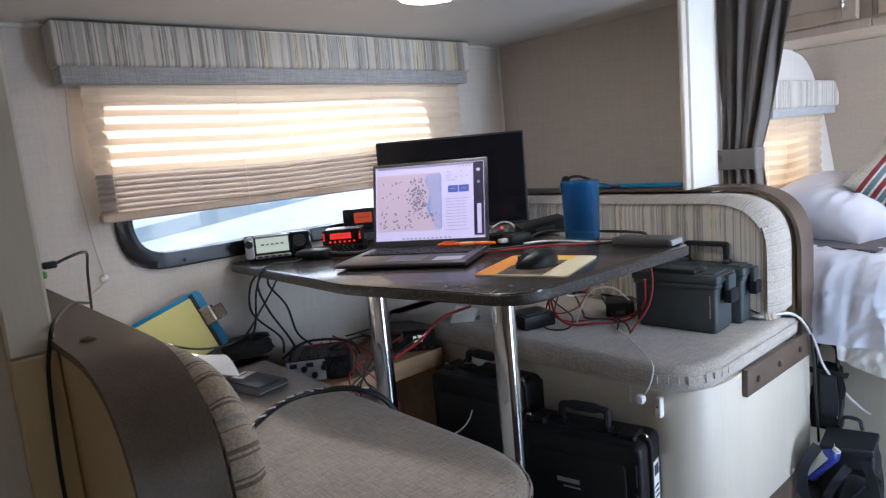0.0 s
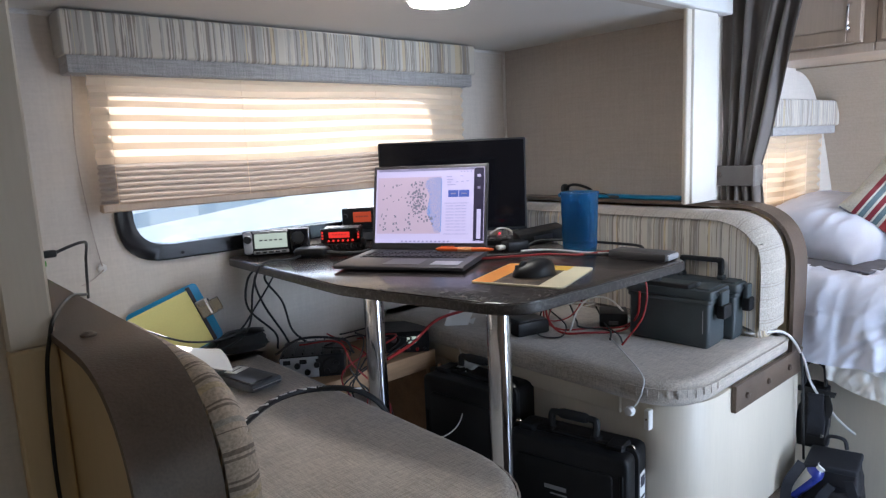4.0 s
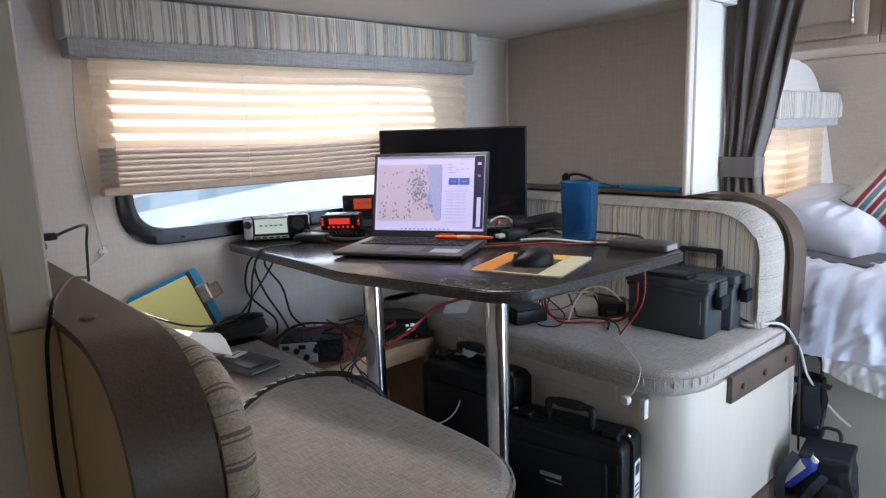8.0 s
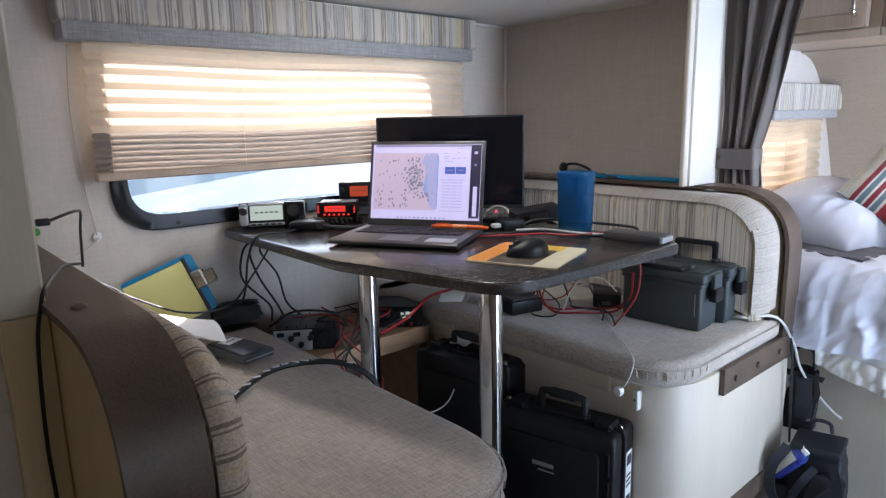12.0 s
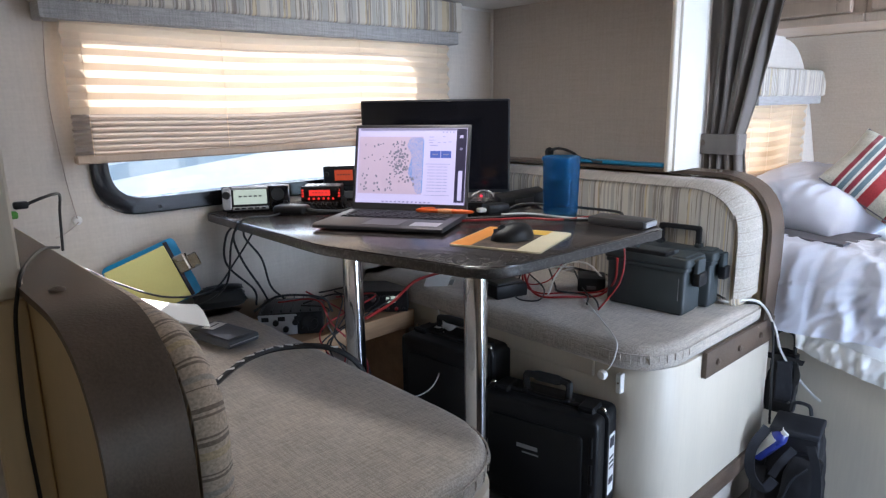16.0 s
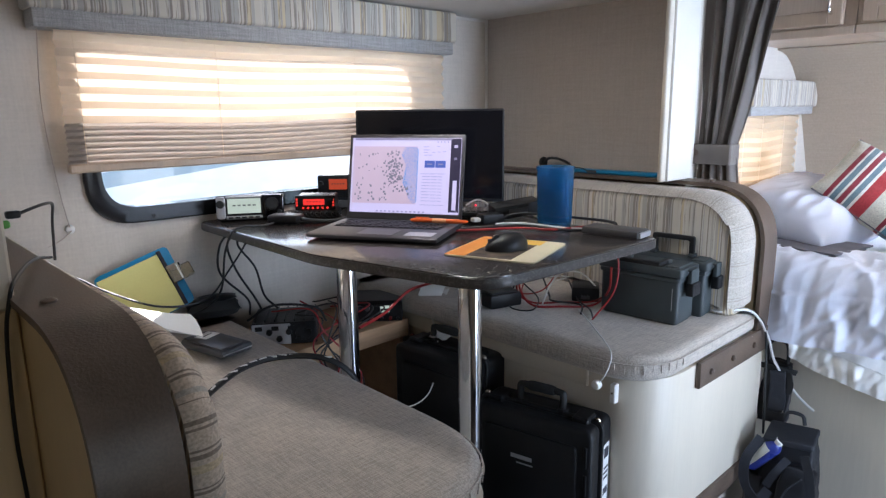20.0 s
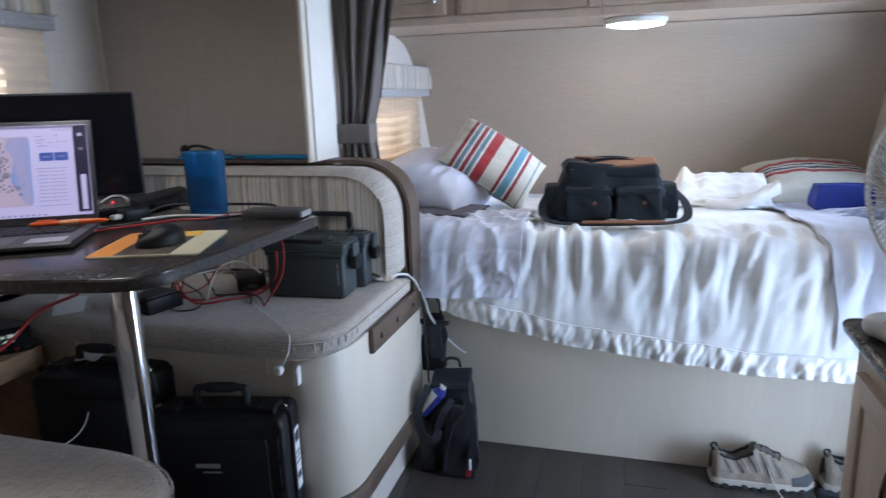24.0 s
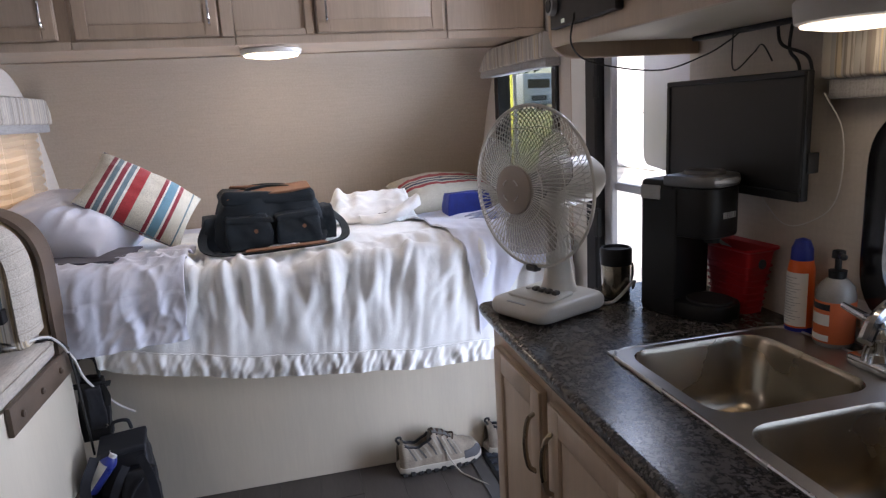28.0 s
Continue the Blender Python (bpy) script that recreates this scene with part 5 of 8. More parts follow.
def ammo_box(m, label, folded):
    a = thing("utility_box", label, "storage box", "utility boxes on the bench", m)
    part("body", prism(rounded([(-0.056, -0.125), (0.056, -0.125), (0.056, 0.125), (-0.056, 0.125)], 0.010, 3), 0.006, 0.138, 0.004), GREENG, a)
    part("foot_rim", prism(rounded([(-0.050, -0.118), (0.050, -0.118), (0.050, 0.118), (-0.050, 0.118)], 0.010, 3), 0.0, 0.006), GREENG, a)
    part("ledge", prism(rounded([(-0.061, -0.131), (0.061, -0.131), (0.061, 0.131), (-0.061, 0.131)], 0.012, 3), 0.132, 0.145, 0.003), GREENG, a)
    lidp = part("lid", prism(rounded([(-0.063, -0.135), (0.063, -0.135), (0.063, 0.135), (-0.063, 0.135)], 0.012, 3), 0.1455, 0.172, 0.005, 2), GREENG, a)
    part("lid_panel", bx(-0.050, 0.050, -0.122, -0.078, 0.1715, 0.1765, 0.003), GREENG, lidp)
    part("lid_panel", bx(-0.050, 0.050, 0.078, 0.122, 0.1715, 0.1765, 0.003), GREENG, lidp)
    for s in (-1, 1):
        part("hinge_lug", bx(-0.014, 0.014, s * 0.062 - 0.010, s * 0.062 + 0.010, 0.1715, 0.184, 0.003), GREENG, lidp)
    u_ = [(-0.068, 0.0), (-0.068, 0.060), (0.068, 0.060), (0.068, 0.0), (0.052, 0.0), (0.052, 0.045), (-0.052, 0.045), (-0.052, 0.0)]
    u_ = rounded(u_, [0, 0.010, 0.010, 0, 0, 0.005, 0.005, 0], 3)
    bow = prism(u_, -0.0075, 0.0075, 0.003, 2, axis="x")
    part("handle", moved(bow, pose(0.0, 0, 0.178, 0, -92, 0) if folded else pose(0, 0, 0.178)), BLACK, lidp, "black carry handle")
    part("latch", prism(rounded([(-0.026, 0.118), (0.026, 0.118), (0.026, 0.168), (-0.026, 0.168)], 0.004, 2), -0.150, -0.136, 0.003, axis="y"), GREENG, a, "grey-green latch plate")
    part("latch_grip", prism(rounded([(-0.028, 0.088), (0.028, 0.088), (0.028, 0.128), (-0.028, 0.128)], 0.006, 2), -0.157, -0.134, 0.004, axis="y"), BLACK, a, "black latch grip")
    part("latch_pin", lathe([(0.004, -0.034), (0.004, 0.034)], 10, axis="x", center=(0, -0.140, 0.160)), CHROME, a)
    part("hinge", bx(-0.03, 0.03, 0.131, 0.142, 0.13, 0.16, 0.004), BLACK, a)
    if folded:
        part("scratch", bx(-0.0566, -0.056, -0.108, -0.106, 0.045, 0.112), SILVER, a, "pale vertical scratch")
    return a


SEATZ = SF + 0.516
ammo_box(pose(1.955, 1.000, SEATZ, 0, 0, 3), "dark grey-green plastic utility box with its handle folded flat", True)
ammo_box(pose(2.082, 0.985, SEATZ, 0, 0, 4), "grey-green plastic utility box with its handle standing up", False)

cable("red power lead tangled on the bench", [(1.70, 1.30, 0.90), (1.76, 1.34, 0.80), (1.765, 1.289, 0.758), (1.82, 1.22, 0.757), (1.90, 1.155, 0.758), (1.885, 1.09, 0.82), (1.80, 1.03, 0.92)], 0.0036, REDW)
cable("second red power lead tangled on the bench", [(1.71, 1.31, 0.90), (1.77, 1.36, 0.79), (1.79, 1.31, 0.758), (1.86, 1.25, 0.757), (1.93, 1.17, 0.762), (1.90, 1.08, 0.83)], 0.0030, REDW)
cable("thin red lead over the wires on the bench", [(1.95, 1.42, 0.90), (1.98, 1.36, 0.84), (1.90, 1.35, 0.775), (1.82, 1.38, 0.770), (1.74, 1.30, 0.86)], 0.0024, REDW)
cable("black lead looped on the bench", [(1.72, 1.29, 0.92), (1.77, 1.39, 0.768), (1.70, 1.325, 0.756), (1.73, 1.265, 0.756), (1.84, 1.33, 0.760), (1.86, 1.42, 0.80), (1.76, 1.34, 0.88)], 0.0026, BLACKW)
cable("black lead tangled on the bench", [(1.86, 1.45, 0.92), (1.93, 1.40, 0.83), (1.90, 1.33, 0.760), (1.84, 1.27, 0.762), (1.88, 1.19, 0.757), (1.80, 1.13, 0.757)], 0.0032, BLACKW)
cable("pale lead arched on the bench", [(1.80, 1.28, 0.757), (1.88, 1.31, 0.80), (1.93, 1.30, 0.835), (1.97, 1.25, 0.835), (1.98, 1.19, 0.79), (1.97, 1.14, 0.757)], 0.0030, WHITEW)
cable("pale lead tangled on the bench", [(1.72, 1.28, 0.90), (1.84, 1.34, 0.83), (1.93, 1.34, 0.815), (2.01, 1.33, 0.80), (2.04, 1.40, 0.77)], 0.0024, WHITEW)
cable("grey lead lying on the bench", [(1.97, 1.30, 0.80), (1.91, 1.22, 0.762), (1.86, 1.14, 0.757), (1.79, 1.08, 0.757)], 0.0028, BLACKW)
cable("red lead hanging from the table to the bench", [(1.72, 1.0, TZ - 0.030), (1.76, 0.985, 0.96), (1.77, 1.0, 0.86), (1.74, 1.05, 0.77)], 0.0026, REDW)
cable("red lead from the shelf to the bench", [(1.30, 1.60, 0.72), (1.42, 1.62, 0.74), (1.54, 1.64, 0.785), (1.66, 1.62, 0.80)], 0.005, REDW)
bxk = thing("relay_box", "small black box among the wires on the bench", "electronics box", m=pose(1.975, 1.235, SEATZ, 0, 0, 35))
part("case", bx(-0.05, 0.05, -0.045, 0.045, 0, 0.048, 0.006, 2), BLACK, bxk)
part("socket", bx(-0.052, -0.05, -0.015, 0.015, 0.01, 0.022), GREYM, bxk)
bxk2 = thing("fuse_box", "black fuse box under the table on the bench", "electronics box", m=pose(1.72, 1.40, SEATZ, 0, 0, -15))
part("case", bx(-0.06, 0.06, -0.05, 0.05, 0, 0.045, 0.006, 2), BLACK, bxk2)
part("cover", bx(-0.05, 0.05, -0.04, 0.04, 0.045, 0.05, 0.002), GREYM, bxk2)
bc = cable("white antenna cord with a round end hanging off the bench", [(1.83, 1.16, SEATZ + 0.008), (1.72, 1.03, SEATZ + 0.006), (1.60, 0.90, SEATZ + 0.004), (1.571, 0.882, 0.725), (1.568, 0.895, 0.69), (1.568, 0.912, 0.668)], 0.0020, WHITEW)
part("round_end", lathe([(0.002, -0.012), (0.011, -0.009), (0.014, 0.0), (0.011, 0.009), (0.002, 0.012)], 18, axis="x", center=(1.566, 0.915, 0.662)), WHITE, bc)
hk = thing("cabinet_catch", "small cream catch on the bench front", "catch", m=pose(1.618, 0.895, SF + 0.365))
part("plate", bx(-0.006, 0.014, -0.008, 0.008, 0.0, 0.055, 0.002), WHITE, hk)
part("screw", lathe([(0.003, -0.008), (0.003, -0.006)], 8, axis="x", center=(0, 0, 0.03)), STEEL, hk)
cable("white cable draped over the bench end", [(2.18, 0.92, SEATZ + 0.01), (2.10, 0.84, SEATZ + 0.012), (2.19, 0.772, SEATZ + 0.006), (2.28, 0.748, 0.66), (2.335, 0.738, 0.56), (2.385, 0.692, 0.462), (2.405, 0.655, 0.415), (2.41, 0.628, 0.395)], 0.0042, WHITEW)
cable("black cable draped over the bench end", [(2.18, 0.90, SEATZ + 0.02), (2.16, 0.80, SEATZ + 0.012), (2.24, 0.757, SEATZ - 0.03), (2.285, 0.750, 0.62), (2.31, 0.750, 0.45), (2.33, 0.75, 0.30)], 0.004, BLACKW)


def hard_case(w, h, d, m, label):
    """Waterproof equipment case standing on its hinge side; its front looks along -y."""
    c = thing("equipment_case", label, "hard case", "equipment cases under the table", m)
    o = rounded([(-w / 2, 0.012), (w / 2, 0.012), (w / 2, h), (-w / 2, h)], 0.025, 4)
    lidp = part("lid_shell", prism(o, 0.0, d * 0.42, 0.012, 3, axis="y"), BLACK, c)
    part("bottom_shell", prism(o, d * 0.45, d, 0.012, 3, axis="y"), BLACK, c)
    part("seal_rim", prism(rounded([(-w / 2 - 0.008, 0.006), (w / 2 + 0.008, 0.006), (w / 2 + 0.008, h + 0.008), (-w / 2 - 0.008, h + 0.008)], 0.028, 4), d * 0.38, d * 0.48, 0.004, axis="y"), BLACK, c)
    part("raised_panel", prism(rounded([(-w / 2 + 0.04, 0.05), (w / 2 - 0.04, 0.05), (w / 2 - 0.04, h - 0.05), (-w / 2 + 0.04, h - 0.05)], 0.015, 3), -0.008, 0.004, 0.004, axis="y"), BLACK, lidp)
    for k in range(3):
        part("panel_rib", bx(-w / 2 + 0.012, -w / 2 + 0.022, -0.004, 0.004, 0.06 + k * 0.08, 0.12 + k * 0.08, 0.002), BLACK, lidp)
        part("panel_rib", bx(w / 2 - 0.022, w / 2 - 0.012, -0.004, 0.004, 0.06 + k * 0.08, 0.12 + k * 0.08, 0.002), BLACK, lidp)
    hd = part("handle", tube([(-0.062, d * 0.5, h - 0.002), (-0.066, d * 0.5, h + 0.045), (-0.05, d * 0.5, h + 0.056), (0.05, d * 0.5, h + 0.056), (0.066, d * 0.5, h + 0.045), (0.062, d * 0.5, h - 0.002)], 0.010, 8, 4), RUBBER, c)
    part("handle_grip", lathe([(0.012, -0.04), (0.014, -0.03), (0.014, 0.03), (0.012, 0.04)], 12, axis="x", center=(0, d * 0.5, h + 0.056)), RUBBER, hd)
    for s in (-1, 1):
        part("handle_lug", bx(s * 0.064 - 0.012, s * 0.064 + 0.012, d * 0.5 - 0.018, d * 0.5 + 0.018, h - 0.012, h + 0.012, 0.004), BLACK, c)
        lt = part("latch", bx(s * w * 0.36 - 0.024, s * w * 0.36 + 0.024, d * 0.25, d * 0.68, h - 0.005, h + 0.014, 0.005), BLACK, c)
        part("padlock_eye", lathe([(0.008, -0.004), (0.010, 0.0), (0.008, 0.004)], 14, axis="y", center=(s * (w / 2 - 0.012), d * 0.43, h + 0.006)), STEEL, lt, "steel padlock eye")
    return c


c1 = hard_case(0.36, 0.325, 0.145, pose(1.462, 1.055, SF, 0, 0, -78), "black hard equipment case standing upright under the table")
bar(c1, "white_mark", -0.02, 0.20, 0.065, 0.012, SILVER, -0.0085, "pale plain mark on the case")
bar(c1, "white_mark", -0.01, 0.182, 0.05, 0.004, SILVER, -0.0085)
part("side_label", bx(0.1802, 0.1812, 0.085, 0.125, 0.07, 0.25), PAPER, c1, "white side label with dark bars")
for k, (z, hgt) in enumerate(((0.225, 0.03), (0.18, 0.006), (0.165, 0.006), (0.15, 0.006), (0.11, 0.02))):
    part("label_bar", bx(0.1813, 0.1818, 0.09, 0.12, z - hgt / 2, z + hgt / 2), INK, c1)
hard_case(0.33, 0.40, 0.17, pose(1.455, 1.445, SF, 0, 0, -86), "large black hard equipment case by the far bench")
pz = thing("paper_sheet", "crumpled white paper on the equipment case", "paper", "loose papers", pose(1.55, 1.50, SF + 0.416, 0, 0, 20) @ Matrix.Diagonal((0.6, 0.6, 0.6, 1)))
part("sheet", sheet(lambda u, v: (0.09 * (u - 0.5), 0.11 * (v - 0.5), 0.012 + 0.014 * noise.noise((u * 3, v * 3, 2))), 10, 10, 0.0008), PAPER, pz)
part("sheet_fold", sheet(lambda u, v: (0.07 * (u - 0.3), 0.05 * (v - 0.5), 0.018 + 0.02 * u), 4, 4, 0.0008), PAPER, pz)
pz2 = thing("paper_sheet", "white paper slip catching the sun on the bench", "paper", "loose papers", pose(1.665, 1.66, SEATZ + 0.004, 10, -20, 30))
part("sheet", sheet(lambda u, v: (0.10 * (u - 0.5), 0.08 * (v - 0.5), 0.008 + 0.01 * math.sin(3 * u)), 8, 6, 0.0008), PAPER, pz2)
part("sheet_fold", sheet(lambda u, v: (0.04 * (u - 0.5), 0.05 * (v - 1.1), 0.012 - 0.03 * v), 4, 4, 0.0008), PAPER, pz2)

WOODB = mat("raw_plywood", (0.46, 0.29, 0.16), 0.7, var=0.15, scale=14, bump=0.2, bscale=120, stretch=(0.1, 1, 1))
wb = thing("wooden_shelf", "raw plywood shelf box between the benches", "shelf", m=pose(0, 0, 0))
part("top_board", bx(1.075, 1.585, 1.72, 2.015, 0.64, 0.66, 0.002), WOODB, wb)
part("front_board", bx(1.075, 1.585, 1.702, 1.72, 0.60, 0.662, 0.002), WOODB, wb)
for x in (1.085, 1.555):
    part("side_board", bx(x, x + 0.02, 1.72, 2.015, SF, 0.64, 0.002), WOODB, wb)
tr = thing("transceiver", "metal transceiver chassis with sockets on the plywood shelf", "radio", m=pose(1.155, 1.80, 0.66, 0, 0, -35))
part("chassis", bx(-0.10, 0.10, -0.03, 0.14, 0.004, 0.075, 0.004), BLACK, tr)
part("rear_plate", bx(-0.098, 0.020, -0.034, -0.03, 0.006, 0.073, 0.002), SILVER, tr, "dull metal rear plate")
for k in range(3):
    part("plate_label", bx(-0.088 + k * 0.05, -0.066 + k * 0.05, -0.0348, -0.034, 0.052, 0.066), BLACK, tr)
for k in range(7):
    part("heat_fin", bx(-0.09 + k * 0.03, -0.086 + k * 0.03, -0.02, 0.13, 0.075, 0.083, 0.001), BLACK, tr)
for k in range(6):
    part("socket", lathe([(0.009, -0.042), (0.010, -0.034)], 12, axis="y", center=(-0.075 + k * 0.03, 0, 0.025 + 0.022 * (k % 2))), BLACK, tr)
part("fan_grille", lathe([(0.024, -0.037), (0.026, -0.034)], 18, axis="y", center=(0.06, 0, 0.042)), BLACK, tr)
for s in (-1, 1):
    part("foot", lathe([(0.01, 0), (0.01, 0.005)], 10, center=(s * 0.08, 0.0, -0.001)), RUBBER, tr)
ps = thing("power_supply", "black power supply with a lit meter on the plywood shelf", "power supply", m=pose(1.49, 1.755, 0.66, 0, 0, -42))
part("case", bx(-0.085, 0.085, 0, 0.15, 0.0, 0.075, 0.004), BLACK, ps)
part("meter", bx(0.01, 0.042, -0.002, 0.001, 0.034, 0.058, 0.001), GREYLCD, ps, "pale lit meter")
bar(ps, "meter_mark", 0.026, 0.045, 0.03, 0.006, INK, -0.0022)
for k, x in enumerate((-0.06, -0.035)):
    part("knob", lathe([(0.009, -0.012), (0.010, 0.0)], 14, axis="y", center=(x, 0, 0.05)), GREYM, ps)
for k, x in enumerate((-0.02, 0.015, 0.045, 0.07)):
    part("terminal", lathe([(0.005, -0.014), (0.006, 0.0)], 10, axis="y", center=(x, 0, 0.014)), (REDW, BLACKW)[k % 2], ps)
for k in range(9):
    r = random.Random(k + 20)
    x0 = 1.14 + k * 0.035
    pts = [(x0, 1.78 + r.uniform(-0.03, 0.08), 0.72 + r.uniform(0, 0.05)), (x0 + 0.05, 1.69 + r.uniform(-0.02, 0.02), 0.74 + r.uniform(-0.03, 0.05)),
           (1.22 + r.uniform(-0.05, 0.12), 1.66 + r.uniform(-0.04, 0.02), 0.68 + r.uniform(-0.06, 0.04)), (1.25 + r.uniform(-0.05, 0.08), 1.62, 0.58 + r.uniform(-0.1, 0.05)),
           (1.28 + r.uniform(-0.08, 0.08), 1.60 + r.uniform(-0.06, 0.02), 0.46)]
    cable("red wire tangled in front of the shelf" if k % 3 == 0 else "black wire tangled in front of the shelf", pts, 0.0027, REDW if k % 3 == 0 else BLACKW)
cable("black wire loop on the transceiver", [(1.06, 1.86, 0.74), (1.12, 1.80, 0.79), (1.22, 1.72, 0.78), (1.27, 1.74, 0.72)], 0.004, BLACKW)
cable("thin grey wire from the case to the shelf", [(1.60, 1.60, 0.70), (1.52, 1.48, 0.62), (1.42, 1.42, 0.52), (1.33, 1.46, 0.49), (1.27, 1.54, 0.53), (1.25, 1.62, 0.62)], 0.0022, WHITEW)
cable("black wire from the table down to the shelf", [(1.34, 1.95, TZ - 0.030), (1.38, 1.93, 0.92), (1.45, 1.86, 0.85), (1.38, 1.80, 0.78)], 0.0045, BLACKW)

cable("long black wire from the table across the clipboard", [(1.146, 1.93, 1.030), (1.10, 1.93, 0.96), (1.032, 1.90, 0.902), (0.919, 1.82, 0.848), (0.782, 1.80, 0.860), (0.644, 1.76, 0.936), (0.576, 1.74, 0.987), (0.50, 1.72, 1.03)], 0.003, BLACKW)

# near bench: clipboard, papers, tablet, braided lead
cb = thing("clipboard", "blue clipboard with a yellow pad leaning on the wall", "clipboard", m=pose(0.785, 1.925, SEATZ + 0.028, -16, -19, -6) @ Matrix.Diagonal((0.9, 0.9, 0.86, 1)))
CBLUE = mat("clear_blue_plastic", (0.02, 0.25, 0.50), 0.3, var=0.06)
YELLOW = mat("yellow_paper", (0.72, 0.66, 0.25), 0.85, var=0.04)
part("board", prism(rounded([(-0.075, 0.0), (0.165, 0.0), (0.165, 0.215), (-0.075, 0.215)], 0.02, 4), 0.0, 0.006, 0.001, axis="y"), CBLUE, cb)
part("pad", bx(-0.072, 0.125, -0.014, -0.001, 0.004, 0.200, 0.002), YELLOW, cb, "yellow paper pad")
part("pad_binding", bx(0.125, 0.138, -0.015, -0.001, 0.004, 0.208, 0.002), INK, cb)
cl = part("clip", bx(0.128, 0.168, -0.022, -0.006, 0.085, 0.150, 0.004), STEEL, cb, "steel spring clip")
part("clip_roll", lathe([(0.009, 0.09), (0.009, 0.145)], 14, center=(0.164, -0.020, 0)), CHROME, cl)
part("clip_lever", bx(0.165, 0.20, -0.03, -0.026, 0.085, 0.135, 0.003), STEEL, cl)
wp = thing("paper_stack", "white folded papers leaning on the near bench cushion", "papers")


def fold(u, v, k):
    h = (0.014 + 0.042 * u) * math.sin(math.pi * (0.04 + 0.92 * v)) ** 0.75
    return (0.622 + 0.215 * u + 0.004 * k, 1.665 + 0.012 * k + 0.15 * v, 0.892 - 0.108 * u - 0.007 * k + h + 0.003 * math.sin(6 * u + k))


for k in range(3):
    part("leaf", sheet(lambda u, v, k=k: fold(u, v, k), 20, 14, 0.0012), PAPER, wp, shade=60)

tb2 = thing("tablet_case", "glossy grey padded tablet case on the near bench", "tablet case", m=pose(0.872, 1.668, SEATZ, 0, 0, 12) @ Matrix.Diagonal((0.85, 0.78, 0.8, 1)))
part("pad", bx(-0.062, 0.062, -0.115, 0.115, 0.0, 0.030, 0.013, 4), mat("slate_cloth", (0.085, 0.09, 0.10), 0.38, var=0.15, scale=14, bump=0.2), tb2)
part("flap", bx(-0.055, 0.030, -0.105, 0.10, 0.029, 0.036, 0.0034, 2), GREYM, tb2)
part("zip", tube([(-0.055, -0.116, 0.015), (0.055, -0.116, 0.015)], 0.002, 6, 3), SILVER, tb2)
slip = thing("paper_slip", "small white paper slip on the tablet case", "paper", m=pose(0.862, 1.705, SEATZ + 0.0295, 0, 0, 25))
part("slip", bx(-0.025, 0.03, -0.02, 0.02, 0.0, 0.0012), PAPER, slip)
part("printed_line", bx(-0.015, 0.02, -0.002, 0.002, 0.0013, 0.0016), INK, slip)
bl_ = cable("black and white braided lead across the near bench", [(0.55, 1.24, SEATZ + 0.008), (0.70, 1.36, SEATZ + 0.012), (0.84, 1.45, SEATZ + 0.016), (0.95, 1.455, SEATZ + 0.012), (1.03, 1.37, SEATZ + 0.008), (1.09, 1.33, SEATZ - 0.06), (1.12, 1.36, SEATZ - 0.2)], 0.0075, BLACKW)
for k, p in enumerate(smooth_line([(0.62, 1.30, SEATZ + 0.017), (0.70, 1.36, SEATZ + 0.019), (0.84, 1.45, SEATZ + 0.023), (0.95, 1.455, SEATZ + 0.019), (1.03, 1.37, SEATZ + 0.015)], 8)):
    if k % 2 == 0:
        part("braid_fleck", bx(-0.011, 0.011, -0.0022, 0.0022, -0.003, 0.001, 0.0008), WHITEW, bl_, m=pose(p.x, p.y - 0.002, p.z, 0, 0, 40 if k < 12 else 5 if k < 22 else -40))
bp_ = thing("cable_pouch", "black cloth pouch against the wall on the near bench", "pouch", m=pose(0.985, 1.93, SEATZ, 0, 0, -20))
part("pouch", moved(pillow_form(0.16, 0.10, 0.07, 12, 8, 0.5, 0.01, 3.0), pose(0, 0, 0.036)), RUBBER, bp_)
part("flap", moved(pillow_form(0.12, 0.05, 0.02, 10, 6, 0.5, 0.005, 5.0), pose(0.01, -0.02, 0.072)), BLACK, bp_)

wl = thing("wall_charger", "black plug and lead at a green tag by the near bench", "charger", m=pose(0.445, 1.66, 1.155))
part("plug", bx(-0.012, 0.016, -0.009, 0.009, 0.006, 0.022, 0.004, 2), BLACK, wl)
part("green_tag", bx(-0.022, -0.008, -0.02, 0.0, -0.012, 0.004, 0.003), mat("green_plastic", (0.08, 0.30, 0.04), 0.4), wl)
part("lead", tube([(0.014, 0.0, 0.015), (0.045, 0.01, 0.024), (0.08, 0.05, 0.026), (0.11, 0.14, 0.01), (0.118, 0.20, -0.04), (0.118, 0.225, -0.14)], 0.0035, 8, 8), BLACKW, wl)
bcd = thing("blind_cord", "thin blind cord with a clear cleat on the wall", "cord")
part("cord", tube([(0.612, 1.975, 1.60), (0.607, 2.005, 1.40), (0.62, 2.008, 1.20), (0.635, 2.005, 1.075)], 0.0016, 5, 6), BLINDLOW, bcd)
part("cleat", lathe([(0.004, -0.014), (0.011, -0.010), (0.013, -0.003), (0.010, 0.0)], 16, axis="y", center=(0.637, 2.019, 1.068)), WHITE, bcd, "clear plastic cleat")
part("cord_tail", tube([(0.637, 2.002, 1.065), (0.61, 1.998, 1.045), (0.575, 1.995, 1.03)], 0.0016, 5, 5), BLINDLOW, bcd)

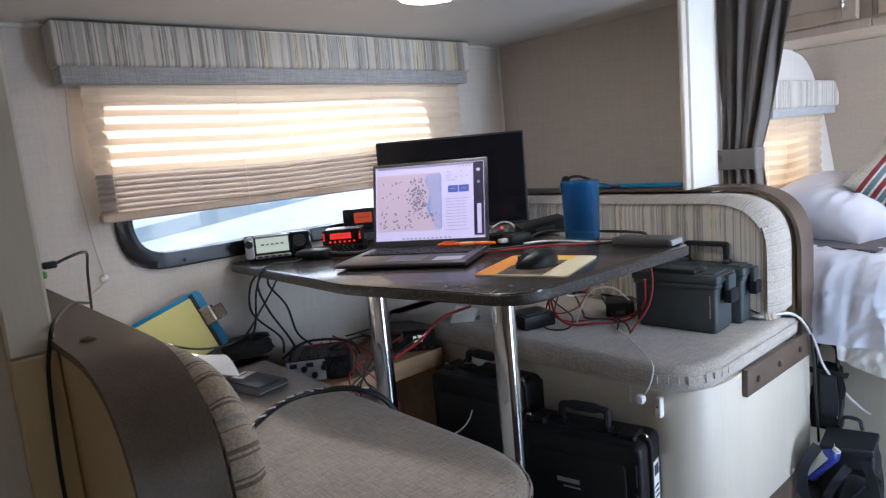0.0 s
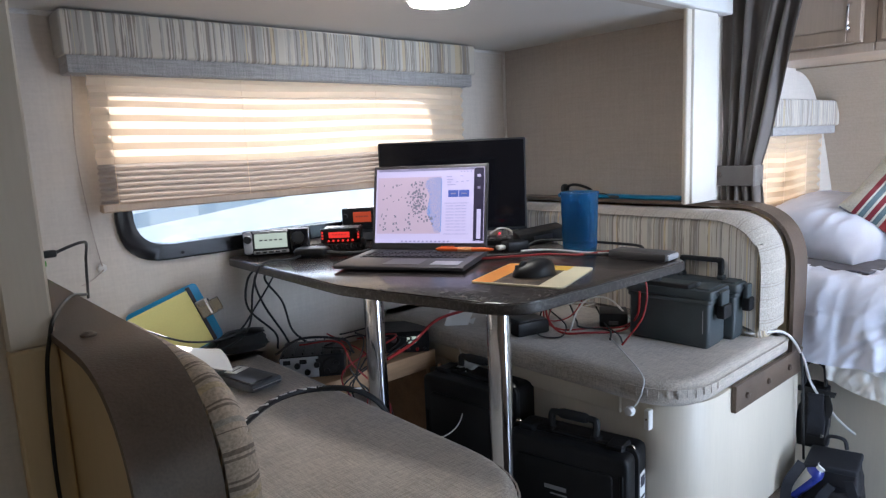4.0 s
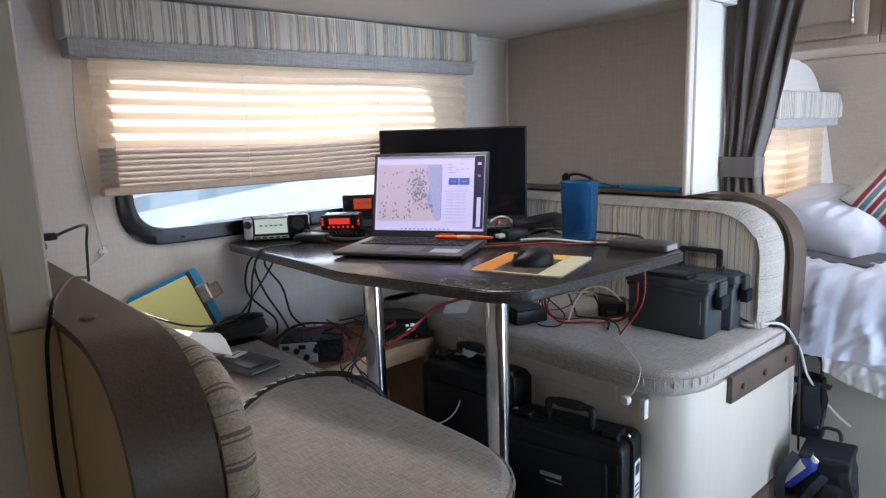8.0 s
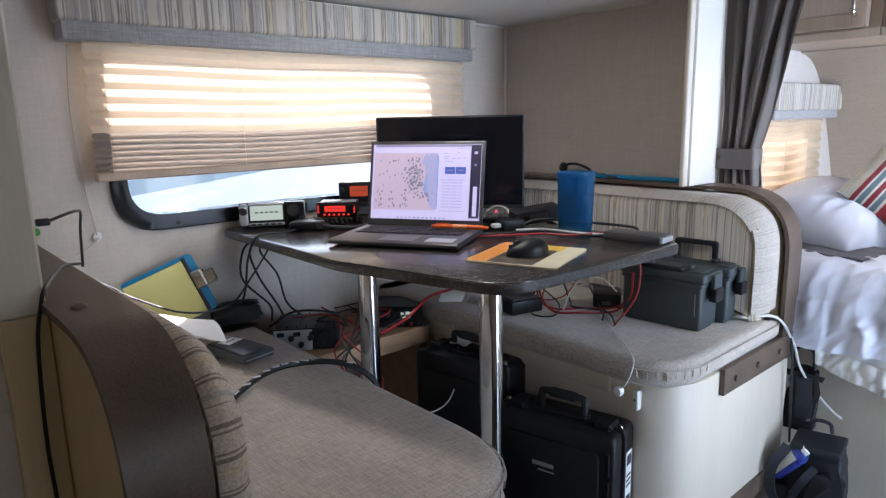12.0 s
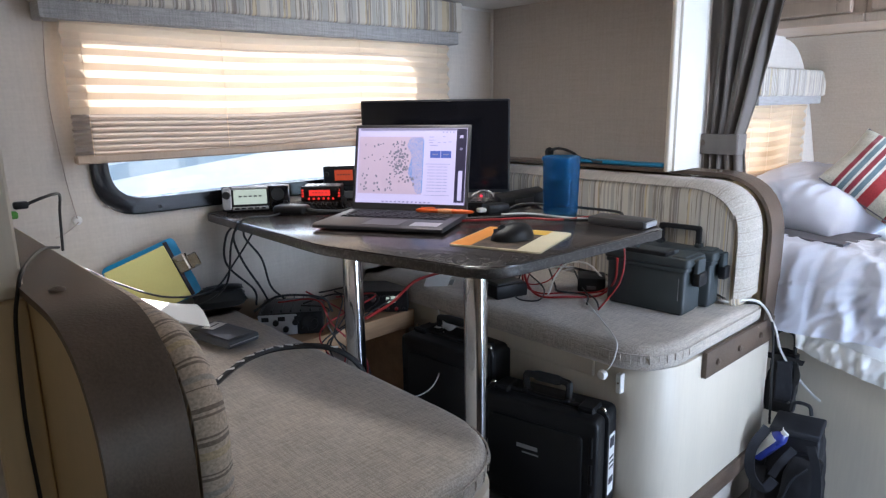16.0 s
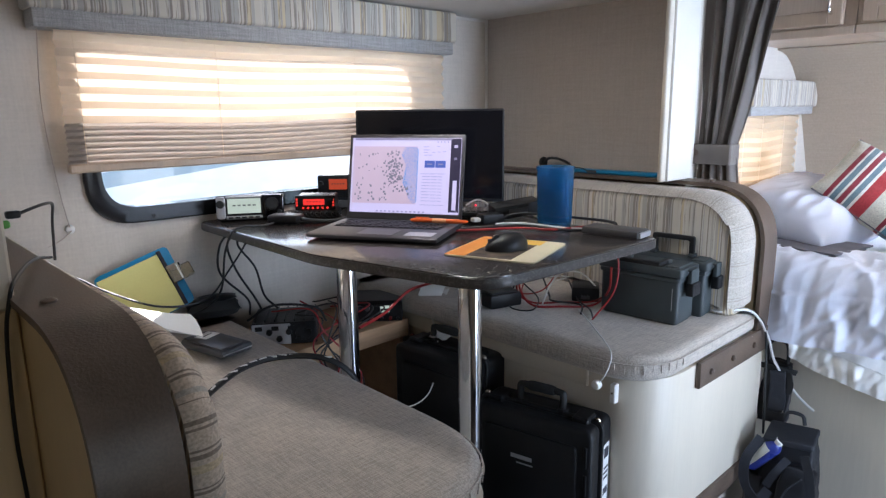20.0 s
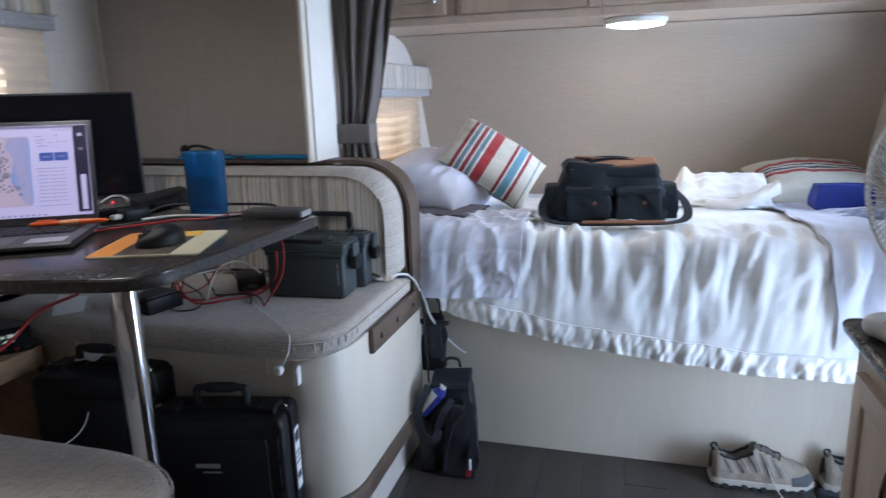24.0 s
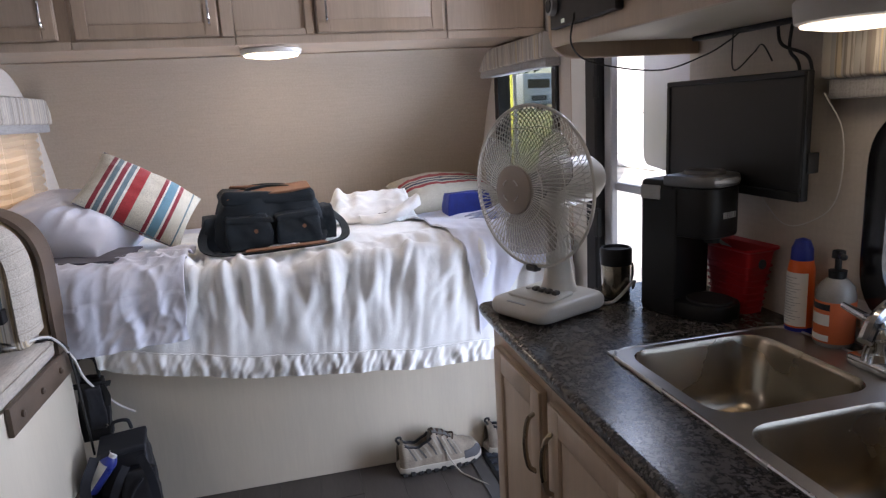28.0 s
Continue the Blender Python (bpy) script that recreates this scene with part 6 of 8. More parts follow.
# ledge on top of the far bench back
lg = thing("blue_ruler_case", "long flat blue case on top of the bench back", "case", m=pose(2.285, 1.42, SF + 0.905, 0, 0, -88))
part("case", bx(-0.26, 0.26, -0.022, 0.022, 0, 0.014, 0.004), CBLUE, lg)
part("clasp", bx(-0.02, 0.02, -0.024, -0.021, 0.002, 0.012, 0.001), GREYM, lg)
hs_ = thing("headset", "black headset on top of the bench back", "headset", m=pose(2.28, 1.60, SF + 0.918) @ Matrix.Diagonal((0.7, 0.7, 0.7, 1)))
part("band", tube([(0, 0.09, 0.004), (0, 0.06, 0.042), (0, 0.0, 0.05), (0, -0.08, 0.03), (0.0, -0.11, 0.004)], 0.008, 8, 6), BLACK, hs_)
part("ear_cup", lathe([(0.026, -0.01), (0.03, 0.0), (0.026, 0.012)], 18, axis="y", center=(0, 0.085, 0.026)), RUBBER, hs_)
part("lead", tube([(0, -0.11, 0.006), (-0.02, -0.2, 0.004), (-0.06, -0.26, -0.01)], 0.003, 6, 5), BLACKW, hs_)

# ---- things on and by the bed ----
def rows_of(cols):
    """Stripe stops from (width, colour) pairs."""
    tot, out, s = sum(w for w, _ in cols), [], 0.0
    for w, c in cols:
        out.append((s / tot, c))
        s += w
    return out


CRM, RED_, BLU, NVY = (0.56, 0.54, 0.45), (0.34, 0.025, 0.03), (0.12, 0.27, 0.36), (0.05, 0.05, 0.10)
TEAL, CRIM, OFFW = (0.13, 0.20, 0.23), (0.23, 0.018, 0.030), (0.66, 0.64, 0.58)
PIL = stripes("striped_pillow_cloth", 0, 0.41, rows_of([(3.2, CRM), (1.1, CRIM), (0.5, OFFW), (1.2, TEAL), (0.5, OFFW), (1.2, CRIM), (0.5, OFFW), (1.2, TEAL), (0.6, OFFW), (3.0, RED_), (4.2, CRM), (1.0, CRIM), (0.5, OFFW), (2.3, BLU), (0.5, OFFW), (1.0, CRIM), (2.8, CRM), (0.5, TEAL), (2.2, CRM)]), bump=0.15, weave=900)
PIL2 = stripes("striped_pillow_cloth_second", 0, 0.38, rows_of([(9, CRM), (1.6, RED_), (0.8, CRM), (0.9, NVY), (0.9, CRM), (0.8, NVY), (0.9, CRM), (2.4, RED_), (9, CRM)]), bump=0.15, weave=900)

wpil = thing("pillow", "white pillow in a plain cotton case on the bed", "pillow", m=pose(2.93, 0.865, 0.968, 12, -6, -18))
part("stuffed_case", pillow_form(0.47, 0.45, 0.27, 54, 48, 0.46, 0.018, 1.0), SHEET, wpil, shade=80)
part("open_hem", tube([(-0.205, -0.19, 0.0), (-0.212, 0.0, 0.008), (-0.205, 0.19, 0.0)], 0.005, 6, 6), SHEET, wpil)
spil = thing("striped_cushion", "red, blue and cream striped cushion leaning on the pillow", "cushion", m=pose(2.935, 0.618, 1.056, 40.9, 33.2, -82.1) @ Matrix.Translation((-0.205, 0, 0)))
part("stuffed_case", moved(pillow_form(0.41, 0.31, 0.15, 34, 30, 0.55, 0.012, 4.0), Matrix.Translation((0.205, 0, 0))), PIL, spil, shade=80)
for s in (-1, 1):
    part("edge_piping", tube([(0.005, s * 0.152, 0), (0.205, s * 0.145, 0), (0.405, s * 0.152, 0)], 0.0035, 6, 6), GREYSHEET, spil)
rpil = thing("striped_cushion", "cream cushion with red and navy stripes lying on the bed", "cushion", m=pose(3.36, -0.72, 0.925, 0, -14, 8) @ Matrix.Translation((-0.19, 0, 0)))
part("stuffed_case", moved(pillow_form(0.38, 0.50, 0.17, 30, 26, 0.42, 0.010, 6.0), Matrix.Translation((0.19, 0, 0))), PIL2, rpil, shade=80)
part("edge_piping", tube([(0.01, -0.24, 0), (0.018, 0.0, 0), (0.01, 0.24, 0)], 0.004, 6, 6), GREYSHEET, rpil)

gs = thing("folded_sheets", "dark grey folded sheets under the white pillow", "bed linen", m=pose(2.63, 0.815, 0.862, 0, 0, -10))
for k in range(4):
    part("fold", sheet(lambda u, v, k=k: (0.26 * (u - 0.5) + 0.02 * k, 0.29 * (v - 0.5) - 0.012 * k, 0.004 + 0.011 * k + 0.005 * noise.noise((u * 4, v * 4, k))), 14, 14, 0.007), GREYSHEET, gs, shade=80)

NAVY = mat("navy_canvas", (0.0065, 0.014, 0.021), 0.75, var=0.35, scale=18, bump=0.5, bscale=420)
TAN = mat("tan_leather", (0.20, 0.085, 0.04), 0.6, var=0.18, scale=20, bump=0.2)
mb = thing("messenger_bag", "navy canvas messenger bag with tan leather trim on the bed", "bag", m=pose(2.76, 0.130, 0.868, 0, 0, -80) @ Matrix.Diagonal((0.94, 1, 1, 1)))


def soft_box(w, d, h, seed, taper=0.9, wob=0.012, cuts=14):
    """A stuffed cloth box: bulged, tapered to the top and crumpled."""
    bm = bx(-w / 2, w / 2, -d / 2, d / 2, 0, h, 0.0)
    bmesh.ops.subdivide_edges(bm, edges=bm.edges[:], cuts=cuts, use_grid_fill=True)
    for v in bm.verts:
        f = v.co.z / h
        k = 1 - (1 - taper) * f
        v.co.x *= k
        v.co.y *= k
        n = noise.noise_vector((v.co.x * 9 + seed, v.co.y * 9, v.co.z * 9))
        bulge = math.sin(math.pi * f) * 0.06
        v.co.x *= 1 + bulge
        v.co.y *= 1 + bulge
        q = Vector((v.co.x * 24 + seed * 3, v.co.y * 24, v.co.z * 30))
        crease = (0.3 - abs(noise.noise(q))) + 0.6 * (0.3 - abs(noise.noise(q * 2.1)))
        v.co += n * wob * min(1, f * 4) + Vector((v.co.x / w, v.co.y / d, 0.15)).normalized() * crease * wob * 0.55 * min(1, f * 5)
    bmesh.ops.smooth_vert(bm, verts=bm.verts[:], factor=0.5, use_axis_x=True, use_axis_y=True, use_axis_z=True)
    return bm


part("body", soft_box(0.42, 0.20, 0.185, 1.0, 0.84, 0.030), NAVY, mb, shade=80)
part("top_flap", moved(soft_box(0.36, 0.18, 0.045, 2.0, 0.93, 0.012), pose(0.0, 0.0, 0.165, 0, 2)), NAVY, mb, shade=80)
part("leather_trim", moved(bx(-0.168, 0.168, -0.036, 0.036, 0.0, 0.012, 0.005, 3), pose(0.0, -0.052, 0.204, 16, -3)), TAN, mb, "tan leather top trim", shade=80)
part("leather_trim", moved(bx(-0.150, 0.150, -0.026, 0.026, 0.0, 0.011, 0.005, 3), pose(0.01, 0.028, 0.214, -8, 3)), TAN, mb, shade=80)


def webbing(pts, w, up=(0, 0, 1)):
    """Flat strap along a line."""
    line = smooth_line([Vector(p) for p in pts], 8)
    bm, rows = bmesh.new(), []
    for i, p in enumerate(line):
        q = Vector(line[min(i + 1, len(line) - 1)]) - Vector(line[max(i - 1, 0)])
        side = q.cross(Vector(up)).normalized() * w / 2
        rows.append([bm.verts.new(Vector(p) - side), bm.verts.new(Vector(p) + side)])
    for a, b in zip(rows, rows[1:]):
        bm.faces.new((a[0], b[0], b[1], a[1]))
    bm.normal_update()
    bmesh.ops.solidify(bm, geom=bm.faces[:], thickness=0.004)
    return bm


for s in (-1, 1):
    pk = part("front_pocket", moved(soft_box(0.165, 0.05, 0.115, 4.0 + s, 0.93, 0.022), pose(s * 0.095, -0.105, 0.010, 0, s * 2)), NAVY, mb, shade=80)
    part("pocket_flap", moved(soft_box(0.17, 0.052, 0.022, 6.0 + s, 0.95, 0.008), pose(s * 0.095, -0.108, 0.108, 6, -s * 3)), NAVY, pk, shade=80)
    part("pocket_stud", lathe([(0.008, -0.003), (0.007, 0.003), (0.002, 0.004)], 12, axis="y", center=(s * 0.095 + 0.02, -0.140, 0.075)), TAN, pk)
    part("end_pocket", moved(soft_box(0.07, 0.15, 0.125, 8.0 + s, 0.8, 0.016), pose(s * 0.225, 0, 0.003)), NAVY, mb, shade=80)
    part("top_handle", webbing([(-0.09, s * 0.05, 0.205), (-0.07, s * 0.045, 0.216), (0.0, s * 0.03, 0.221), (0.08, s * 0.045, 0.213), (0.10, s * 0.05, 0.200)], 0.022, (0, 1, 0.4)), NAVY, mb)
part("shoulder_strap", webbing([(-0.235, -0.02, 0.12), (-0.275, -0.09, 0.05), (-0.25, -0.16, 0.012), (-0.12, -0.215, 0.008), (0.05, -0.225, 0.010), (0.20, -0.205, 0.010), (0.275, -0.15, 0.020), (0.29, -0.06, 0.06), (0.25, 0.02, 0.11)], 0.034), NAVY, mb, "navy webbing strap")
part("strap_pad", webbing([(-0.13, -0.213, 0.017), (0.0, -0.228, 0.019), (0.13, -0.218, 0.017), (0.18, -0.208, 0.016)], 0.042), TAN, mb, "tan leather strap pad")

def heap(w, d, h, seed):
    return lambda u, v: (w * (u - 0.5), d * (v - 0.5), 0.004 + h * max(0.0, math.sin(math.pi * u) * math.sin(math.pi * v)) ** 0.5 * (0.7 + 0.5 * noise.noise((u * 4, v * 4, seed))))


cl1 = thing("folded_clothes", "white garment heaped on the bed", "clothes")


def garment(u, v):
    y = -0.085 - 0.435 * u
    rise = max(0.0, min(1.0, (v - 0.25) / 0.7))
    z = 0.876 + 0.105 * rise ** 0.8 * (0.25 + 0.75 * min(1.0, u / 0.4)) + 0.062 * math.exp(-((u - 0.20) / 0.07) ** 2) * rise
    z += 0.022 * (0.35 - abs(noise.noise((u * 7, v * 5, 3)))) + 0.010 * noise.noise((u * 3, v * 9, 5))
    edge = min(1.0, min(u, 1 - u) / 0.05)
    return (2.985 + 0.235 * v + 0.03 * noise.noise((u * 4, v, 8)), y, 0.868 + (z - 0.868) * edge)


def sleeve(u, v):
    a = math.pi * v
    y, x = -0.25 - 0.265 * u, 3.015 - 0.05 * math.sin(math.pi * u)
    lift = 0.062 * max(0.0, u - 0.35) ** 1.2 / 0.6
    return (x + 0.052 * math.cos(a), y, 0.874 + lift + (0.024 + 0.018 * u) * math.sin(a) ** 0.7 + 0.007 * noise.noise((u * 8, v * 4, 2)))


part("cloth", sheet(garment, 48, 30, 0.005), BLANKET, cl1, shade=80)
part("sleeve", sheet(sleeve, 30, 14, 0.005), BLANKET, cl1, shade=80)
for k in range(4):
    part("printed_mark", bx(-0.004, 0.004, -0.010, 0.010, 0, 0.0012), INK, cl1, m=Matrix.Translation(Vector(garment(0.50 + 0.055 * k, 0.30)) + Vector((0, 0, 0.007))))

BRB = mat("bright_blue_nylon", (0.012, 0.03, 0.25), 0.55, var=0.15, scale=20, bump=0.2)
bpz = thing("zip_pouch", "bright blue zip pouch with a red tab on the bed", "pouch", m=pose(3.02, -0.745, 0.868, 0, 0, 95))
part("body", soft_box(0.21, 0.09, 0.10, 5.0, 0.9, 0.005), BRB, bpz, shade=80)
part("red_tab", bx(0.085, 0.10, -0.055, -0.046, 0.012, 0.05, 0.002), REDW, bpz)
part("zip", tube([(-0.09, 0.0, 0.099), (0.09, 0.0, 0.099)], 0.003, 6, 3), BLACK, bpz)
bcl = thing("blue_bandana", "crumpled patterned blue cloth on the bed", "cloth", m=pose(2.86, -0.79, 0.866))
part("cloth", sheet(heap(0.14, 0.22, 0.03, 5.0), 16, 18, 0.003), mat("blue_print", (0.10, 0.14, 0.32), 0.9, var=0.5, scale=45, color2=(0.55, 0.56, 0.62)), bcl, shade=80)
part("corner", sheet(lambda u, v: (-0.06 - 0.05 * u, 0.05 * (v - 0.5), 0.008 + 0.006 * math.sin(5 * u)), 6, 6, 0.003), mat("blue_print_edge", (0.12, 0.15, 0.30), 0.9, var=0.3, scale=45), bcl, shade=80)

th = thing("white_throw", "white throw folded over the blanket's end", "throw")


def throw_point(u, v):
    # lies along the bed's end; its edge runs to a corner that hangs over the front
    edge = -0.50 - 0.085 * v + 0.015 * noise.noise((v * 4, 1, 3))
    y = edge + (-0.955 - edge) * u
    s = 0.16 + v * (0.76 + 0.24 * max(0.0, 1 - u * 2.0))
    return over_bed(y, s, 0.016 + 0.012 * max(-0.5, 0.3 - abs(noise.noise((y * 12 + s * 4, s * 6, 9)))))


part("cloth", sheet(throw_point, 60, 80, 0.006), SHEET, th, shade=80)
part("hem", tube([throw_point(0.0, k / 12) + Vector((0, 0, 0.002)) for k in range(12)], 0.003, 6, 2), SHEET, th)

cu = thing("tied_curtain", "taupe curtain gathered in a tie-back beside the post", "curtain", m=pose(2.44, 0, 0))


def curtain_point(u, v):
    z = 1.985 - v * (1.985 - 0.86)
    # wide at the top, narrow at the tie, a little wider below
    top0, top1, t0, t1, b0, b1 = 1.098, 0.79, 1.094, 0.968, 1.094, 0.925
    tie = 1.225
    if z > tie:
        f = ((z - tie) / (1.985 - tie))
        g = f ** 0.95
        a, b = t0 + (top0 - t0) * g, t1 + (top1 - t1) * g
    else:
        f = ((tie - z) / (tie - 0.86)) ** 0.6
        a, b = t0 + (b0 - t0) * f, t1 + (b1 - t1) * f
    w = abs(z - tie)
    amp = 0.012 + 0.022 * min(1, w / 0.3)
    ph = 2 * math.pi * (4.6 * u + 0.75 * noise.noise((u * 3.1, z * 1.3, 2)) + 0.12 * math.sin(2.5 * z))
    amp *= 0.75 + 0.9 * noise.noise((u * 4.0, z * 0.9, 7))
    return Vector((amp * math.sin(ph) + 0.010 * noise.noise((u * 11, z * 3.5, 1)), a + (b - a) * u, z))


part("drape", sheet(curtain_point, 110, 40, 0.003), CURTAIN, cu, shade=80)
part("tie_back", merge(bx(-0.045, -0.038, 0.962, 1.097, 1.183, 1.252, 0.003), bx(-0.038, 0.03, 0.962, 0.967, 1.183, 1.252, 0.002)), CURTAIN, cu, "taupe tie-back strap")
part("tie_button", lathe([(0.012, -0.006), (0.010, -0.010), (0.004, -0.011)], 14, axis="x", center=(-0.040, 1.085, 1.222)), LEATHER, cu)

bs = thing("bedside_shelf", "narrow white shelf unit between the bench and the bed", "shelf")
part("upper_board", bx(2.405, 2.462, 0.72, 0.86, 0.815, 0.830, 0.002), WHITE, bs)
part("lower_board", bx(2.405, 2.462, 0.72, 0.86, 0.620, 0.635, 0.002), WHITE, bs)
part("back_board", bx(2.45, 2.464, 0.86, 1.05, 0.40, 0.84, 0.002), WHITE, bs)
part("side_board", bx(2.405, 2.462, 0.86, 0.872, 0.40, 0.84, 0.002), WHITE, bs)
rl = thing("cable_roll", "black coiled cable on the bedside shelf", "cable", m=pose(2.43, 0.76, 0.66))
for k in range(3):
    part("coil", tube([(0.0, 0.028 * math.cos(a), 0.045 + 0.04 * math.sin(a) + 0.006 * k) for a in [q * math.pi / 6 for q in range(13)]], 0.005, 6, 2), BLACKW, rl)
part("tie", bx(-0.008, 0.008, -0.008, 0.008, 0.078, 0.094, 0.002), GREYM, rl)

# bags leaning on the bench end
BAGC = mat("black_nylon", (0.014, 0.014, 0.018), 0.55, var=0.3, scale=22, bump=0.3, bscale=420)
STRAPG = mat("slate_webbing", (0.021, 0.023, 0.031), 0.6, var=0.2, scale=30, bump=0.5, bscale=500)
bk = thing("black_backpack", "black nylon backpack with a stiff grey flap against the bench end", "backpack", m=pose(2.305, 0.655, 0.0, 0, 0, -82))
part("body", soft_box(0.175, 0.13, 0.335, 11.0, 0.80, 0.028), BAGC, bk, shade=80)
part("front_pocket", moved(soft_box(0.12, 0.06, 0.27, 12.0, 0.70, 0.022), pose(0.030, -0.080, 0.0, 0, 4)), BAGC, bk, shade=80)
part("side_pocket", moved(soft_box(0.06, 0.10, 0.19, 13.0, 0.80, 0.022), pose(-0.085, -0.030, 0.0)), BAGC, bk, "slack mesh side pocket", shade=80)
part("top_flap", moved(bx(-0.070, 0.072, -0.075, 0.045, 0.0, 0.022, 0.006, 3), pose(0.004, -0.010, 0.340, 5, -3)), STRAPG, bk, "stiff grey top flap", shade=60)
part("pocket_zip", tube([(0.055, -0.112, 0.255), (0.015, -0.122, 0.20), (-0.01, -0.122, 0.10), (-0.02, -0.115, 0.02)], 0.0035, 6, 6), STRAPG, bk)
part("strap", webbing([(-0.070, -0.085, 0.345), (-0.105, -0.115, 0.27), (-0.100, -0.125, 0.19), (-0.060, -0.125, 0.15), (-0.030, -0.120, 0.19)], 0.030, (0, 1, 0.3)), STRAPG, bk, "looped grey webbing strap")
part("strap", webbing([(-0.040, -0.118, 0.20), (-0.015, -0.128, 0.26), (0.015, -0.118, 0.31)], 0.024, (0, 1, 0.2)), STRAPG, bk)
part("strap", webbing([(0.055, -0.095, 0.325), (0.078, -0.105, 0.25), (0.085, -0.110, 0.15), (0.070, -0.110, 0.04)], 0.026, (0, 1, 0.2)), STRAPG, bk)
part("haul_loop", tube([(-0.03, 0.03, 0.37), (-0.02, 0.03, 0.40), (0.02, 0.03, 0.40), (0.03, 0.03, 0.37)], 0.006, 7, 5), BAGC, bk)
part("tag", bx(0.070, 0.078, -0.128, -0.122, 0.045, 0.085, 0.001), PAPER, bk, "small white tag")
part("buckle", bx(0.060, 0.076, -0.128, -0.120, 0.015, 0.045, 0.002), REDW, bk, "red buckle")
tbk = thing("water_bottle", "blue and white bottle in the backpack's side pocket", "bottle", m=pose(2.232, 0.752, 0.228, 36, 12, -20) @ Matrix.Diagonal((1.3, 1.3, 1.0, 1)))
part("packet", lathe([(0.016, 0.0), (0.021, 0.006), (0.021, 0.115), (0.016, 0.130), (0.010, 0.138)], 20), mat("blue_foil", (0.012, 0.018, 0.20), 0.3, var=0.3, scale=14, color2=(0.05, 0.07, 0.30)), tbk)
part("white_side", sheet(lambda u, v: (0.0216 * math.cos(2.2 + 1.5 * u), 0.0216 * math.sin(2.2 + 1.5 * u), 0.006 + 0.108 * v), 10, 2, 0.0005), PAPER, tbk, "white label side")
part("cap", lathe([(0.011, 0.136), (0.011, 0.150), (0.004, 0.152)], 14), PAPER, tbk)
bk2 = thing("shoulder_bag", "dark slate bag hanging between the bench and the bed", "bag", m=pose(2.385, 0.742, 0.335, 0, 0, -85))
part("body", soft_box(0.085, 0.06, 0.205, 15.0, 0.92, 0.016), BAGC, bk2, shade=80)
part("slate_panel", moved(soft_box(0.048, 0.03, 0.15, 16.0, 0.9, 0.012), pose(0.012, -0.026, 0.045)), STRAPG, bk2, "slate front panel", shade=80)
part("top_band", webbing([(-0.045, -0.030, 0.196), (0.0, -0.038, 0.198), (0.045, -0.030, 0.192), (0.062, -0.02, 0.188)], 0.020, (0, 1, 0.2)), RUBBER, bk2)
part("strap_end", webbing([(0.040, -0.036, 0.19), (0.052, -0.040, 0.15), (0.046, -0.040, 0.12)], 0.016, (0, 1, 0.2)), RUBBER, bk2)
part("strap", tube([(-0.03, 0, 0.19), (-0.03, 0.01, 0.27), (0.02, 0.01, 0.27), (0.03, 0, 0.19)], 0.006, 8, 5), BAGC, bk2)
part("ring", lathe([(0.005, -0.003), (0.006, 0.0), (0.005, 0.003)], 12, axis="y", center=(0.034, -0.046, 0.055)), CHROME, bk2, "chrome ring")


# shoes
SUEDE = mat("beige_suede", (0.30, 0.25, 0.195), 0.85, var=0.2, scale=30, bump=0.3)
MESH = mat("grey_shoe_mesh", (0.115, 0.11, 0.105), 0.85, var=0.2, scale=50, bump=0.4)
SOLE = mat("pale_rubber", (0.42, 0.375, 0.315), 0.7, var=0.12)
TOEC = mat("blue_grey_rubber", (0.060, 0.060, 0.066), 0.6, var=0.1)
LACE = mat("grey_lace", (0.40, 0.37, 0.31), 0.9)


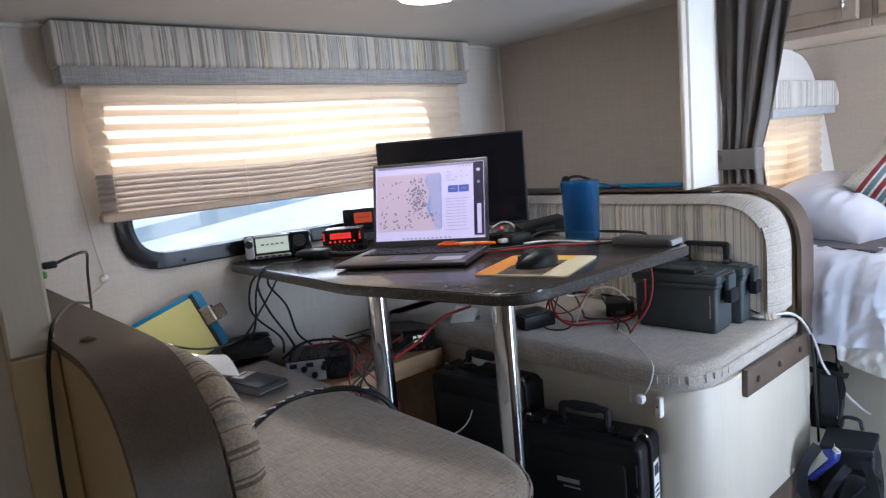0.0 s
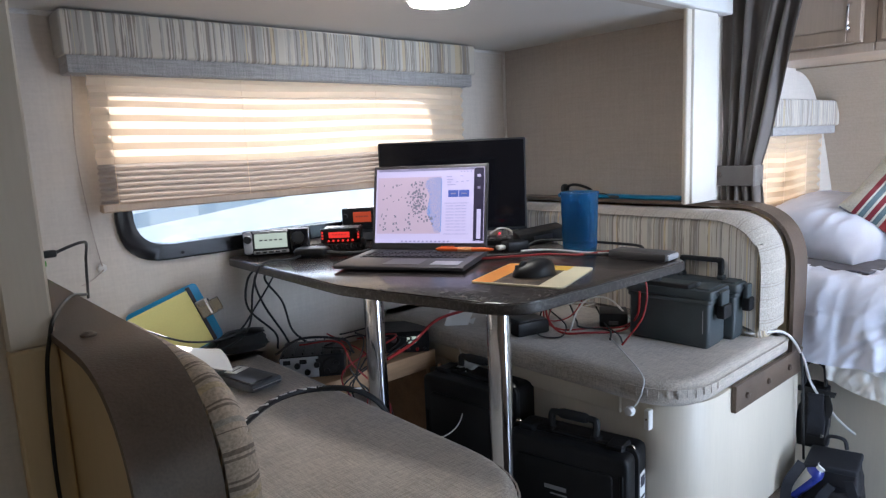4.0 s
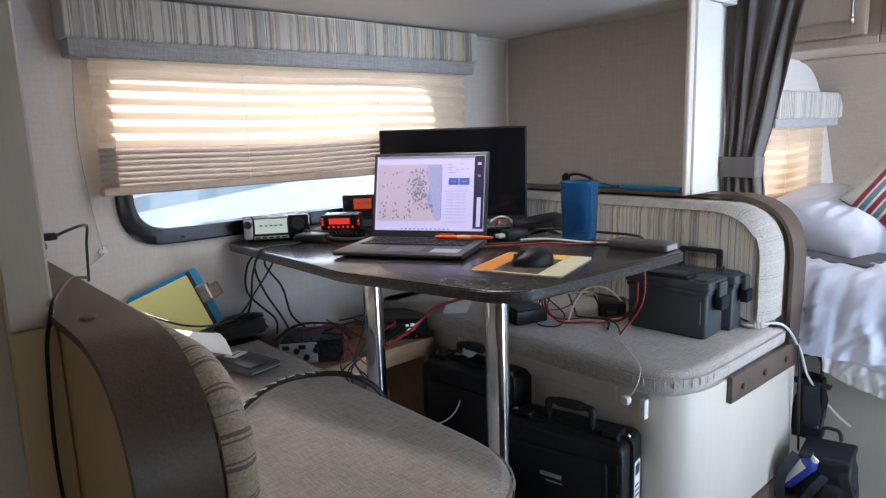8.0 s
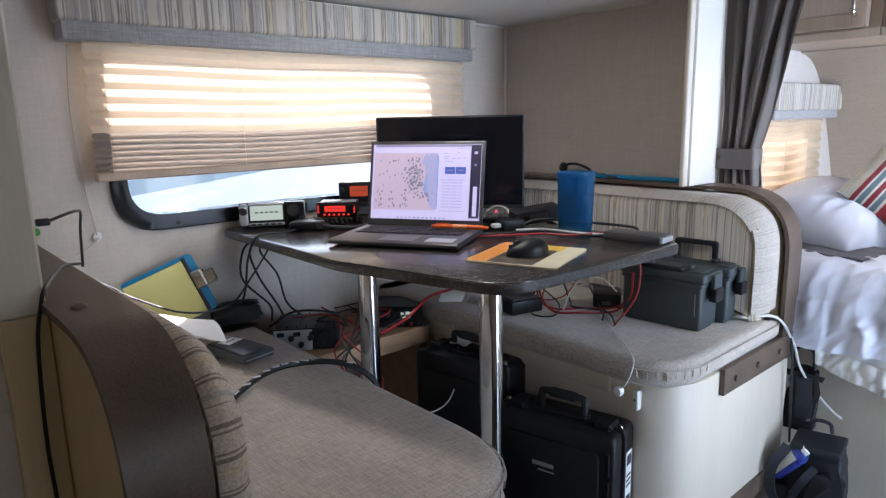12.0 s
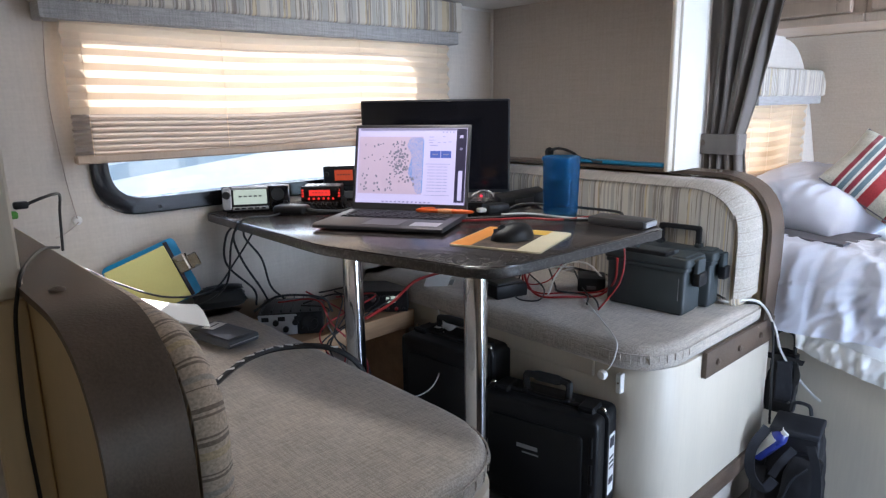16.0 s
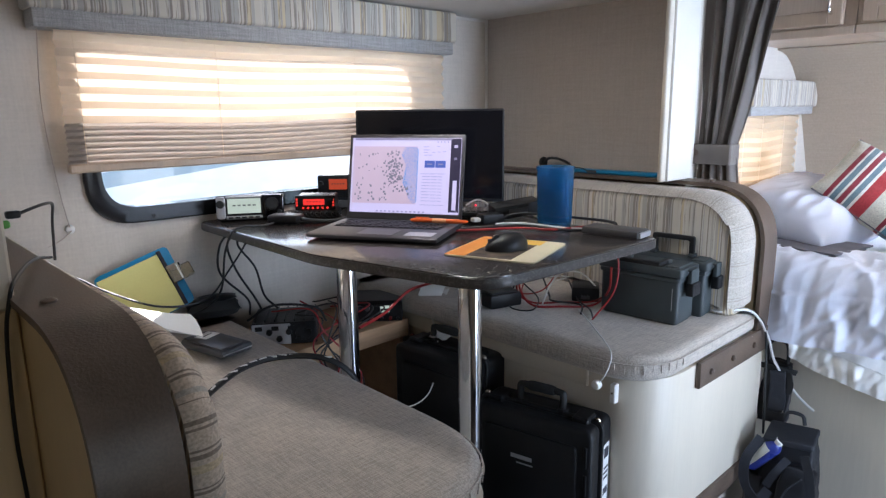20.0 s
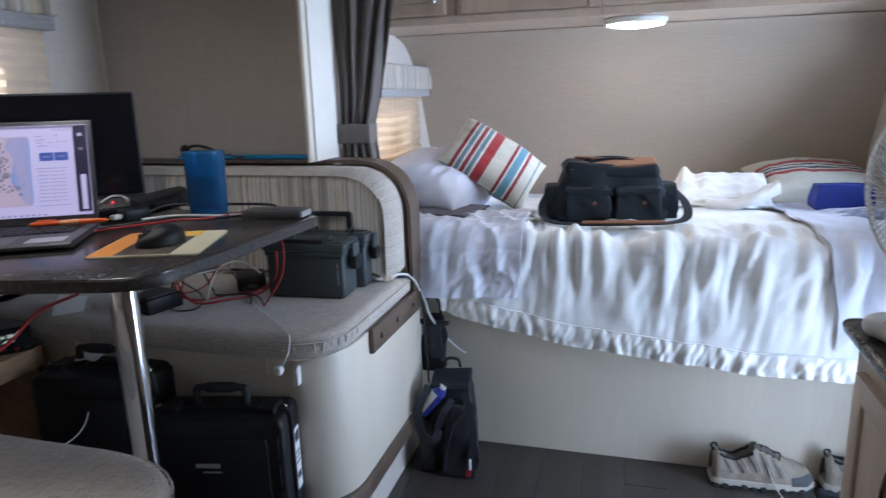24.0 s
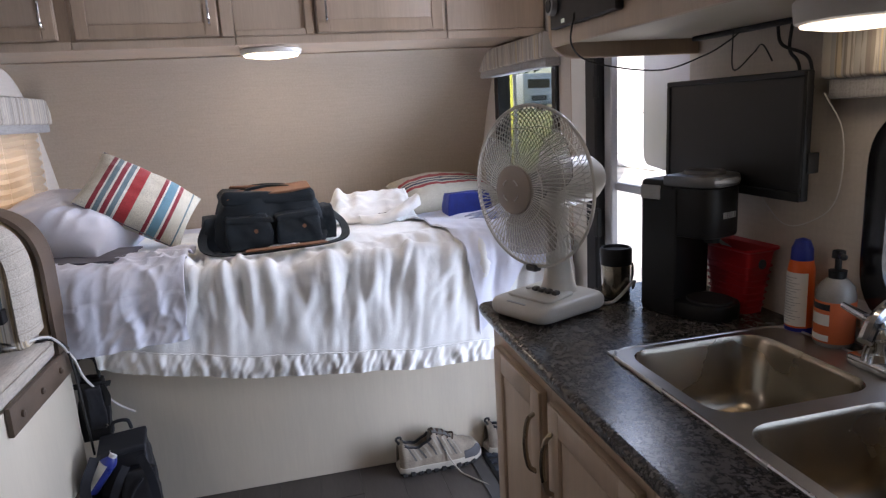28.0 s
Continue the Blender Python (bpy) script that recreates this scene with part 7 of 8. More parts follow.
def shoe(m, label, loose):
    s = thing("hiking_shoe", label, "shoe", "pair of shoes", m)

    def half(x):     # half width along the length, x from heel (0) to toe (1)
        w = 0.033 + 0.007 * min(1, x / 0.15) + 0.010 * max(0.0, math.sin(math.pi * (x - 0.25) / 0.85)) if x > 0.25 else 0.033 + 0.007 * min(1, x / 0.15)
        return w * (1 - 0.62 * max(0, (x - 0.86) / 0.14) ** 2.2) * (1 - 0.35 * max(0, (0.06 - x) / 0.06) ** 2)

    def crest(x):    # height of the upper above the midsole
        pts = ((0.0, 0.080), (0.05, 0.092), (0.12, 0.080), (0.22, 0.072), (0.33, 0.088), (0.41, 0.106), (0.50, 0.096), (0.65, 0.074), (0.80, 0.054), (0.92, 0.044), (1.0, 0.018))
        for (a, p), (b, q) in zip(pts, pts[1:]):
            if x <= b:
                f = (x - a) / (b - a)
                f = f * f * (3 - 2 * f)
                return p + (q - p) * f
        return 0.018

    def upper(u, v, grow=0.0):
        a = v * math.pi
        sa, h = math.sin(a), crest(u)
        narrow = 1 - (0.30 if u < 0.5 else 0.12) * sa
        z = h * min(1, sa ** 0.6 * 1.02)
        if 0.05 < u < 0.40 and sa > 0.80:      # the opening for the foot
            z -= min(1, (sa - 0.80) / 0.08) * min(1, (u - 0.05) / 0.03) * min(1, (0.40 - u) / 0.03) * 0.05
        return Vector((0.29 * u, math.cos(a) * (half(u) + grow) * narrow, 0.026 + z + grow))
    part("upper", sheet(upper, 60, 40, 0.002), SUEDE, s, shade=60)
    part("lining", sheet(lambda u, v: upper(0.06 + 0.33 * u, 0.30 + 0.40 * v, 0.0022), 24, 20, 0.001), BLACK, s, "dark shoe lining", shade=60)
    part("collar", tube([upper(0.07 + 0.32 * k / 8, 0.285, 0.002) for k in range(9)], 0.005, 7, 2), BLACK, s, "dark padded collar")
    part("collar", tube([upper(0.07 + 0.32 * k / 8, 0.715, 0.002) for k in range(9)], 0.005, 7, 2), BLACK, s)
    part("heel_loop", tube([(0.004, -0.008, 0.112), (-0.004, 0, 0.128), (0.012, 0.004, 0.130), (0.016, 0.008, 0.115)], 0.004, 7, 5), BLACK, s)

    def outline(k):
        a = [(0.29 * i / 28 + (k if i == 28 else -k if i == 0 else 0), half(i / 28) + k) for i in range(29)]
        return [(x, -y) for x, y in a] + [(x, y) for x, y in reversed(a)]
    part("midsole", prism(outline(0.004), 0.010, 0.034, 0.005, 3), SOLE, s)
    part("outsole", prism(outline(0.002), 0.002, 0.011, 0.002), RUBBER, s)
    for i in range(10):
        for sd in (-1, 1):
            x = 0.04 + i * 0.092
            y = sd * (half(x) + 0.002)
            part("tread_lug", bx(0.29 * x - 0.010, 0.29 * x + 0.008, y - 0.004, y + 0.004, 0.0, 0.016 + 0.004 * (i % 2), 0.003), RUBBER, s)
    part("toe_cap", sheet(lambda u, v: upper(0.76 + 0.238 * u, (0.0 if v < 0.5 else 1.0) + (v if v < 0.5 else v - 1) * (0.16 + 0.5 * u ** 2), 0.002), 14, 30, 0.002), TOEC, s, shade=60)
    part("tongue", sheet(lambda u, v: upper(0.37 + 0.26 * u, 0.36 + 0.28 * v, 0.003), 12, 8, 0.004), MESH, s, shade=60)
    for i in range(5):
        x = 0.40 + i * 0.062
        l, r, c = upper(x, 0.33, 0.004), upper(x, 0.67, 0.004), upper(x + 0.03, 0.5, 0.010)
        part("lace", tube([l, c, r], 0.0030, 6, 5), LACE2, s, "brown lace")
    for i in range(10):
        x = 0.20 + i * 0.060
        for v0 in (0.0, 1.0):
            sg = 1 if v0 == 0 else -1
            part("side_overlay", sheet(lambda u, v, x=x, sg=sg, v0=v0: upper(x - 0.10 + 0.13 * (1 - u) ** 1.4 * 0.6 + 0.022 * v - 0.01, v0 + sg * (0.05 + 0.24 * u), 0.0030), 8, 2, 0.001), PALES if i % 2 else MESH, s, shade=60)
    part("heel_panel", sheet(lambda u, v: upper(0.004 + 0.14 * u, 0.02 + 0.20 * v, 0.002), 6, 6, 0.001), PALES, s, shade=60)
    if loose:
        part("loose_lace", tube([(0.150, -0.040, 0.085), (0.165, -0.062, 0.045), (0.19, -0.09, 0.006), (0.21, -0.13, 0.004), (0.245, -0.20, 0.004)], 0.0024, 6, 6), LACE, s)
    return s


LACE2 = mat("brown_lace", (0.075, 0.045, 0.03), 0.9)
PALES = mat("pale_shoe_overlay", (0.36, 0.32, 0.265), 0.8, var=0.12, scale=30, bump=0.2)
shoe(pose(2.39, -0.255, 0.0, 0, 0, -84) @ Matrix.Diagonal((1.12, 1.1, 1.1, 1)), "beige hiking shoe with a loose lace on the floor", True)
shoe(pose(2.425, -0.615, 0.0, 0, 0, -80) @ Matrix.Diagonal((1.12, 1.1, 1.1, 1)), "second beige hiking shoe by the counter", False)
struct("door_step_strip", bx(1.70, 2.44, -0.585, -0.535, 0.0, 0.006, 0.002), GREYM, "grey metal strip at the entry step", "trim")
dm = thing("door_mat", "dark ribbed mat in front of the entry door", "mat", m=pose(2.05, -0.77, 0.001))
part("mat_base", bx(-0.34, 0.36, -0.20, 0.18, 0, 0.006, 0.002), RUBBER, dm)
MATP = mat("mat_pile", (0.05, 0.055, 0.07), 0.95, var=0.4, scale=60, bump=0.6, bscale=300)
for k in range(14):
    part("rib", bx(-0.33 + k * 0.05, -0.295 + k * 0.05, -0.19, 0.17, 0.006, 0.012, 0.003), MATP, dm)

# ---- kitchen fittings and things ----
sk = thing("kitchen_sink", "brushed stainless steel double bowl sink", "sink")


def bowl(x0, x1, y0, y1, z, depth):
    """A pressed bowl with rounded corners, open at the top."""
    bm = bmesh.new()
    rings = []
    for k, (ins, dz, r) in enumerate(((0.0, 0.0, 0.062), (0.002, -0.003, 0.062), (0.005, -0.012, 0.062), (0.014, -depth + 0.045, 0.060), (0.022, -depth + 0.020, 0.058), (0.036, -depth + 0.006, 0.05), (0.06, -depth, 0.04))):
        o = rounded([(x0 + ins, y0 + ins), (x1 - ins, y0 + ins), (x1 - ins, y1 - ins), (x0 + ins, y1 - ins)], r, 7)
        rings.append([bm.verts.new((a, b, z + dz)) for a, b in o])
    for a, b in zip(rings, rings[1:]):
        n = len(a)
        for i in range(n):
            bm.faces.new((a[i], a[(i + 1) % n], b[(i + 1) % n], b[i]))
    bm.faces.new(rings[-1])
    bmesh.ops.recalc_face_normals(bm, faces=bm.faces[:])
    for f in bm.faces:
        f.normal_flip()
    return bm


SZ1 = KZ + 0.004
for x0, x1 in ((0.952, 1.246), (0.56, 0.914)):
    b_ = part("bowl", bowl(x0, x1, -0.866, -0.562, SZ1, 0.150), STEEL, sk)
    part("drain", lathe([(0.035, 0), (0.034, 0.003), (0.012, 0.001)], 20, center=((x0 + x1) / 2, -0.71, SZ1 - 0.1445)), CHROME, b_, "chrome drain")


def rim_plate():
    bm = bmesh.new()
    us = [0.505, 0.56, 0.914, 0.952, 1.246, 1.264]
    vs = [-0.945, -0.866, -0.562, -0.535]
    for a, b in zip(us, us[1:]):
        for c, d in zip(vs, vs[1:]):
            if (a, c) in ((0.56, -0.866), (0.952, -0.866)):
                continue
            bx(a, b, c, d, SZ1 - 0.003, SZ1 + 0.0005, bm=bm)
    # corner fillets of the bowls
    for x0, x1 in ((0.952, 1.246), (0.56, 0.914)):
        for cx, cy, sx, sy in ((x0, -0.866, 1, 1), (x1, -0.866, -1, 1), (x1, -0.562, -1, -1), (x0, -0.562, 1, -1)):
            pts = [(cx, cy)] + [(cx + sx * p[0], cy + sy * p[1]) for p in rounded([(0.0, 0.2), (0.0, 0.0), (0.2, 0.0)], [0, 0.062, 0], 7)[1:-1]]
            prism(pts, SZ1 - 0.003, SZ1 + 0.0005, bm=bm)
    return bm


part("rim", rim_plate(), RIMST, sk)
part("rolled_edge", tube([(0.505, -0.535, SZ1 - 0.001)] + [(x, y, SZ1 - 0.001) for x, y in rounded([(1.0, -0.535), (1.264, -0.535), (1.264, -0.945), (1.0, -0.945)], [0, 0.05, 0.05, 0], 6)] + [(0.505, -0.945, SZ1 - 0.001)], 0.004, 8, 1, soft=False), BRIGHTST, sk)

fc = thing("kitchen_faucet", "chrome kitchen mixer tap with a side spout", "tap", m=pose(1.012, -0.918, SZ1))
part("base", bx(-0.14, 0.045, -0.025, 0.025, 0, 0.022, 0.008, 3), CHROME, fc)
part("body", lathe([(0.027, 0.018), (0.024, 0.030), (0.021, 0.045), (0.024, 0.052), (0.025, 0.066), (0.018, 0.080), (0.004, 0.084)], 24), CHROME, fc)
part("lever", tube([(-0.01, 0.0, 0.070), (0.012, -0.004, 0.088), (0.035, -0.006, 0.084), (0.088, -0.010, 0.092)], lambda f: 0.013 - 0.006 * f, 12, 6), CHROME, fc)
part("spout", tube([(-0.07, 0.0, 0.02), (-0.07, 0.01, 0.12), (-0.09, 0.06, 0.16), (-0.12, 0.14, 0.15), (-0.13, 0.17, 0.12)], 0.011, 10, 6), CHROME, fc)


# fan
FANW = mat("ivory_plastic", (0.66, 0.63, 0.57), 0.35, var=0.05, scale=10)
BLADE = mat("translucent_grey_blade", (0.78, 0.76, 0.72), 0.25, var=0.05, trans=0.85)
fan = thing("desk_fan", "ivory desk fan with a wire cage standing on the worktop", "fan", m=pose(1.572, -0.543, KZ, 0, 0, 205) @ Matrix.Diagonal((0.95, 0.95, 0.97, 1)))
part("base", prism(rounded([(-0.098, -0.132), (0.098, -0.132), (0.111, 0.11), (-0.111, 0.11)], 0.05, 8), 0.004, 0.045, 0.019, 5), FANW, fan)
pl_ = part("control_plate", prism(rounded([(-0.075, -0.085), (0.075, -0.085), (0.06, 0.03), (-0.06, 0.03)], 0.02, 4), 0.044, 0.052, 0.004), FANW, fan)
for k in range(5):
    part("speed_button", bx(-0.052 + k * 0.022, -0.036 + k * 0.022, -0.035, -0.015, 0.052, 0.062, 0.003), GREYM if k else WHITE, pl_)
part("name_plate", bx(-0.03, 0.03, -0.122, -0.116, 0.0435, 0.0462), SILVER, fan)
part("stem", lathe([(0.050, 0.040), (0.040, 0.07), (0.031, 0.12), (0.029, 0.22), (0.028, 0.26)], 22, center=(0, 0.035, 0)), FANW, fan)
HZ, HY = 0.315, -0.055
part("motor", lathe([(0.004, -0.005), (0.050, 0.0), (0.062, 0.012), (0.064, 0.075), (0.060, 0.155), (0.044, 0.185), (0.006, 0.198)], 26, axis="y", center=(0, HY + 0.045, HZ)), FANW, fan, "ivory motor housing")
part("tilt_joint", bx(-0.022, 0.022, 0.012, 0.06, 0.235, 0.285, 0.008, 2), FANW, fan)
cage = part("cage_rim", tube([(0.19 * math.cos(a), HY, HZ + 0.19 * math.sin(a)) for a in [k * math.pi / 32 for k in range(65)]], 0.0042, 8, 1, soft=False), FANW, fan)


def spokes(front):
    bm = bmesh.new()
    n = 84
    for k in range(n):
        a = 2 * math.pi * k / n
        twist = 0.20 if front else -0.20
        pts = []
        for i in range(6):
            f = i / 5
            r = 0.045 + f * 0.145
            d = 0.058 * math.cos(f * math.pi / 2) ** 0.55
            aa = a + twist * (1 - f)
            pts.append((r * math.cos(aa), HY - d if front else HY + d * 0.8, HZ + r * math.sin(aa)))
        tube(pts, 0.00115, 4, 1, bm=bm, soft=False)
    for r, d in ((0.085, 0.053), (0.14, 0.038)):
        tube([(r * math.cos(q * math.pi / 24), HY - d if front else HY + d * 0.8, HZ + r * math.sin(q * math.pi / 24)) for q in range(49)], 0.0013, 4, 1, bm=bm, soft=False)
    return bm


tagged(part("cage_front", spokes(True), FANW, fan, "ivory wire cage front"), kind="stuff")
tagged(part("cage_back", spokes(False), FANW, fan, "ivory wire cage back"), kind="stuff")
part("cage_badge", lathe([(0.004, -0.012), (0.040, -0.010), (0.056, -0.004), (0.058, 0.004), (0.05, 0.008)], 30, axis="y", center=(0, HY - 0.058, HZ)), mat("champagne_plastic", (0.45, 0.38, 0.32), 0.4, var=0.05), fan, "champagne hub badge")
for k in range(4):
    a = math.pi / 4 + k * math.pi / 2
    part("badge_mark", tube([(0.026 * math.cos(a + q), HY - 0.0705, HZ + 0.026 * math.sin(a + q)) for q in (-0.35, -0.1, 0.1, 0.35)], 0.0018, 5, 2), WHITE, fan)
for k in range(3):
    a0 = 0.6 + 2 * math.pi * k / 3

    def blade(u, v, a0=a0):
        r = 0.035 + 0.125 * u
        a = a0 + (v - 0.5) * (0.75 + 0.55 * math.sin(math.pi * u ** 0.8))
        return (r * math.cos(a), HY - 0.015 + 0.035 * (v - 0.5), HZ + r * math.sin(a))
    part("blade", sheet(blade, 14, 12, 0.002), BLADE, fan, "smoky fan blade", shade=80)
part("blade_hub", lathe([(0.004, -0.03), (0.030, -0.026), (0.036, 0.02)], 22, axis="y", center=(0, HY, HZ)), BLADE, fan)
part("cage_clip", bx(-0.018, 0.018, HY - 0.012, HY + 0.012, HZ - 0.203, HZ - 0.187, 0.004), GREYM, fan)
part("power_lead", tube([(0.05, 0.10, 0.01), (0.09, 0.14, 0.006), (0.11, 0.20, 0.05), (0.08, 0.24, 0.02)], 0.004, 6, 6), WHITEW, fan)

mg = thing("travel_mug", "steel travel mug with a black lid on the worktop", "mug", m=pose(1.60, -0.735, KZ))
part("steel_body", lathe([(0.032, 0.0), (0.034, 0.004), (0.037, 0.085), (0.037, 0.09)], 30), STEEL, mg)
part("lid", lathe([(0.0375, 0.088), (0.0395, 0.092), (0.0395, 0.125), (0.036, 0.131), (0.033, 0.131), (0.031, 0.124), (0.004, 0.122)], 30), BLACK, mg, "black plastic lid")
part("base_ring", lathe([(0.033, -0.0), (0.0345, 0.002), (0.0345, 0.008)], 30), BLACK, mg)
part("handle", tube([(0.02, -0.033, 0.08), (0.035, -0.06, 0.075), (0.04, -0.066, 0.045), (0.03, -0.05, 0.02), (0.02, -0.03, 0.02)], 0.006, 8, 6), STEEL, mg)

cm = thing("coffee_maker", "black single-serve coffee maker with a silver lid", "coffee maker", m=pose(1.456, -0.832, KZ, 0, 0, -72) @ Matrix.Diagonal((0.86, 0.95, 1.06, 1)))
part("rear_column", bx(-0.075, 0.075, -0.02, 0.078, 0.0, 0.292, 0.010, 3), BLACK, cm)
part("brew_head", prism(rounded([(-0.072, -0.118), (0.072, -0.118), (0.075, 0.02), (-0.075, 0.02)], [0.06, 0.06, 0, 0], 8), 0.175, 0.278, 0.006), BLACK, cm)
lidk = part("lid", prism(rounded([(-0.074, -0.121), (0.074, -0.121), (0.077, 0.012), (-0.077, 0.012)], [0.06, 0.06, 0.01, 0.01], 8), 0.279, 0.303, 0.006), mat("pewter_plastic", (0.20, 0.20, 0.21), 0.35, 0.6, var=0.06), cm, "pewter grey lid")
part("lid_ring", lathe([(0.048, 0.303), (0.046, 0.310), (0.036, 0.311), (0.034, 0.304)], 26, center=(0, -0.052, 0)), GREYM, lidk)
part("lid_handle", tube([(-0.05, -0.108, 0.291), (0, -0.126, 0.292), (0.05, -0.108, 0.291)], 0.006, 8, 6), SILVER, lidk)
part("left_cheek", bx(-0.078, -0.072, -0.03, 0.070, 0.0, 0.275, 0.003), BLACK, cm)
part("water_tank", bx(-0.080, -0.074, 0.016, 0.074, 0.250, 0.280, 0.002), SILVER, cm, "clear water tank window")
part("drip_base", prism(rounded([(-0.068, -0.135), (0.068, -0.135), (0.072, 0.01), (-0.072, 0.01)], [0.06, 0.06, 0, 0], 8), 0.0, 0.035, 0.006), BLACK, cm)
part("drip_grate", lathe([(0.055, 0.035), (0.054, 0.039), (0.01, 0.038)], 24, center=(0, -0.075, 0)), RUBBER, cm)
part("nozzle", lathe([(0.018, 0.160), (0.022, 0.178)], 16, center=(0, -0.075, 0)), RUBBER, cm)
for k, w_ in enumerate((0.007, 0.006, 0.006, 0.007, 0.006, 0.003)):
    part("plain_mark", bx(-0.022 + k * 0.009, -0.022 + k * 0.009 + w_, -0.1192, -0.1178, 0.215, 0.228), SILVER, cm)

bk_ = thing("plastic_basket", "red woven-look plastic basket on the worktop", "basket", m=pose(1.418, -0.946, KZ, 0, 0, 4) @ Matrix.Diagonal((1.06, 0.95, 1.12, 1)))
REDP = mat("red_plastic", (0.45, 0.012, 0.02), 0.4, var=0.08)
rings_b = [(0.052, 0.030, 0.0), (0.056, 0.033, 0.04), (0.063, 0.037, 0.09), (0.070, 0.042, 0.128), (0.078, 0.049, 0.133), (0.078, 0.049, 0.138), (0.066, 0.038, 0.132), (0.050, 0.028, 0.006)]
bmb = bmesh.new()
rr_ = [[bmb.verts.new((a, b, z)) for a, b in rounded([(-w, -d), (w, -d), (w, d), (-w, d)], 0.016, 4)] for w, d, z in rings_b]
for a, b in zip(rr_, rr_[1:]):
    for i in range(len(a)):
        bmb.faces.new((a[i], a[(i + 1) % len(a)], b[(i + 1) % len(b)], b[i]))
bmb.faces.new(rr_[0])
bmb.faces.new(rr_[-1])
bmesh.ops.recalc_face_normals(bmb, faces=bmb.faces[:])
part("shell", bmb, REDP, bk_)
for k in range(7):
    w, d, z = 0.055 + k * 0.0021, 0.0325 + k * 0.0013, 0.014 + k * 0.014
    o = rounded([(-w, -d), (w, -d), (w, d), (-w, d)], 0.016, 4)
    part("weave_band", tube([(a, b, z) for a, b in o + o[:1]], 0.0016, 6, 1, soft=False), REDP, bk_)
part("grip_hole", lathe([(0.010, -0.002), (0.010, 0.001)], 14, axis="x", center=(-0.0705, 0, 0.105)), INK, bk_)
part("stick", tube([(-0.05, 0.0, 0.10), (0.05, 0.01, 0.135)], 0.004, 6, 2), SILVER, bk_)

sy_ = thing("sunscreen_can", "orange spray can with a blue cap and white label", "spray can", m=pose(1.235, -0.955, KZ, 0, 0, 150))
part("can", lathe([(0.024, 0.0), (0.026, 0.004), (0.026, 0.130), (0.022, 0.150), (0.017, 0.156)], 26), ORANGE, sy_)
part("cap", lathe([(0.0215, 0.152), (0.0205, 0.175), (0.014, 0.192), (0.004, 0.196)], 24), mat("royal_blue_plastic", (0.015, 0.03, 0.30), 0.35), sy_, "blue cap")
part("base_ring", lathe([(0.0262, 0.0), (0.0268, 0.003), (0.0262, 0.012)], 26), mat("royal_blue_ring", (0.015, 0.03, 0.30), 0.35), sy_)
lab_ = part("label", sheet(lambda u, v: (0.0268 * math.cos(-2.0 + 2.3 * u), 0.0268 * math.sin(-2.0 + 2.3 * u), 0.016 + 0.112 * v), 14, 2, 0.0004), PAPER, sy_, "white label with grey lines")
for k in range(17):
    part("label_line", sheet(lambda u, v, k=k: (0.0273 * math.cos(-1.8 + (1.0 + 0.8 * ((k * 7) % 5) / 5) * u), 0.0273 * math.sin(-1.8 + (1.0 + 0.8 * ((k * 7) % 5) / 5) * u), 0.024 + 0.0058 * k + 0.0012 * v), 8, 1, 0.0002), SILVER, lab_)
sp_ = thing("soap_bottle", "clear soap bottle with an orange label and black pump", "soap dispenser", m=pose(1.143, -0.953, KZ, 0, 0, 150))
part("bottle", lathe([(0.030, 0.0), (0.034, 0.006), (0.035, 0.100), (0.031, 0.120), (0.020, 0.132), (0.014, 0.136)], 28), mat("cloudy_plastic", (0.42, 0.40, 0.37), 0.25, var=0.08, trans=0.3), sp_)
lab2 = part("label", lathe([(0.0352, 0.012), (0.0357, 0.013), (0.0357, 0.092), (0.0352, 0.093)], 28), mat("orange_paper", (0.72, 0.16, 0.05), 0.6, var=0.06), sp_, "orange label with plain bars")
for z, h_, c_ in ((0.083, 0.012, INK), (0.058, 0.022, PAPER), (0.022, 0.012, PAPER)):
    part("label_bar", sheet(lambda u, v, z=z, h_=h_: (0.0362 * math.cos(-2.1 + 1.6 * u), 0.0362 * math.sin(-2.1 + 1.6 * u), z - h_ / 2 + h_ * v), 10, 1, 0.0003), c_, lab2)
part("pump", merge(lathe([(0.015, 0.134), (0.016, 0.150), (0.006, 0.152), (0.006, 0.172), (0.012, 0.174), (0.011, 0.188), (0.004, 0.190)], 20), bx(-0.005, 0.035, -0.006, 0.006, 0.176, 0.187, 0.003)), BLACK, sp_, "black pump")
nt = thing("wall_socket", "cream outlet plate on the wall above the worktop", "outlet", m=pose(1.135, RY + 0.001, 0.865))
part("plate", bx(-0.04, 0.04, 0, 0.005, 0.0, 0.075, 0.003), WHITE, nt)
part("socket", bx(-0.015, 0.015, 0.005, 0.007, 0.02, 0.055, 0.002), CREAM, nt)

tv = thing("television", "small black television on a wall arm", "television")
tv.matrix_basis = pose(1.434, -0.910, 1.250)
part("housing", bx(-0.2285, 0.2285, -0.024, -0.006, -0.125, 0.125, 0.004, 2), BLACK, tv)
part("screen", bx(-0.214, 0.214, -0.006, -0.0035, -0.107, 0.113, 0.001), SCREENB, tv, "dark matt screen")
part("bezel", merge(bx(-0.2285, 0.2285, -0.006, 0.0, 0.113, 0.125, 0.002), bx(-0.2285, 0.2285, -0.006, 0.0, -0.125, -0.107, 0.002), bx(-0.2285, -0.214, -0.006, 0.0, -0.107, 0.113, 0.002), bx(0.214, 0.2285, -0.006, 0.0, -0.107, 0.113, 0.002)), BLACK, tv)
part("back_box", bx(-0.17, 0.17, -0.050, -0.024, -0.10, 0.09, 0.012, 2), BLACK, tv)
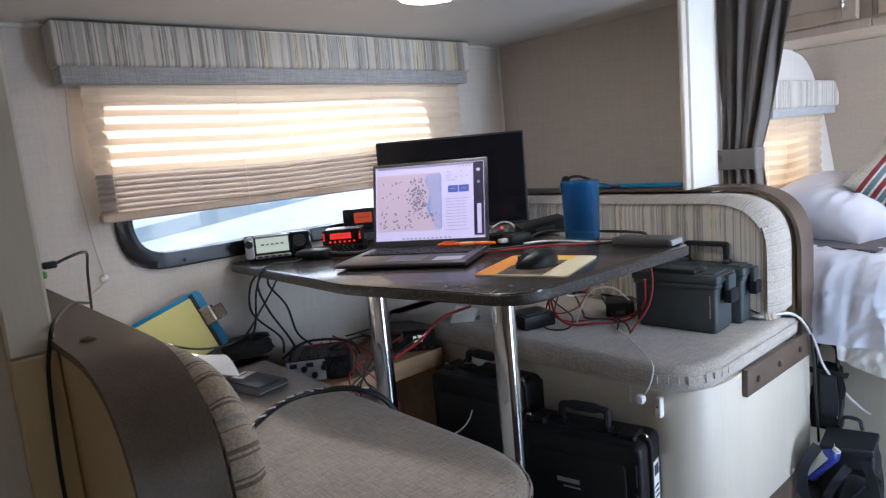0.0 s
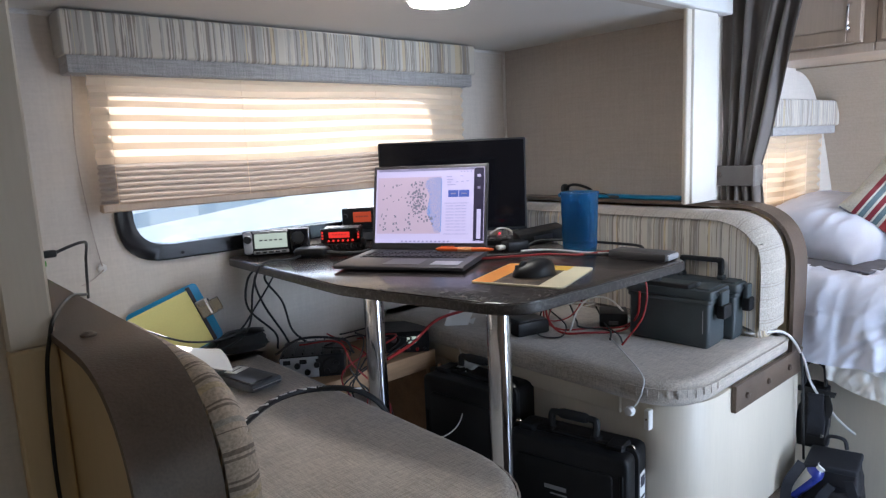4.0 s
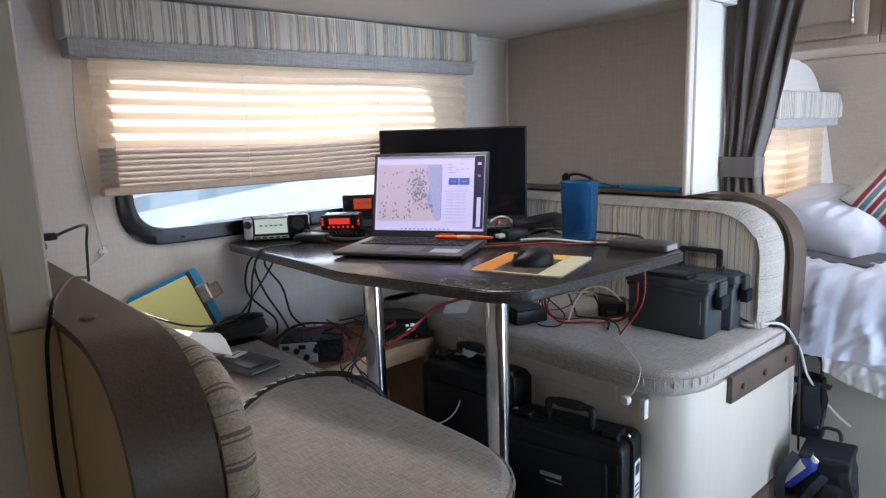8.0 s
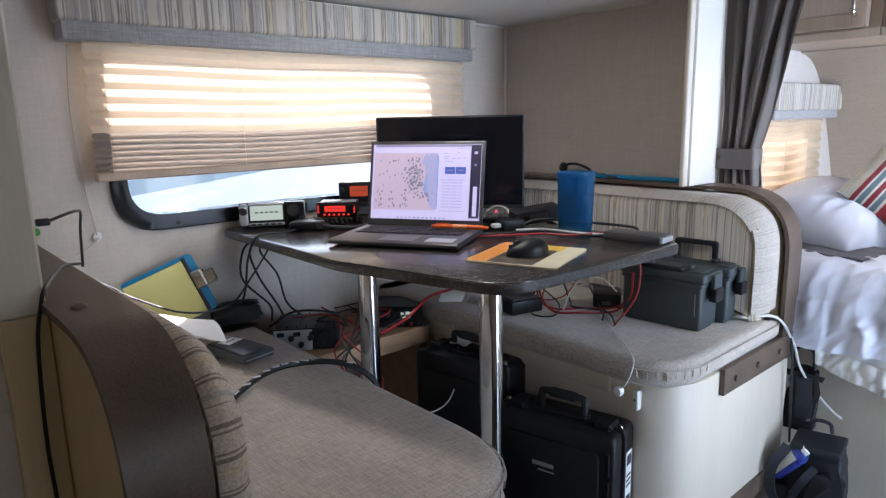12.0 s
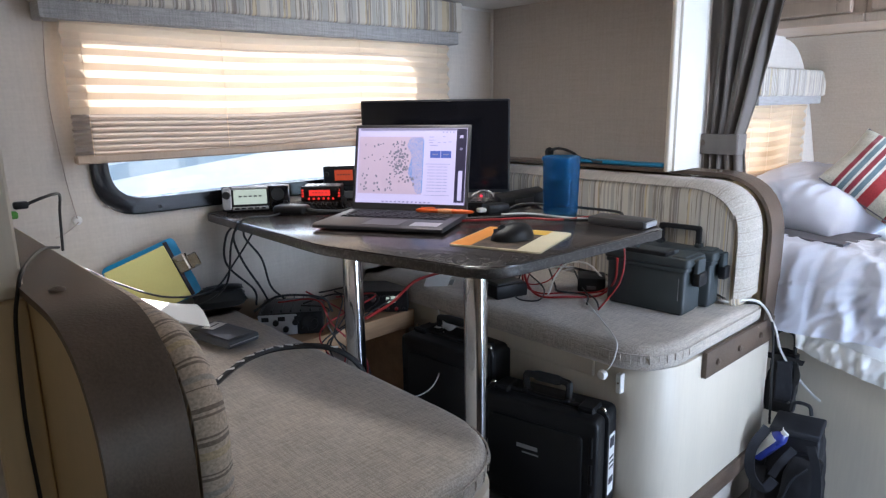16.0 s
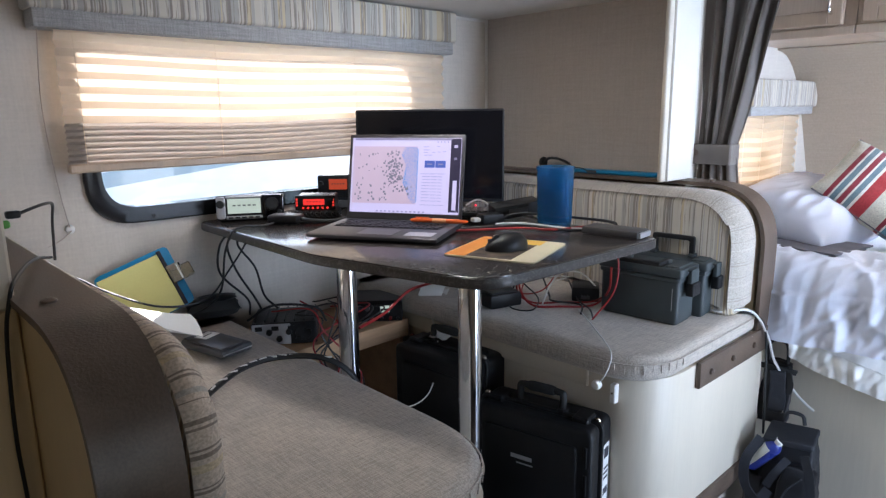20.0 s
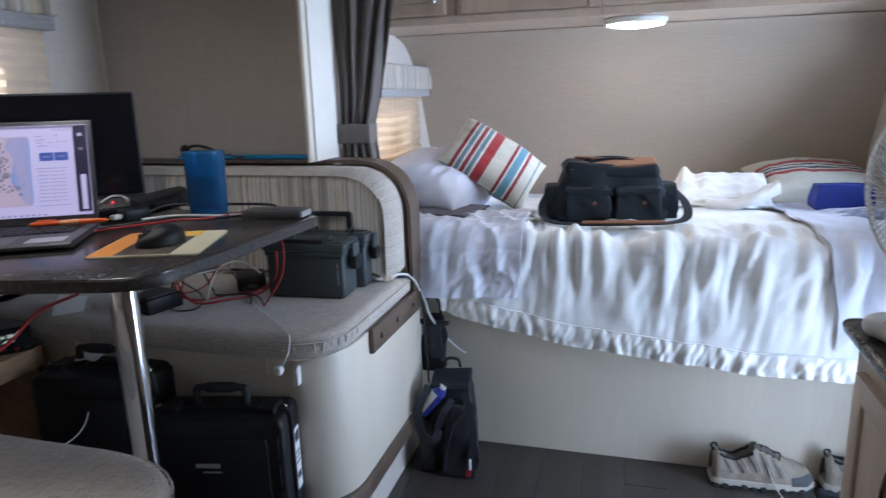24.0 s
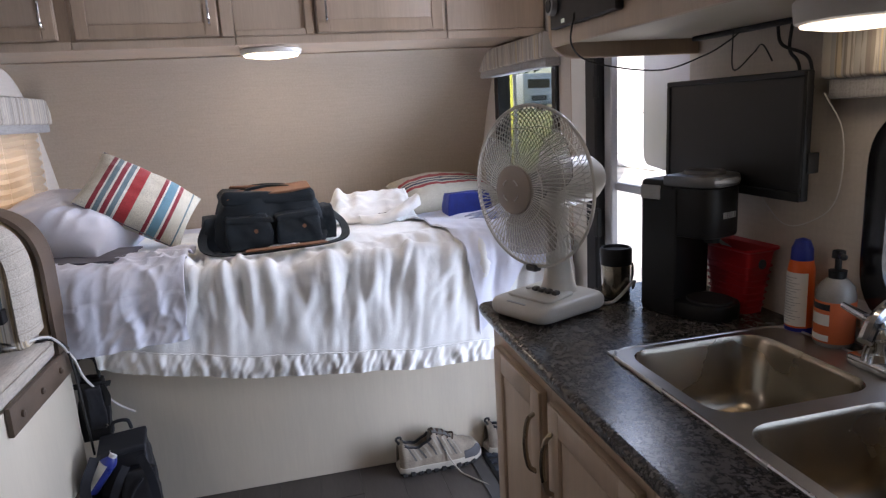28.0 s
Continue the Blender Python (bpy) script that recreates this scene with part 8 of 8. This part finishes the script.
part("side_knob", bx(-0.233, -0.2285, -0.040, -0.015, -0.070, -0.030, 0.002, 2), RUBBER, tv)
part("wall_arm", bx(-0.03, 0.03, -0.089, -0.050, -0.05, 0.03, 0.006), RUBBER, tv)
cable("thin white lead looped below the television", [(1.215, -0.965, 1.33), (1.185, -0.985, 1.25), (1.190, -0.985, 1.13), (1.25, -0.985, 1.075), (1.33, -0.985, 1.06), (1.40, -0.97, 1.13)], 0.0014, WHITEW)
cable("black lead from the cupboard to the television", [(1.30, -0.96, OZ - 0.006), (1.305, -0.96, 1.42), (1.285, -0.965, 1.39), (1.28, -0.970, 1.34)], 0.0034, BLACKW)
cable("second black lead from the cupboard to the television", [(1.33, -0.95, OZ - 0.006), (1.315, -0.95, 1.43), (1.26, -0.965, 1.40), (1.25, -0.970, 1.34)], 0.0034, BLACKW)
cable("black lead drooping under the cupboard to the radio", [(1.49, -0.580, 1.525), (1.50, -0.578, 1.46), (1.56, -0.66, 1.425), (1.52, -0.80, 1.40), (1.47, -0.88, 1.425), (1.445, -0.92, 1.45), (1.43, -0.94, OZ - 0.01)], 0.0019, BLACKW)
cable("thin black loop under the cupboard", [(1.44, -0.93, OZ - 0.006), (1.435, -0.93, 1.39), (1.40, -0.95, 1.42), (1.36, -0.94, 1.435), (1.34, -0.95, 1.40)], 0.0016, BLACKW)
part("cable_channel", bx(1.20, 1.60, -0.955, -0.935, OZ - 0.012, OZ - 0.001, 0.003), BLACK, oc, "black cable channel")
part("corner_frame", bx(0.0, OX - 0.015, OY, OY + 0.012, OZ - 0.010, OZ + 0.045, 0.006, 2), MAPLE, oc)
part("end_panel", prism(rounded([(RY + 0.003, OZ - 0.036), (OY + 0.014, OZ - 0.036), (OY + 0.014, CZ - 0.006), (RY + 0.003, CZ - 0.006)], [0.0, 0.070, 0, 0], 10), OX - 0.02, OX, 0.006, 3, axis="x"), MAPLE_D, oc, "rounded maple end panel")
for x0, x1 in ((0.02, 0.62), (0.63, 1.20)):
    d_ = part("door", bx(x0 + 0.01, x1 - 0.01, OY, OY + 0.018, OZ + 0.050, CZ - 0.02, 0.004, 2), MAPLE, oc)
    part("handle", tube([(x1 - 0.05, OY + 0.016, OZ + 0.09), (x1 - 0.05, OY + 0.042, OZ + 0.10), (x1 - 0.05, OY + 0.042, OZ + 0.16), (x1 - 0.05, OY + 0.016, OZ + 0.17)], 0.005, 8, 4), STEEL, d_)
sr = thing("car_stereo", "black stereo unit with a silver dial set in the cupboard face", "stereo", m=pose(1.470, OY + 0.012, 1.505))
part("face", bx(-0.16, 0.15, 0.0, 0.018, 0.0, 0.10, 0.003), BLACK, sr)
dl = part("dial", lathe([(0.022, 0.018), (0.020, 0.030), (0.004, 0.031)], 24, axis="y", center=(0.128, 0, 0.05)), SILVER, sr, "silver round dial")
part("dial_face", lathe([(0.015, 0.031), (0.014, 0.0325)], 20, axis="y", center=(0.128, 0, 0.05)), BLACK, dl)
part("slot", bx(-0.12, 0.05, 0.018, 0.019, 0.07, 0.08), GREYM, sr)
part("lit_key", bx(0.07, 0.085, 0.018, 0.02, 0.008, 0.016), GREYLCD, sr)
part("green_sleeve", tube([(-0.02, 0.03, 0.05), (-0.06, 0.04, 0.07), (-0.10, 0.03, 0.07)], 0.007, 8, 5), mat("dark_green_plastic", (0.02, 0.12, 0.05), 0.4), sr)


def round_lamp(x, y, z, r, label, lit, deep=0.0):
    """Surface-mounted LED lamp hanging under a panel at z."""
    l_ = thing("ceiling_lamp", label, "lamp", "surface lamps", pose(x, y, z))
    part("rim", lathe([(r * 1.0, 0.0), (r * 1.04, -0.004), (r * 1.0, -0.020 - deep), (r * 0.90, -0.024 - deep)], 32), WHITE, l_)
    part("diffuser", lathe([(r * 0.93, -0.012), (r * 0.93, -0.018 - deep), (r * 0.90, -0.027 - deep), (r * 0.5, -0.034 - deep), (0.004, -0.036 - deep)], 32), lit, l_, "lit milky diffuser")
    return l_


round_lamp(1.335, 1.33, SZ, 0.085, "lit round lamp on the slide-out ceiling", LAMPON)
round_lamp(2.90, 0.055, 1.612, 0.115, "lit round lamp under the cupboard above the bed", LAMPLOW)
round_lamp(1.04, -0.86, OZ, 0.095, "lit round lamp under the kitchen cupboard", LAMPKIT, 0.016)
# unseen lamp behind the viewer, added for the warm light on the near bench
round_lamp(-0.75, 0.15, CZ, 0.10, "unseen round lamp added on the ceiling behind the viewer", LAMPUNSEEN)

sg = thing("sunglasses", "dark sunglasses on top of the door side valance", "sunglasses", m=pose(2.69, -0.945, 1.606, 0, 0, 80))
for s in (-1, 1):
    part("lens", moved(lathe([(0.026, -0.002), (0.026, 0.002)], 18, axis="y"), pose(s * 0.034, 0, 0.026)), GLOSSB, sg)
part("bridge", tube([(-0.01, 0, 0.034), (0, 0, 0.037), (0.01, 0, 0.034)], 0.002, 6, 3), BLACK, sg)
sw = thing("light_switch", "white switch plate beside the entry door", "switch", m=pose(2.345, RY + 0.001, 1.44))
part("plate", bx(-0.022, 0.022, 0, 0.006, 0, 0.055, 0.002), WHITE, sw)
part("rocker", bx(-0.008, 0.008, 0.006, 0.010, 0.015, 0.04, 0.002), CREAM, sw)

# ---- entry door ----
dr = tagged(new("door_1"), "white entry door standing open outside its dark frame", "door", kind="structure")
part("jamb", merge(bx(2.27, 2.40, RY - 0.002, RY + 0.014, 0.0, 1.90, 0.004)), WHITE, dr)
part("jamb_bead", bx(2.40, 2.415, RY - 0.002, RY + 0.010, 0.0, 1.90, 0.003), MAPLE_D, dr)
part("dark_frame", bx(2.19, 2.268, RY - 0.05, RY + 0.024, 0.0, 1.855, 0.006), BLACK, dr)
part("screen_stile", bx(2.135, 2.185, RY - 0.03, RY - 0.005, 0.0, 1.85, 0.004), SILVER, dr)
for z in (0.35, 1.05, 1.35):
    part("hinge", lathe([(0.010, z), (0.010, z + 0.07)], 10, center=(2.19, RY + 0.022, 0)), RUBBER, dr)
part("latch", bx(2.17, 2.20, RY + 0.012, RY + 0.03, 0.88, 0.98, 0.004), RUBBER, dr)
part("top_frame", bx(1.70, 2.19, RY - 0.045, RY + 0.010, 1.82, 1.858, 0.004), BLACK, dr)
LAV = mat("pale_door_skin", (0.46, 0.44, 0.52), 0.5, var=0.05, scale=4)
leaf = part("upper_leaf", prism(rounded([(-0.68, 1.10), (0.0, 1.10), (0.0, 1.83), (-0.68, 1.83)], [0.07, 0.02, 0.02, 0.07], 6), -0.03, 0.0, 0.006, 2, axis="x"), LAV, dr, "pale upper half of the stable door, ajar", m=pose(1.72, RY - 0.06, 0, 0, 0, 73))
part("leaf_panel", prism(rounded([(-0.61, 1.16), (-0.06, 1.16), (-0.06, 1.76), (-0.61, 1.76)], 0.05, 6), -0.036, -0.03, 0.003, axis="x"), LAV, leaf)
for k in range(9):
    part("louvre", bx(-0.044, -0.036, -0.55, -0.14, 1.20 + k * 0.05, 1.214 + k * 0.05, 0.002), LAV, leaf)
part("mid_rail", bx(1.70, 2.19, RY - 0.045, RY - 0.02, 1.045, 1.07, 0.004), SILVER, dr)

# ---- outside ----
GROUND = mat("pale_gravel_ground", (0.52, 0.50, 0.43), 0.95, var=0.25, scale=1.2, bump=0.3, bscale=40)
struct("ground", bx(-400, 400, -400, 400, -0.75, -0.70), GROUND, "pale gravel ground outside the caravan", "ground")
CARW = mat("trailer_white", (0.74, 0.75, 0.76), 0.4, var=0.04)
CARB = mat("trailer_grey_blue", (0.30, 0.36, 0.40), 0.4, var=0.06)
YEL = mat("yellow_green_cloth", (0.62, 0.62, 0.06), 0.8, var=0.1)
nb = thing("neighbour_trailer", "white trailer with slanted grey bands beside the window", "trailer", m=pose(1.5, 6.2, -0.70))
part("body", bx(-3.4, 3.4, 0, 2.2, 0.5, 2.9, 0.15, 3), CARW, nb)
for k, (a, b, c, d) in enumerate(((-3.3, 3.3, 1.05, 1.75), (-3.3, 3.3, 1.45, 2.10), (-3.3, 3.3, 1.85, 2.55))):
    part("side_band", prism([(a, c), (b, d), (b, d + 0.16), (a, c + 0.10)], -0.012, -0.002, axis="y"), CARB, nb)
for x in (-0.5, 0.5):
    part("wheel", lathe([(0.33, -0.05), (0.33, 0.12), (0.2, 0.14)], 20, axis="y", center=(x, 0.02, 0.33)), RUBBER, nb)
for x in (-2.2, 1.9):
    part("window", bx(x - 0.5, x + 0.5, -0.01, 0.02, 2.2, 2.7, 0.005), GLOSSB, nb)
# added white box, catches the sun so the view through the door blows out
wt = thing("white_backdrop", "added white sunlit backdrop that fills the door opening with bright white", "trailer", m=pose(17.5, -12.4, -0.70))
part("body", bx(-5.0, 4.6, 0.0, 2.3, 0.35, 3.4, 0.12, 3), CARW, wt)
part("skirt", bx(-4.9, 4.5, 2.2, 2.28, 0.02, 0.40, 0.02), CARW, wt)
part("side_moulding", bx(-4.9, 4.5, 2.30, 2.33, 1.65, 1.78, 0.01), SILVER, wt)
pk_ = thing("parked_van", "white van parked on the grass bank, front towards the caravan", "van", m=pose(32.0, -12.65, 1.02, 0, 0, -70) @ Matrix.Diagonal((0.84, 0.84, 0.62, 1)))
part("body", bx(-1.15, 1.15, -0.2, 4.5, 0.55, 3.0, 0.12, 3), CARW, pk_)
part("windscreen", bx(-0.85, 0.85, -0.24, -0.18, 1.85, 2.55, 0.04), GLOSSB, pk_)
part("grille", bx(-0.6, 0.6, -0.26, -0.20, 0.85, 1.25, 0.03), GREYM, pk_)
part("bumper", bx(-1.1, 1.1, -0.32, -0.15, 0.5, 0.75, 0.05), SILVER, pk_)
for s in (-1, 1):
    part("headlight", bx(s * 0.85 - 0.16, s * 0.85 + 0.16, -0.25, -0.19, 1.0, 1.25, 0.03), PAPER, pk_)
    part("wheel", lathe([(0.36, -0.12), (0.36, 0.12)], 20, axis="x", center=(s * 1.0, 0.7, 0.36)), RUBBER, pk_)
yf_ = thing("feather_flag", "yellow-green cloth banner hanging outside the window", "banner", m=pose(4.36, -1.48, -0.70))
part("cloth", sheet(lambda u, v: (0.66 * u, 0.03 * math.sin(4 * v + 6 * u), 0.9 + 1.6 * v), 6, 16, 0.004), YEL, yf_)
part("pole", lathe([(0.015, 0.0), (0.012, 2.6)], 10, center=(0.0, 0, 0)), SILVER, yf_)
# grassy bank beyond the bed end, on the door side
GRASS = mat("sunlit_grass", (0.20, 0.24, 0.05), 0.9, var=0.3, scale=30)
LAWN = mat("yellow_green_lawn", (0.26, 0.27, 0.07), 0.95, var=0.35, scale=2.5, bump=0.6, bscale=30)


def lawn_z(x):
    return -0.696 + 1.75 * max(0.0, min(1.0, (x - 8) / 21)) ** 1.1


def lawn_point(u, v):
    x = 4.6 + 44 * u
    return (x, -0.47 * x + 0.50 * x * v, lawn_z(x) + 0.05 * noise.noise((x * 0.6, v * 6, 2)) * min(1, u * 4))


struct("lawn", sheet(lawn_point, 60, 12, 0.01), LAWN, "sunlit yellow-green grass bank", "ground", shade=60)
bmg = bmesh.new()
rg = random.Random(9)
for k in range(9000):
    x = 5.0 + 18 * rg.random() ** 1.4
    y = x * rg.uniform(-0.44, -0.22)
    h, a = rg.uniform(0.04, 0.16), rg.uniform(0, 6.28)
    dx, dy = 0.010 * math.cos(a), 0.010 * math.sin(a)
    z = lawn_z(x)
    bmg.faces.new([bmg.verts.new((x - dx, y - dy, z)), bmg.verts.new((x + dx, y + dy, z)), bmg.verts.new((x + dy * 4, y - dx * 4, z + h))])
solo("grass", bmg, GRASS, "sunlit green grass outside the caravan", "grass", kind="stuff", shade=0)


def tree(x, y, h, seed):
    t = thing("tree", "broadleaf tree behind the parked vehicles", "tree", "trees beyond the site", pose(x, y, -0.70))
    r = random.Random(seed)
    part("trunk", tube([(0, 0, 0), (0.1, 0.05, h * 0.25), (0.0, 0.1, h * 0.55), (0.1, 0, h * 0.8)], lambda f: 0.22 - 0.17 * f, 10, 5), WOODB, t)
    for k in range(5):
        a = r.uniform(0, 6.28)
        part("limb", tube([(0, 0, h * (0.3 + 0.08 * k)), (math.cos(a) * h * 0.12, math.sin(a) * h * 0.12, h * (0.42 + 0.08 * k)), (math.cos(a) * h * 0.25, math.sin(a) * h * 0.25, h * (0.5 + 0.08 * k))], lambda f: 0.08 - 0.06 * f, 7, 4), WOODB, t)
    bm = bmesh.new()
    for k in range(2600):
        a, b = r.uniform(0, 6.28), r.uniform(-1, 1)
        rad = h * 0.32 * (0.55 + 0.45 * r.random()) * (1 + 0.25 * noise.noise((math.cos(a) * 2, math.sin(a) * 2, b * 2 + seed)))
        c = Vector((math.cos(a) * rad * math.sqrt(1 - b * b), math.sin(a) * rad * math.sqrt(1 - b * b), h * 0.65 + b * rad * 0.9))
        d1, d2 = Vector((r.gauss(0, 1), r.gauss(0, 1), r.gauss(0, 1))).normalized() * 0.3, Vector((r.gauss(0, 1), r.gauss(0, 1), r.gauss(0, 1))).normalized() * 0.22
        bm.faces.new([bm.verts.new(c - d1), bm.verts.new(c + d2), bm.verts.new(c + d1), bm.verts.new(c - d2)])
    part("crown", bm, LEAF, t, shade=0)
    return t


LEAF = mat("tree_leaf", (0.06, 0.11, 0.03), 0.7, var=0.3, scale=3)
for k, (x, y, h) in enumerate(((44.0, -13.0, 11.0), (47.0, -17.0, 12.0), (50.0, -15.5, 9.0))):
    tree(x, y, h, k + 2)

# ---- floor planks ----
plank = mesh_of("plank", bx(-0.595, 0.595, -0.0736, 0.0736, -0.012, 0.0, 0.0007), FLOOR)
flr = bpy.data.objects["floor"]
rp = random.Random(5)
for r in range(14):
    y, x = RY + 0.075 + r * 0.148, BX + 0.002
    step = rp.uniform(0.3, 1.19)
    while x < FX:
        p = new("plank", plank)
        p.parent = flr
        p.matrix_basis = pose(x + step / 2, y, 0) @ Matrix.Diagonal((step / 1.19 * 0.998, 1, 1, 1))
        x, step = x + step, 1.19
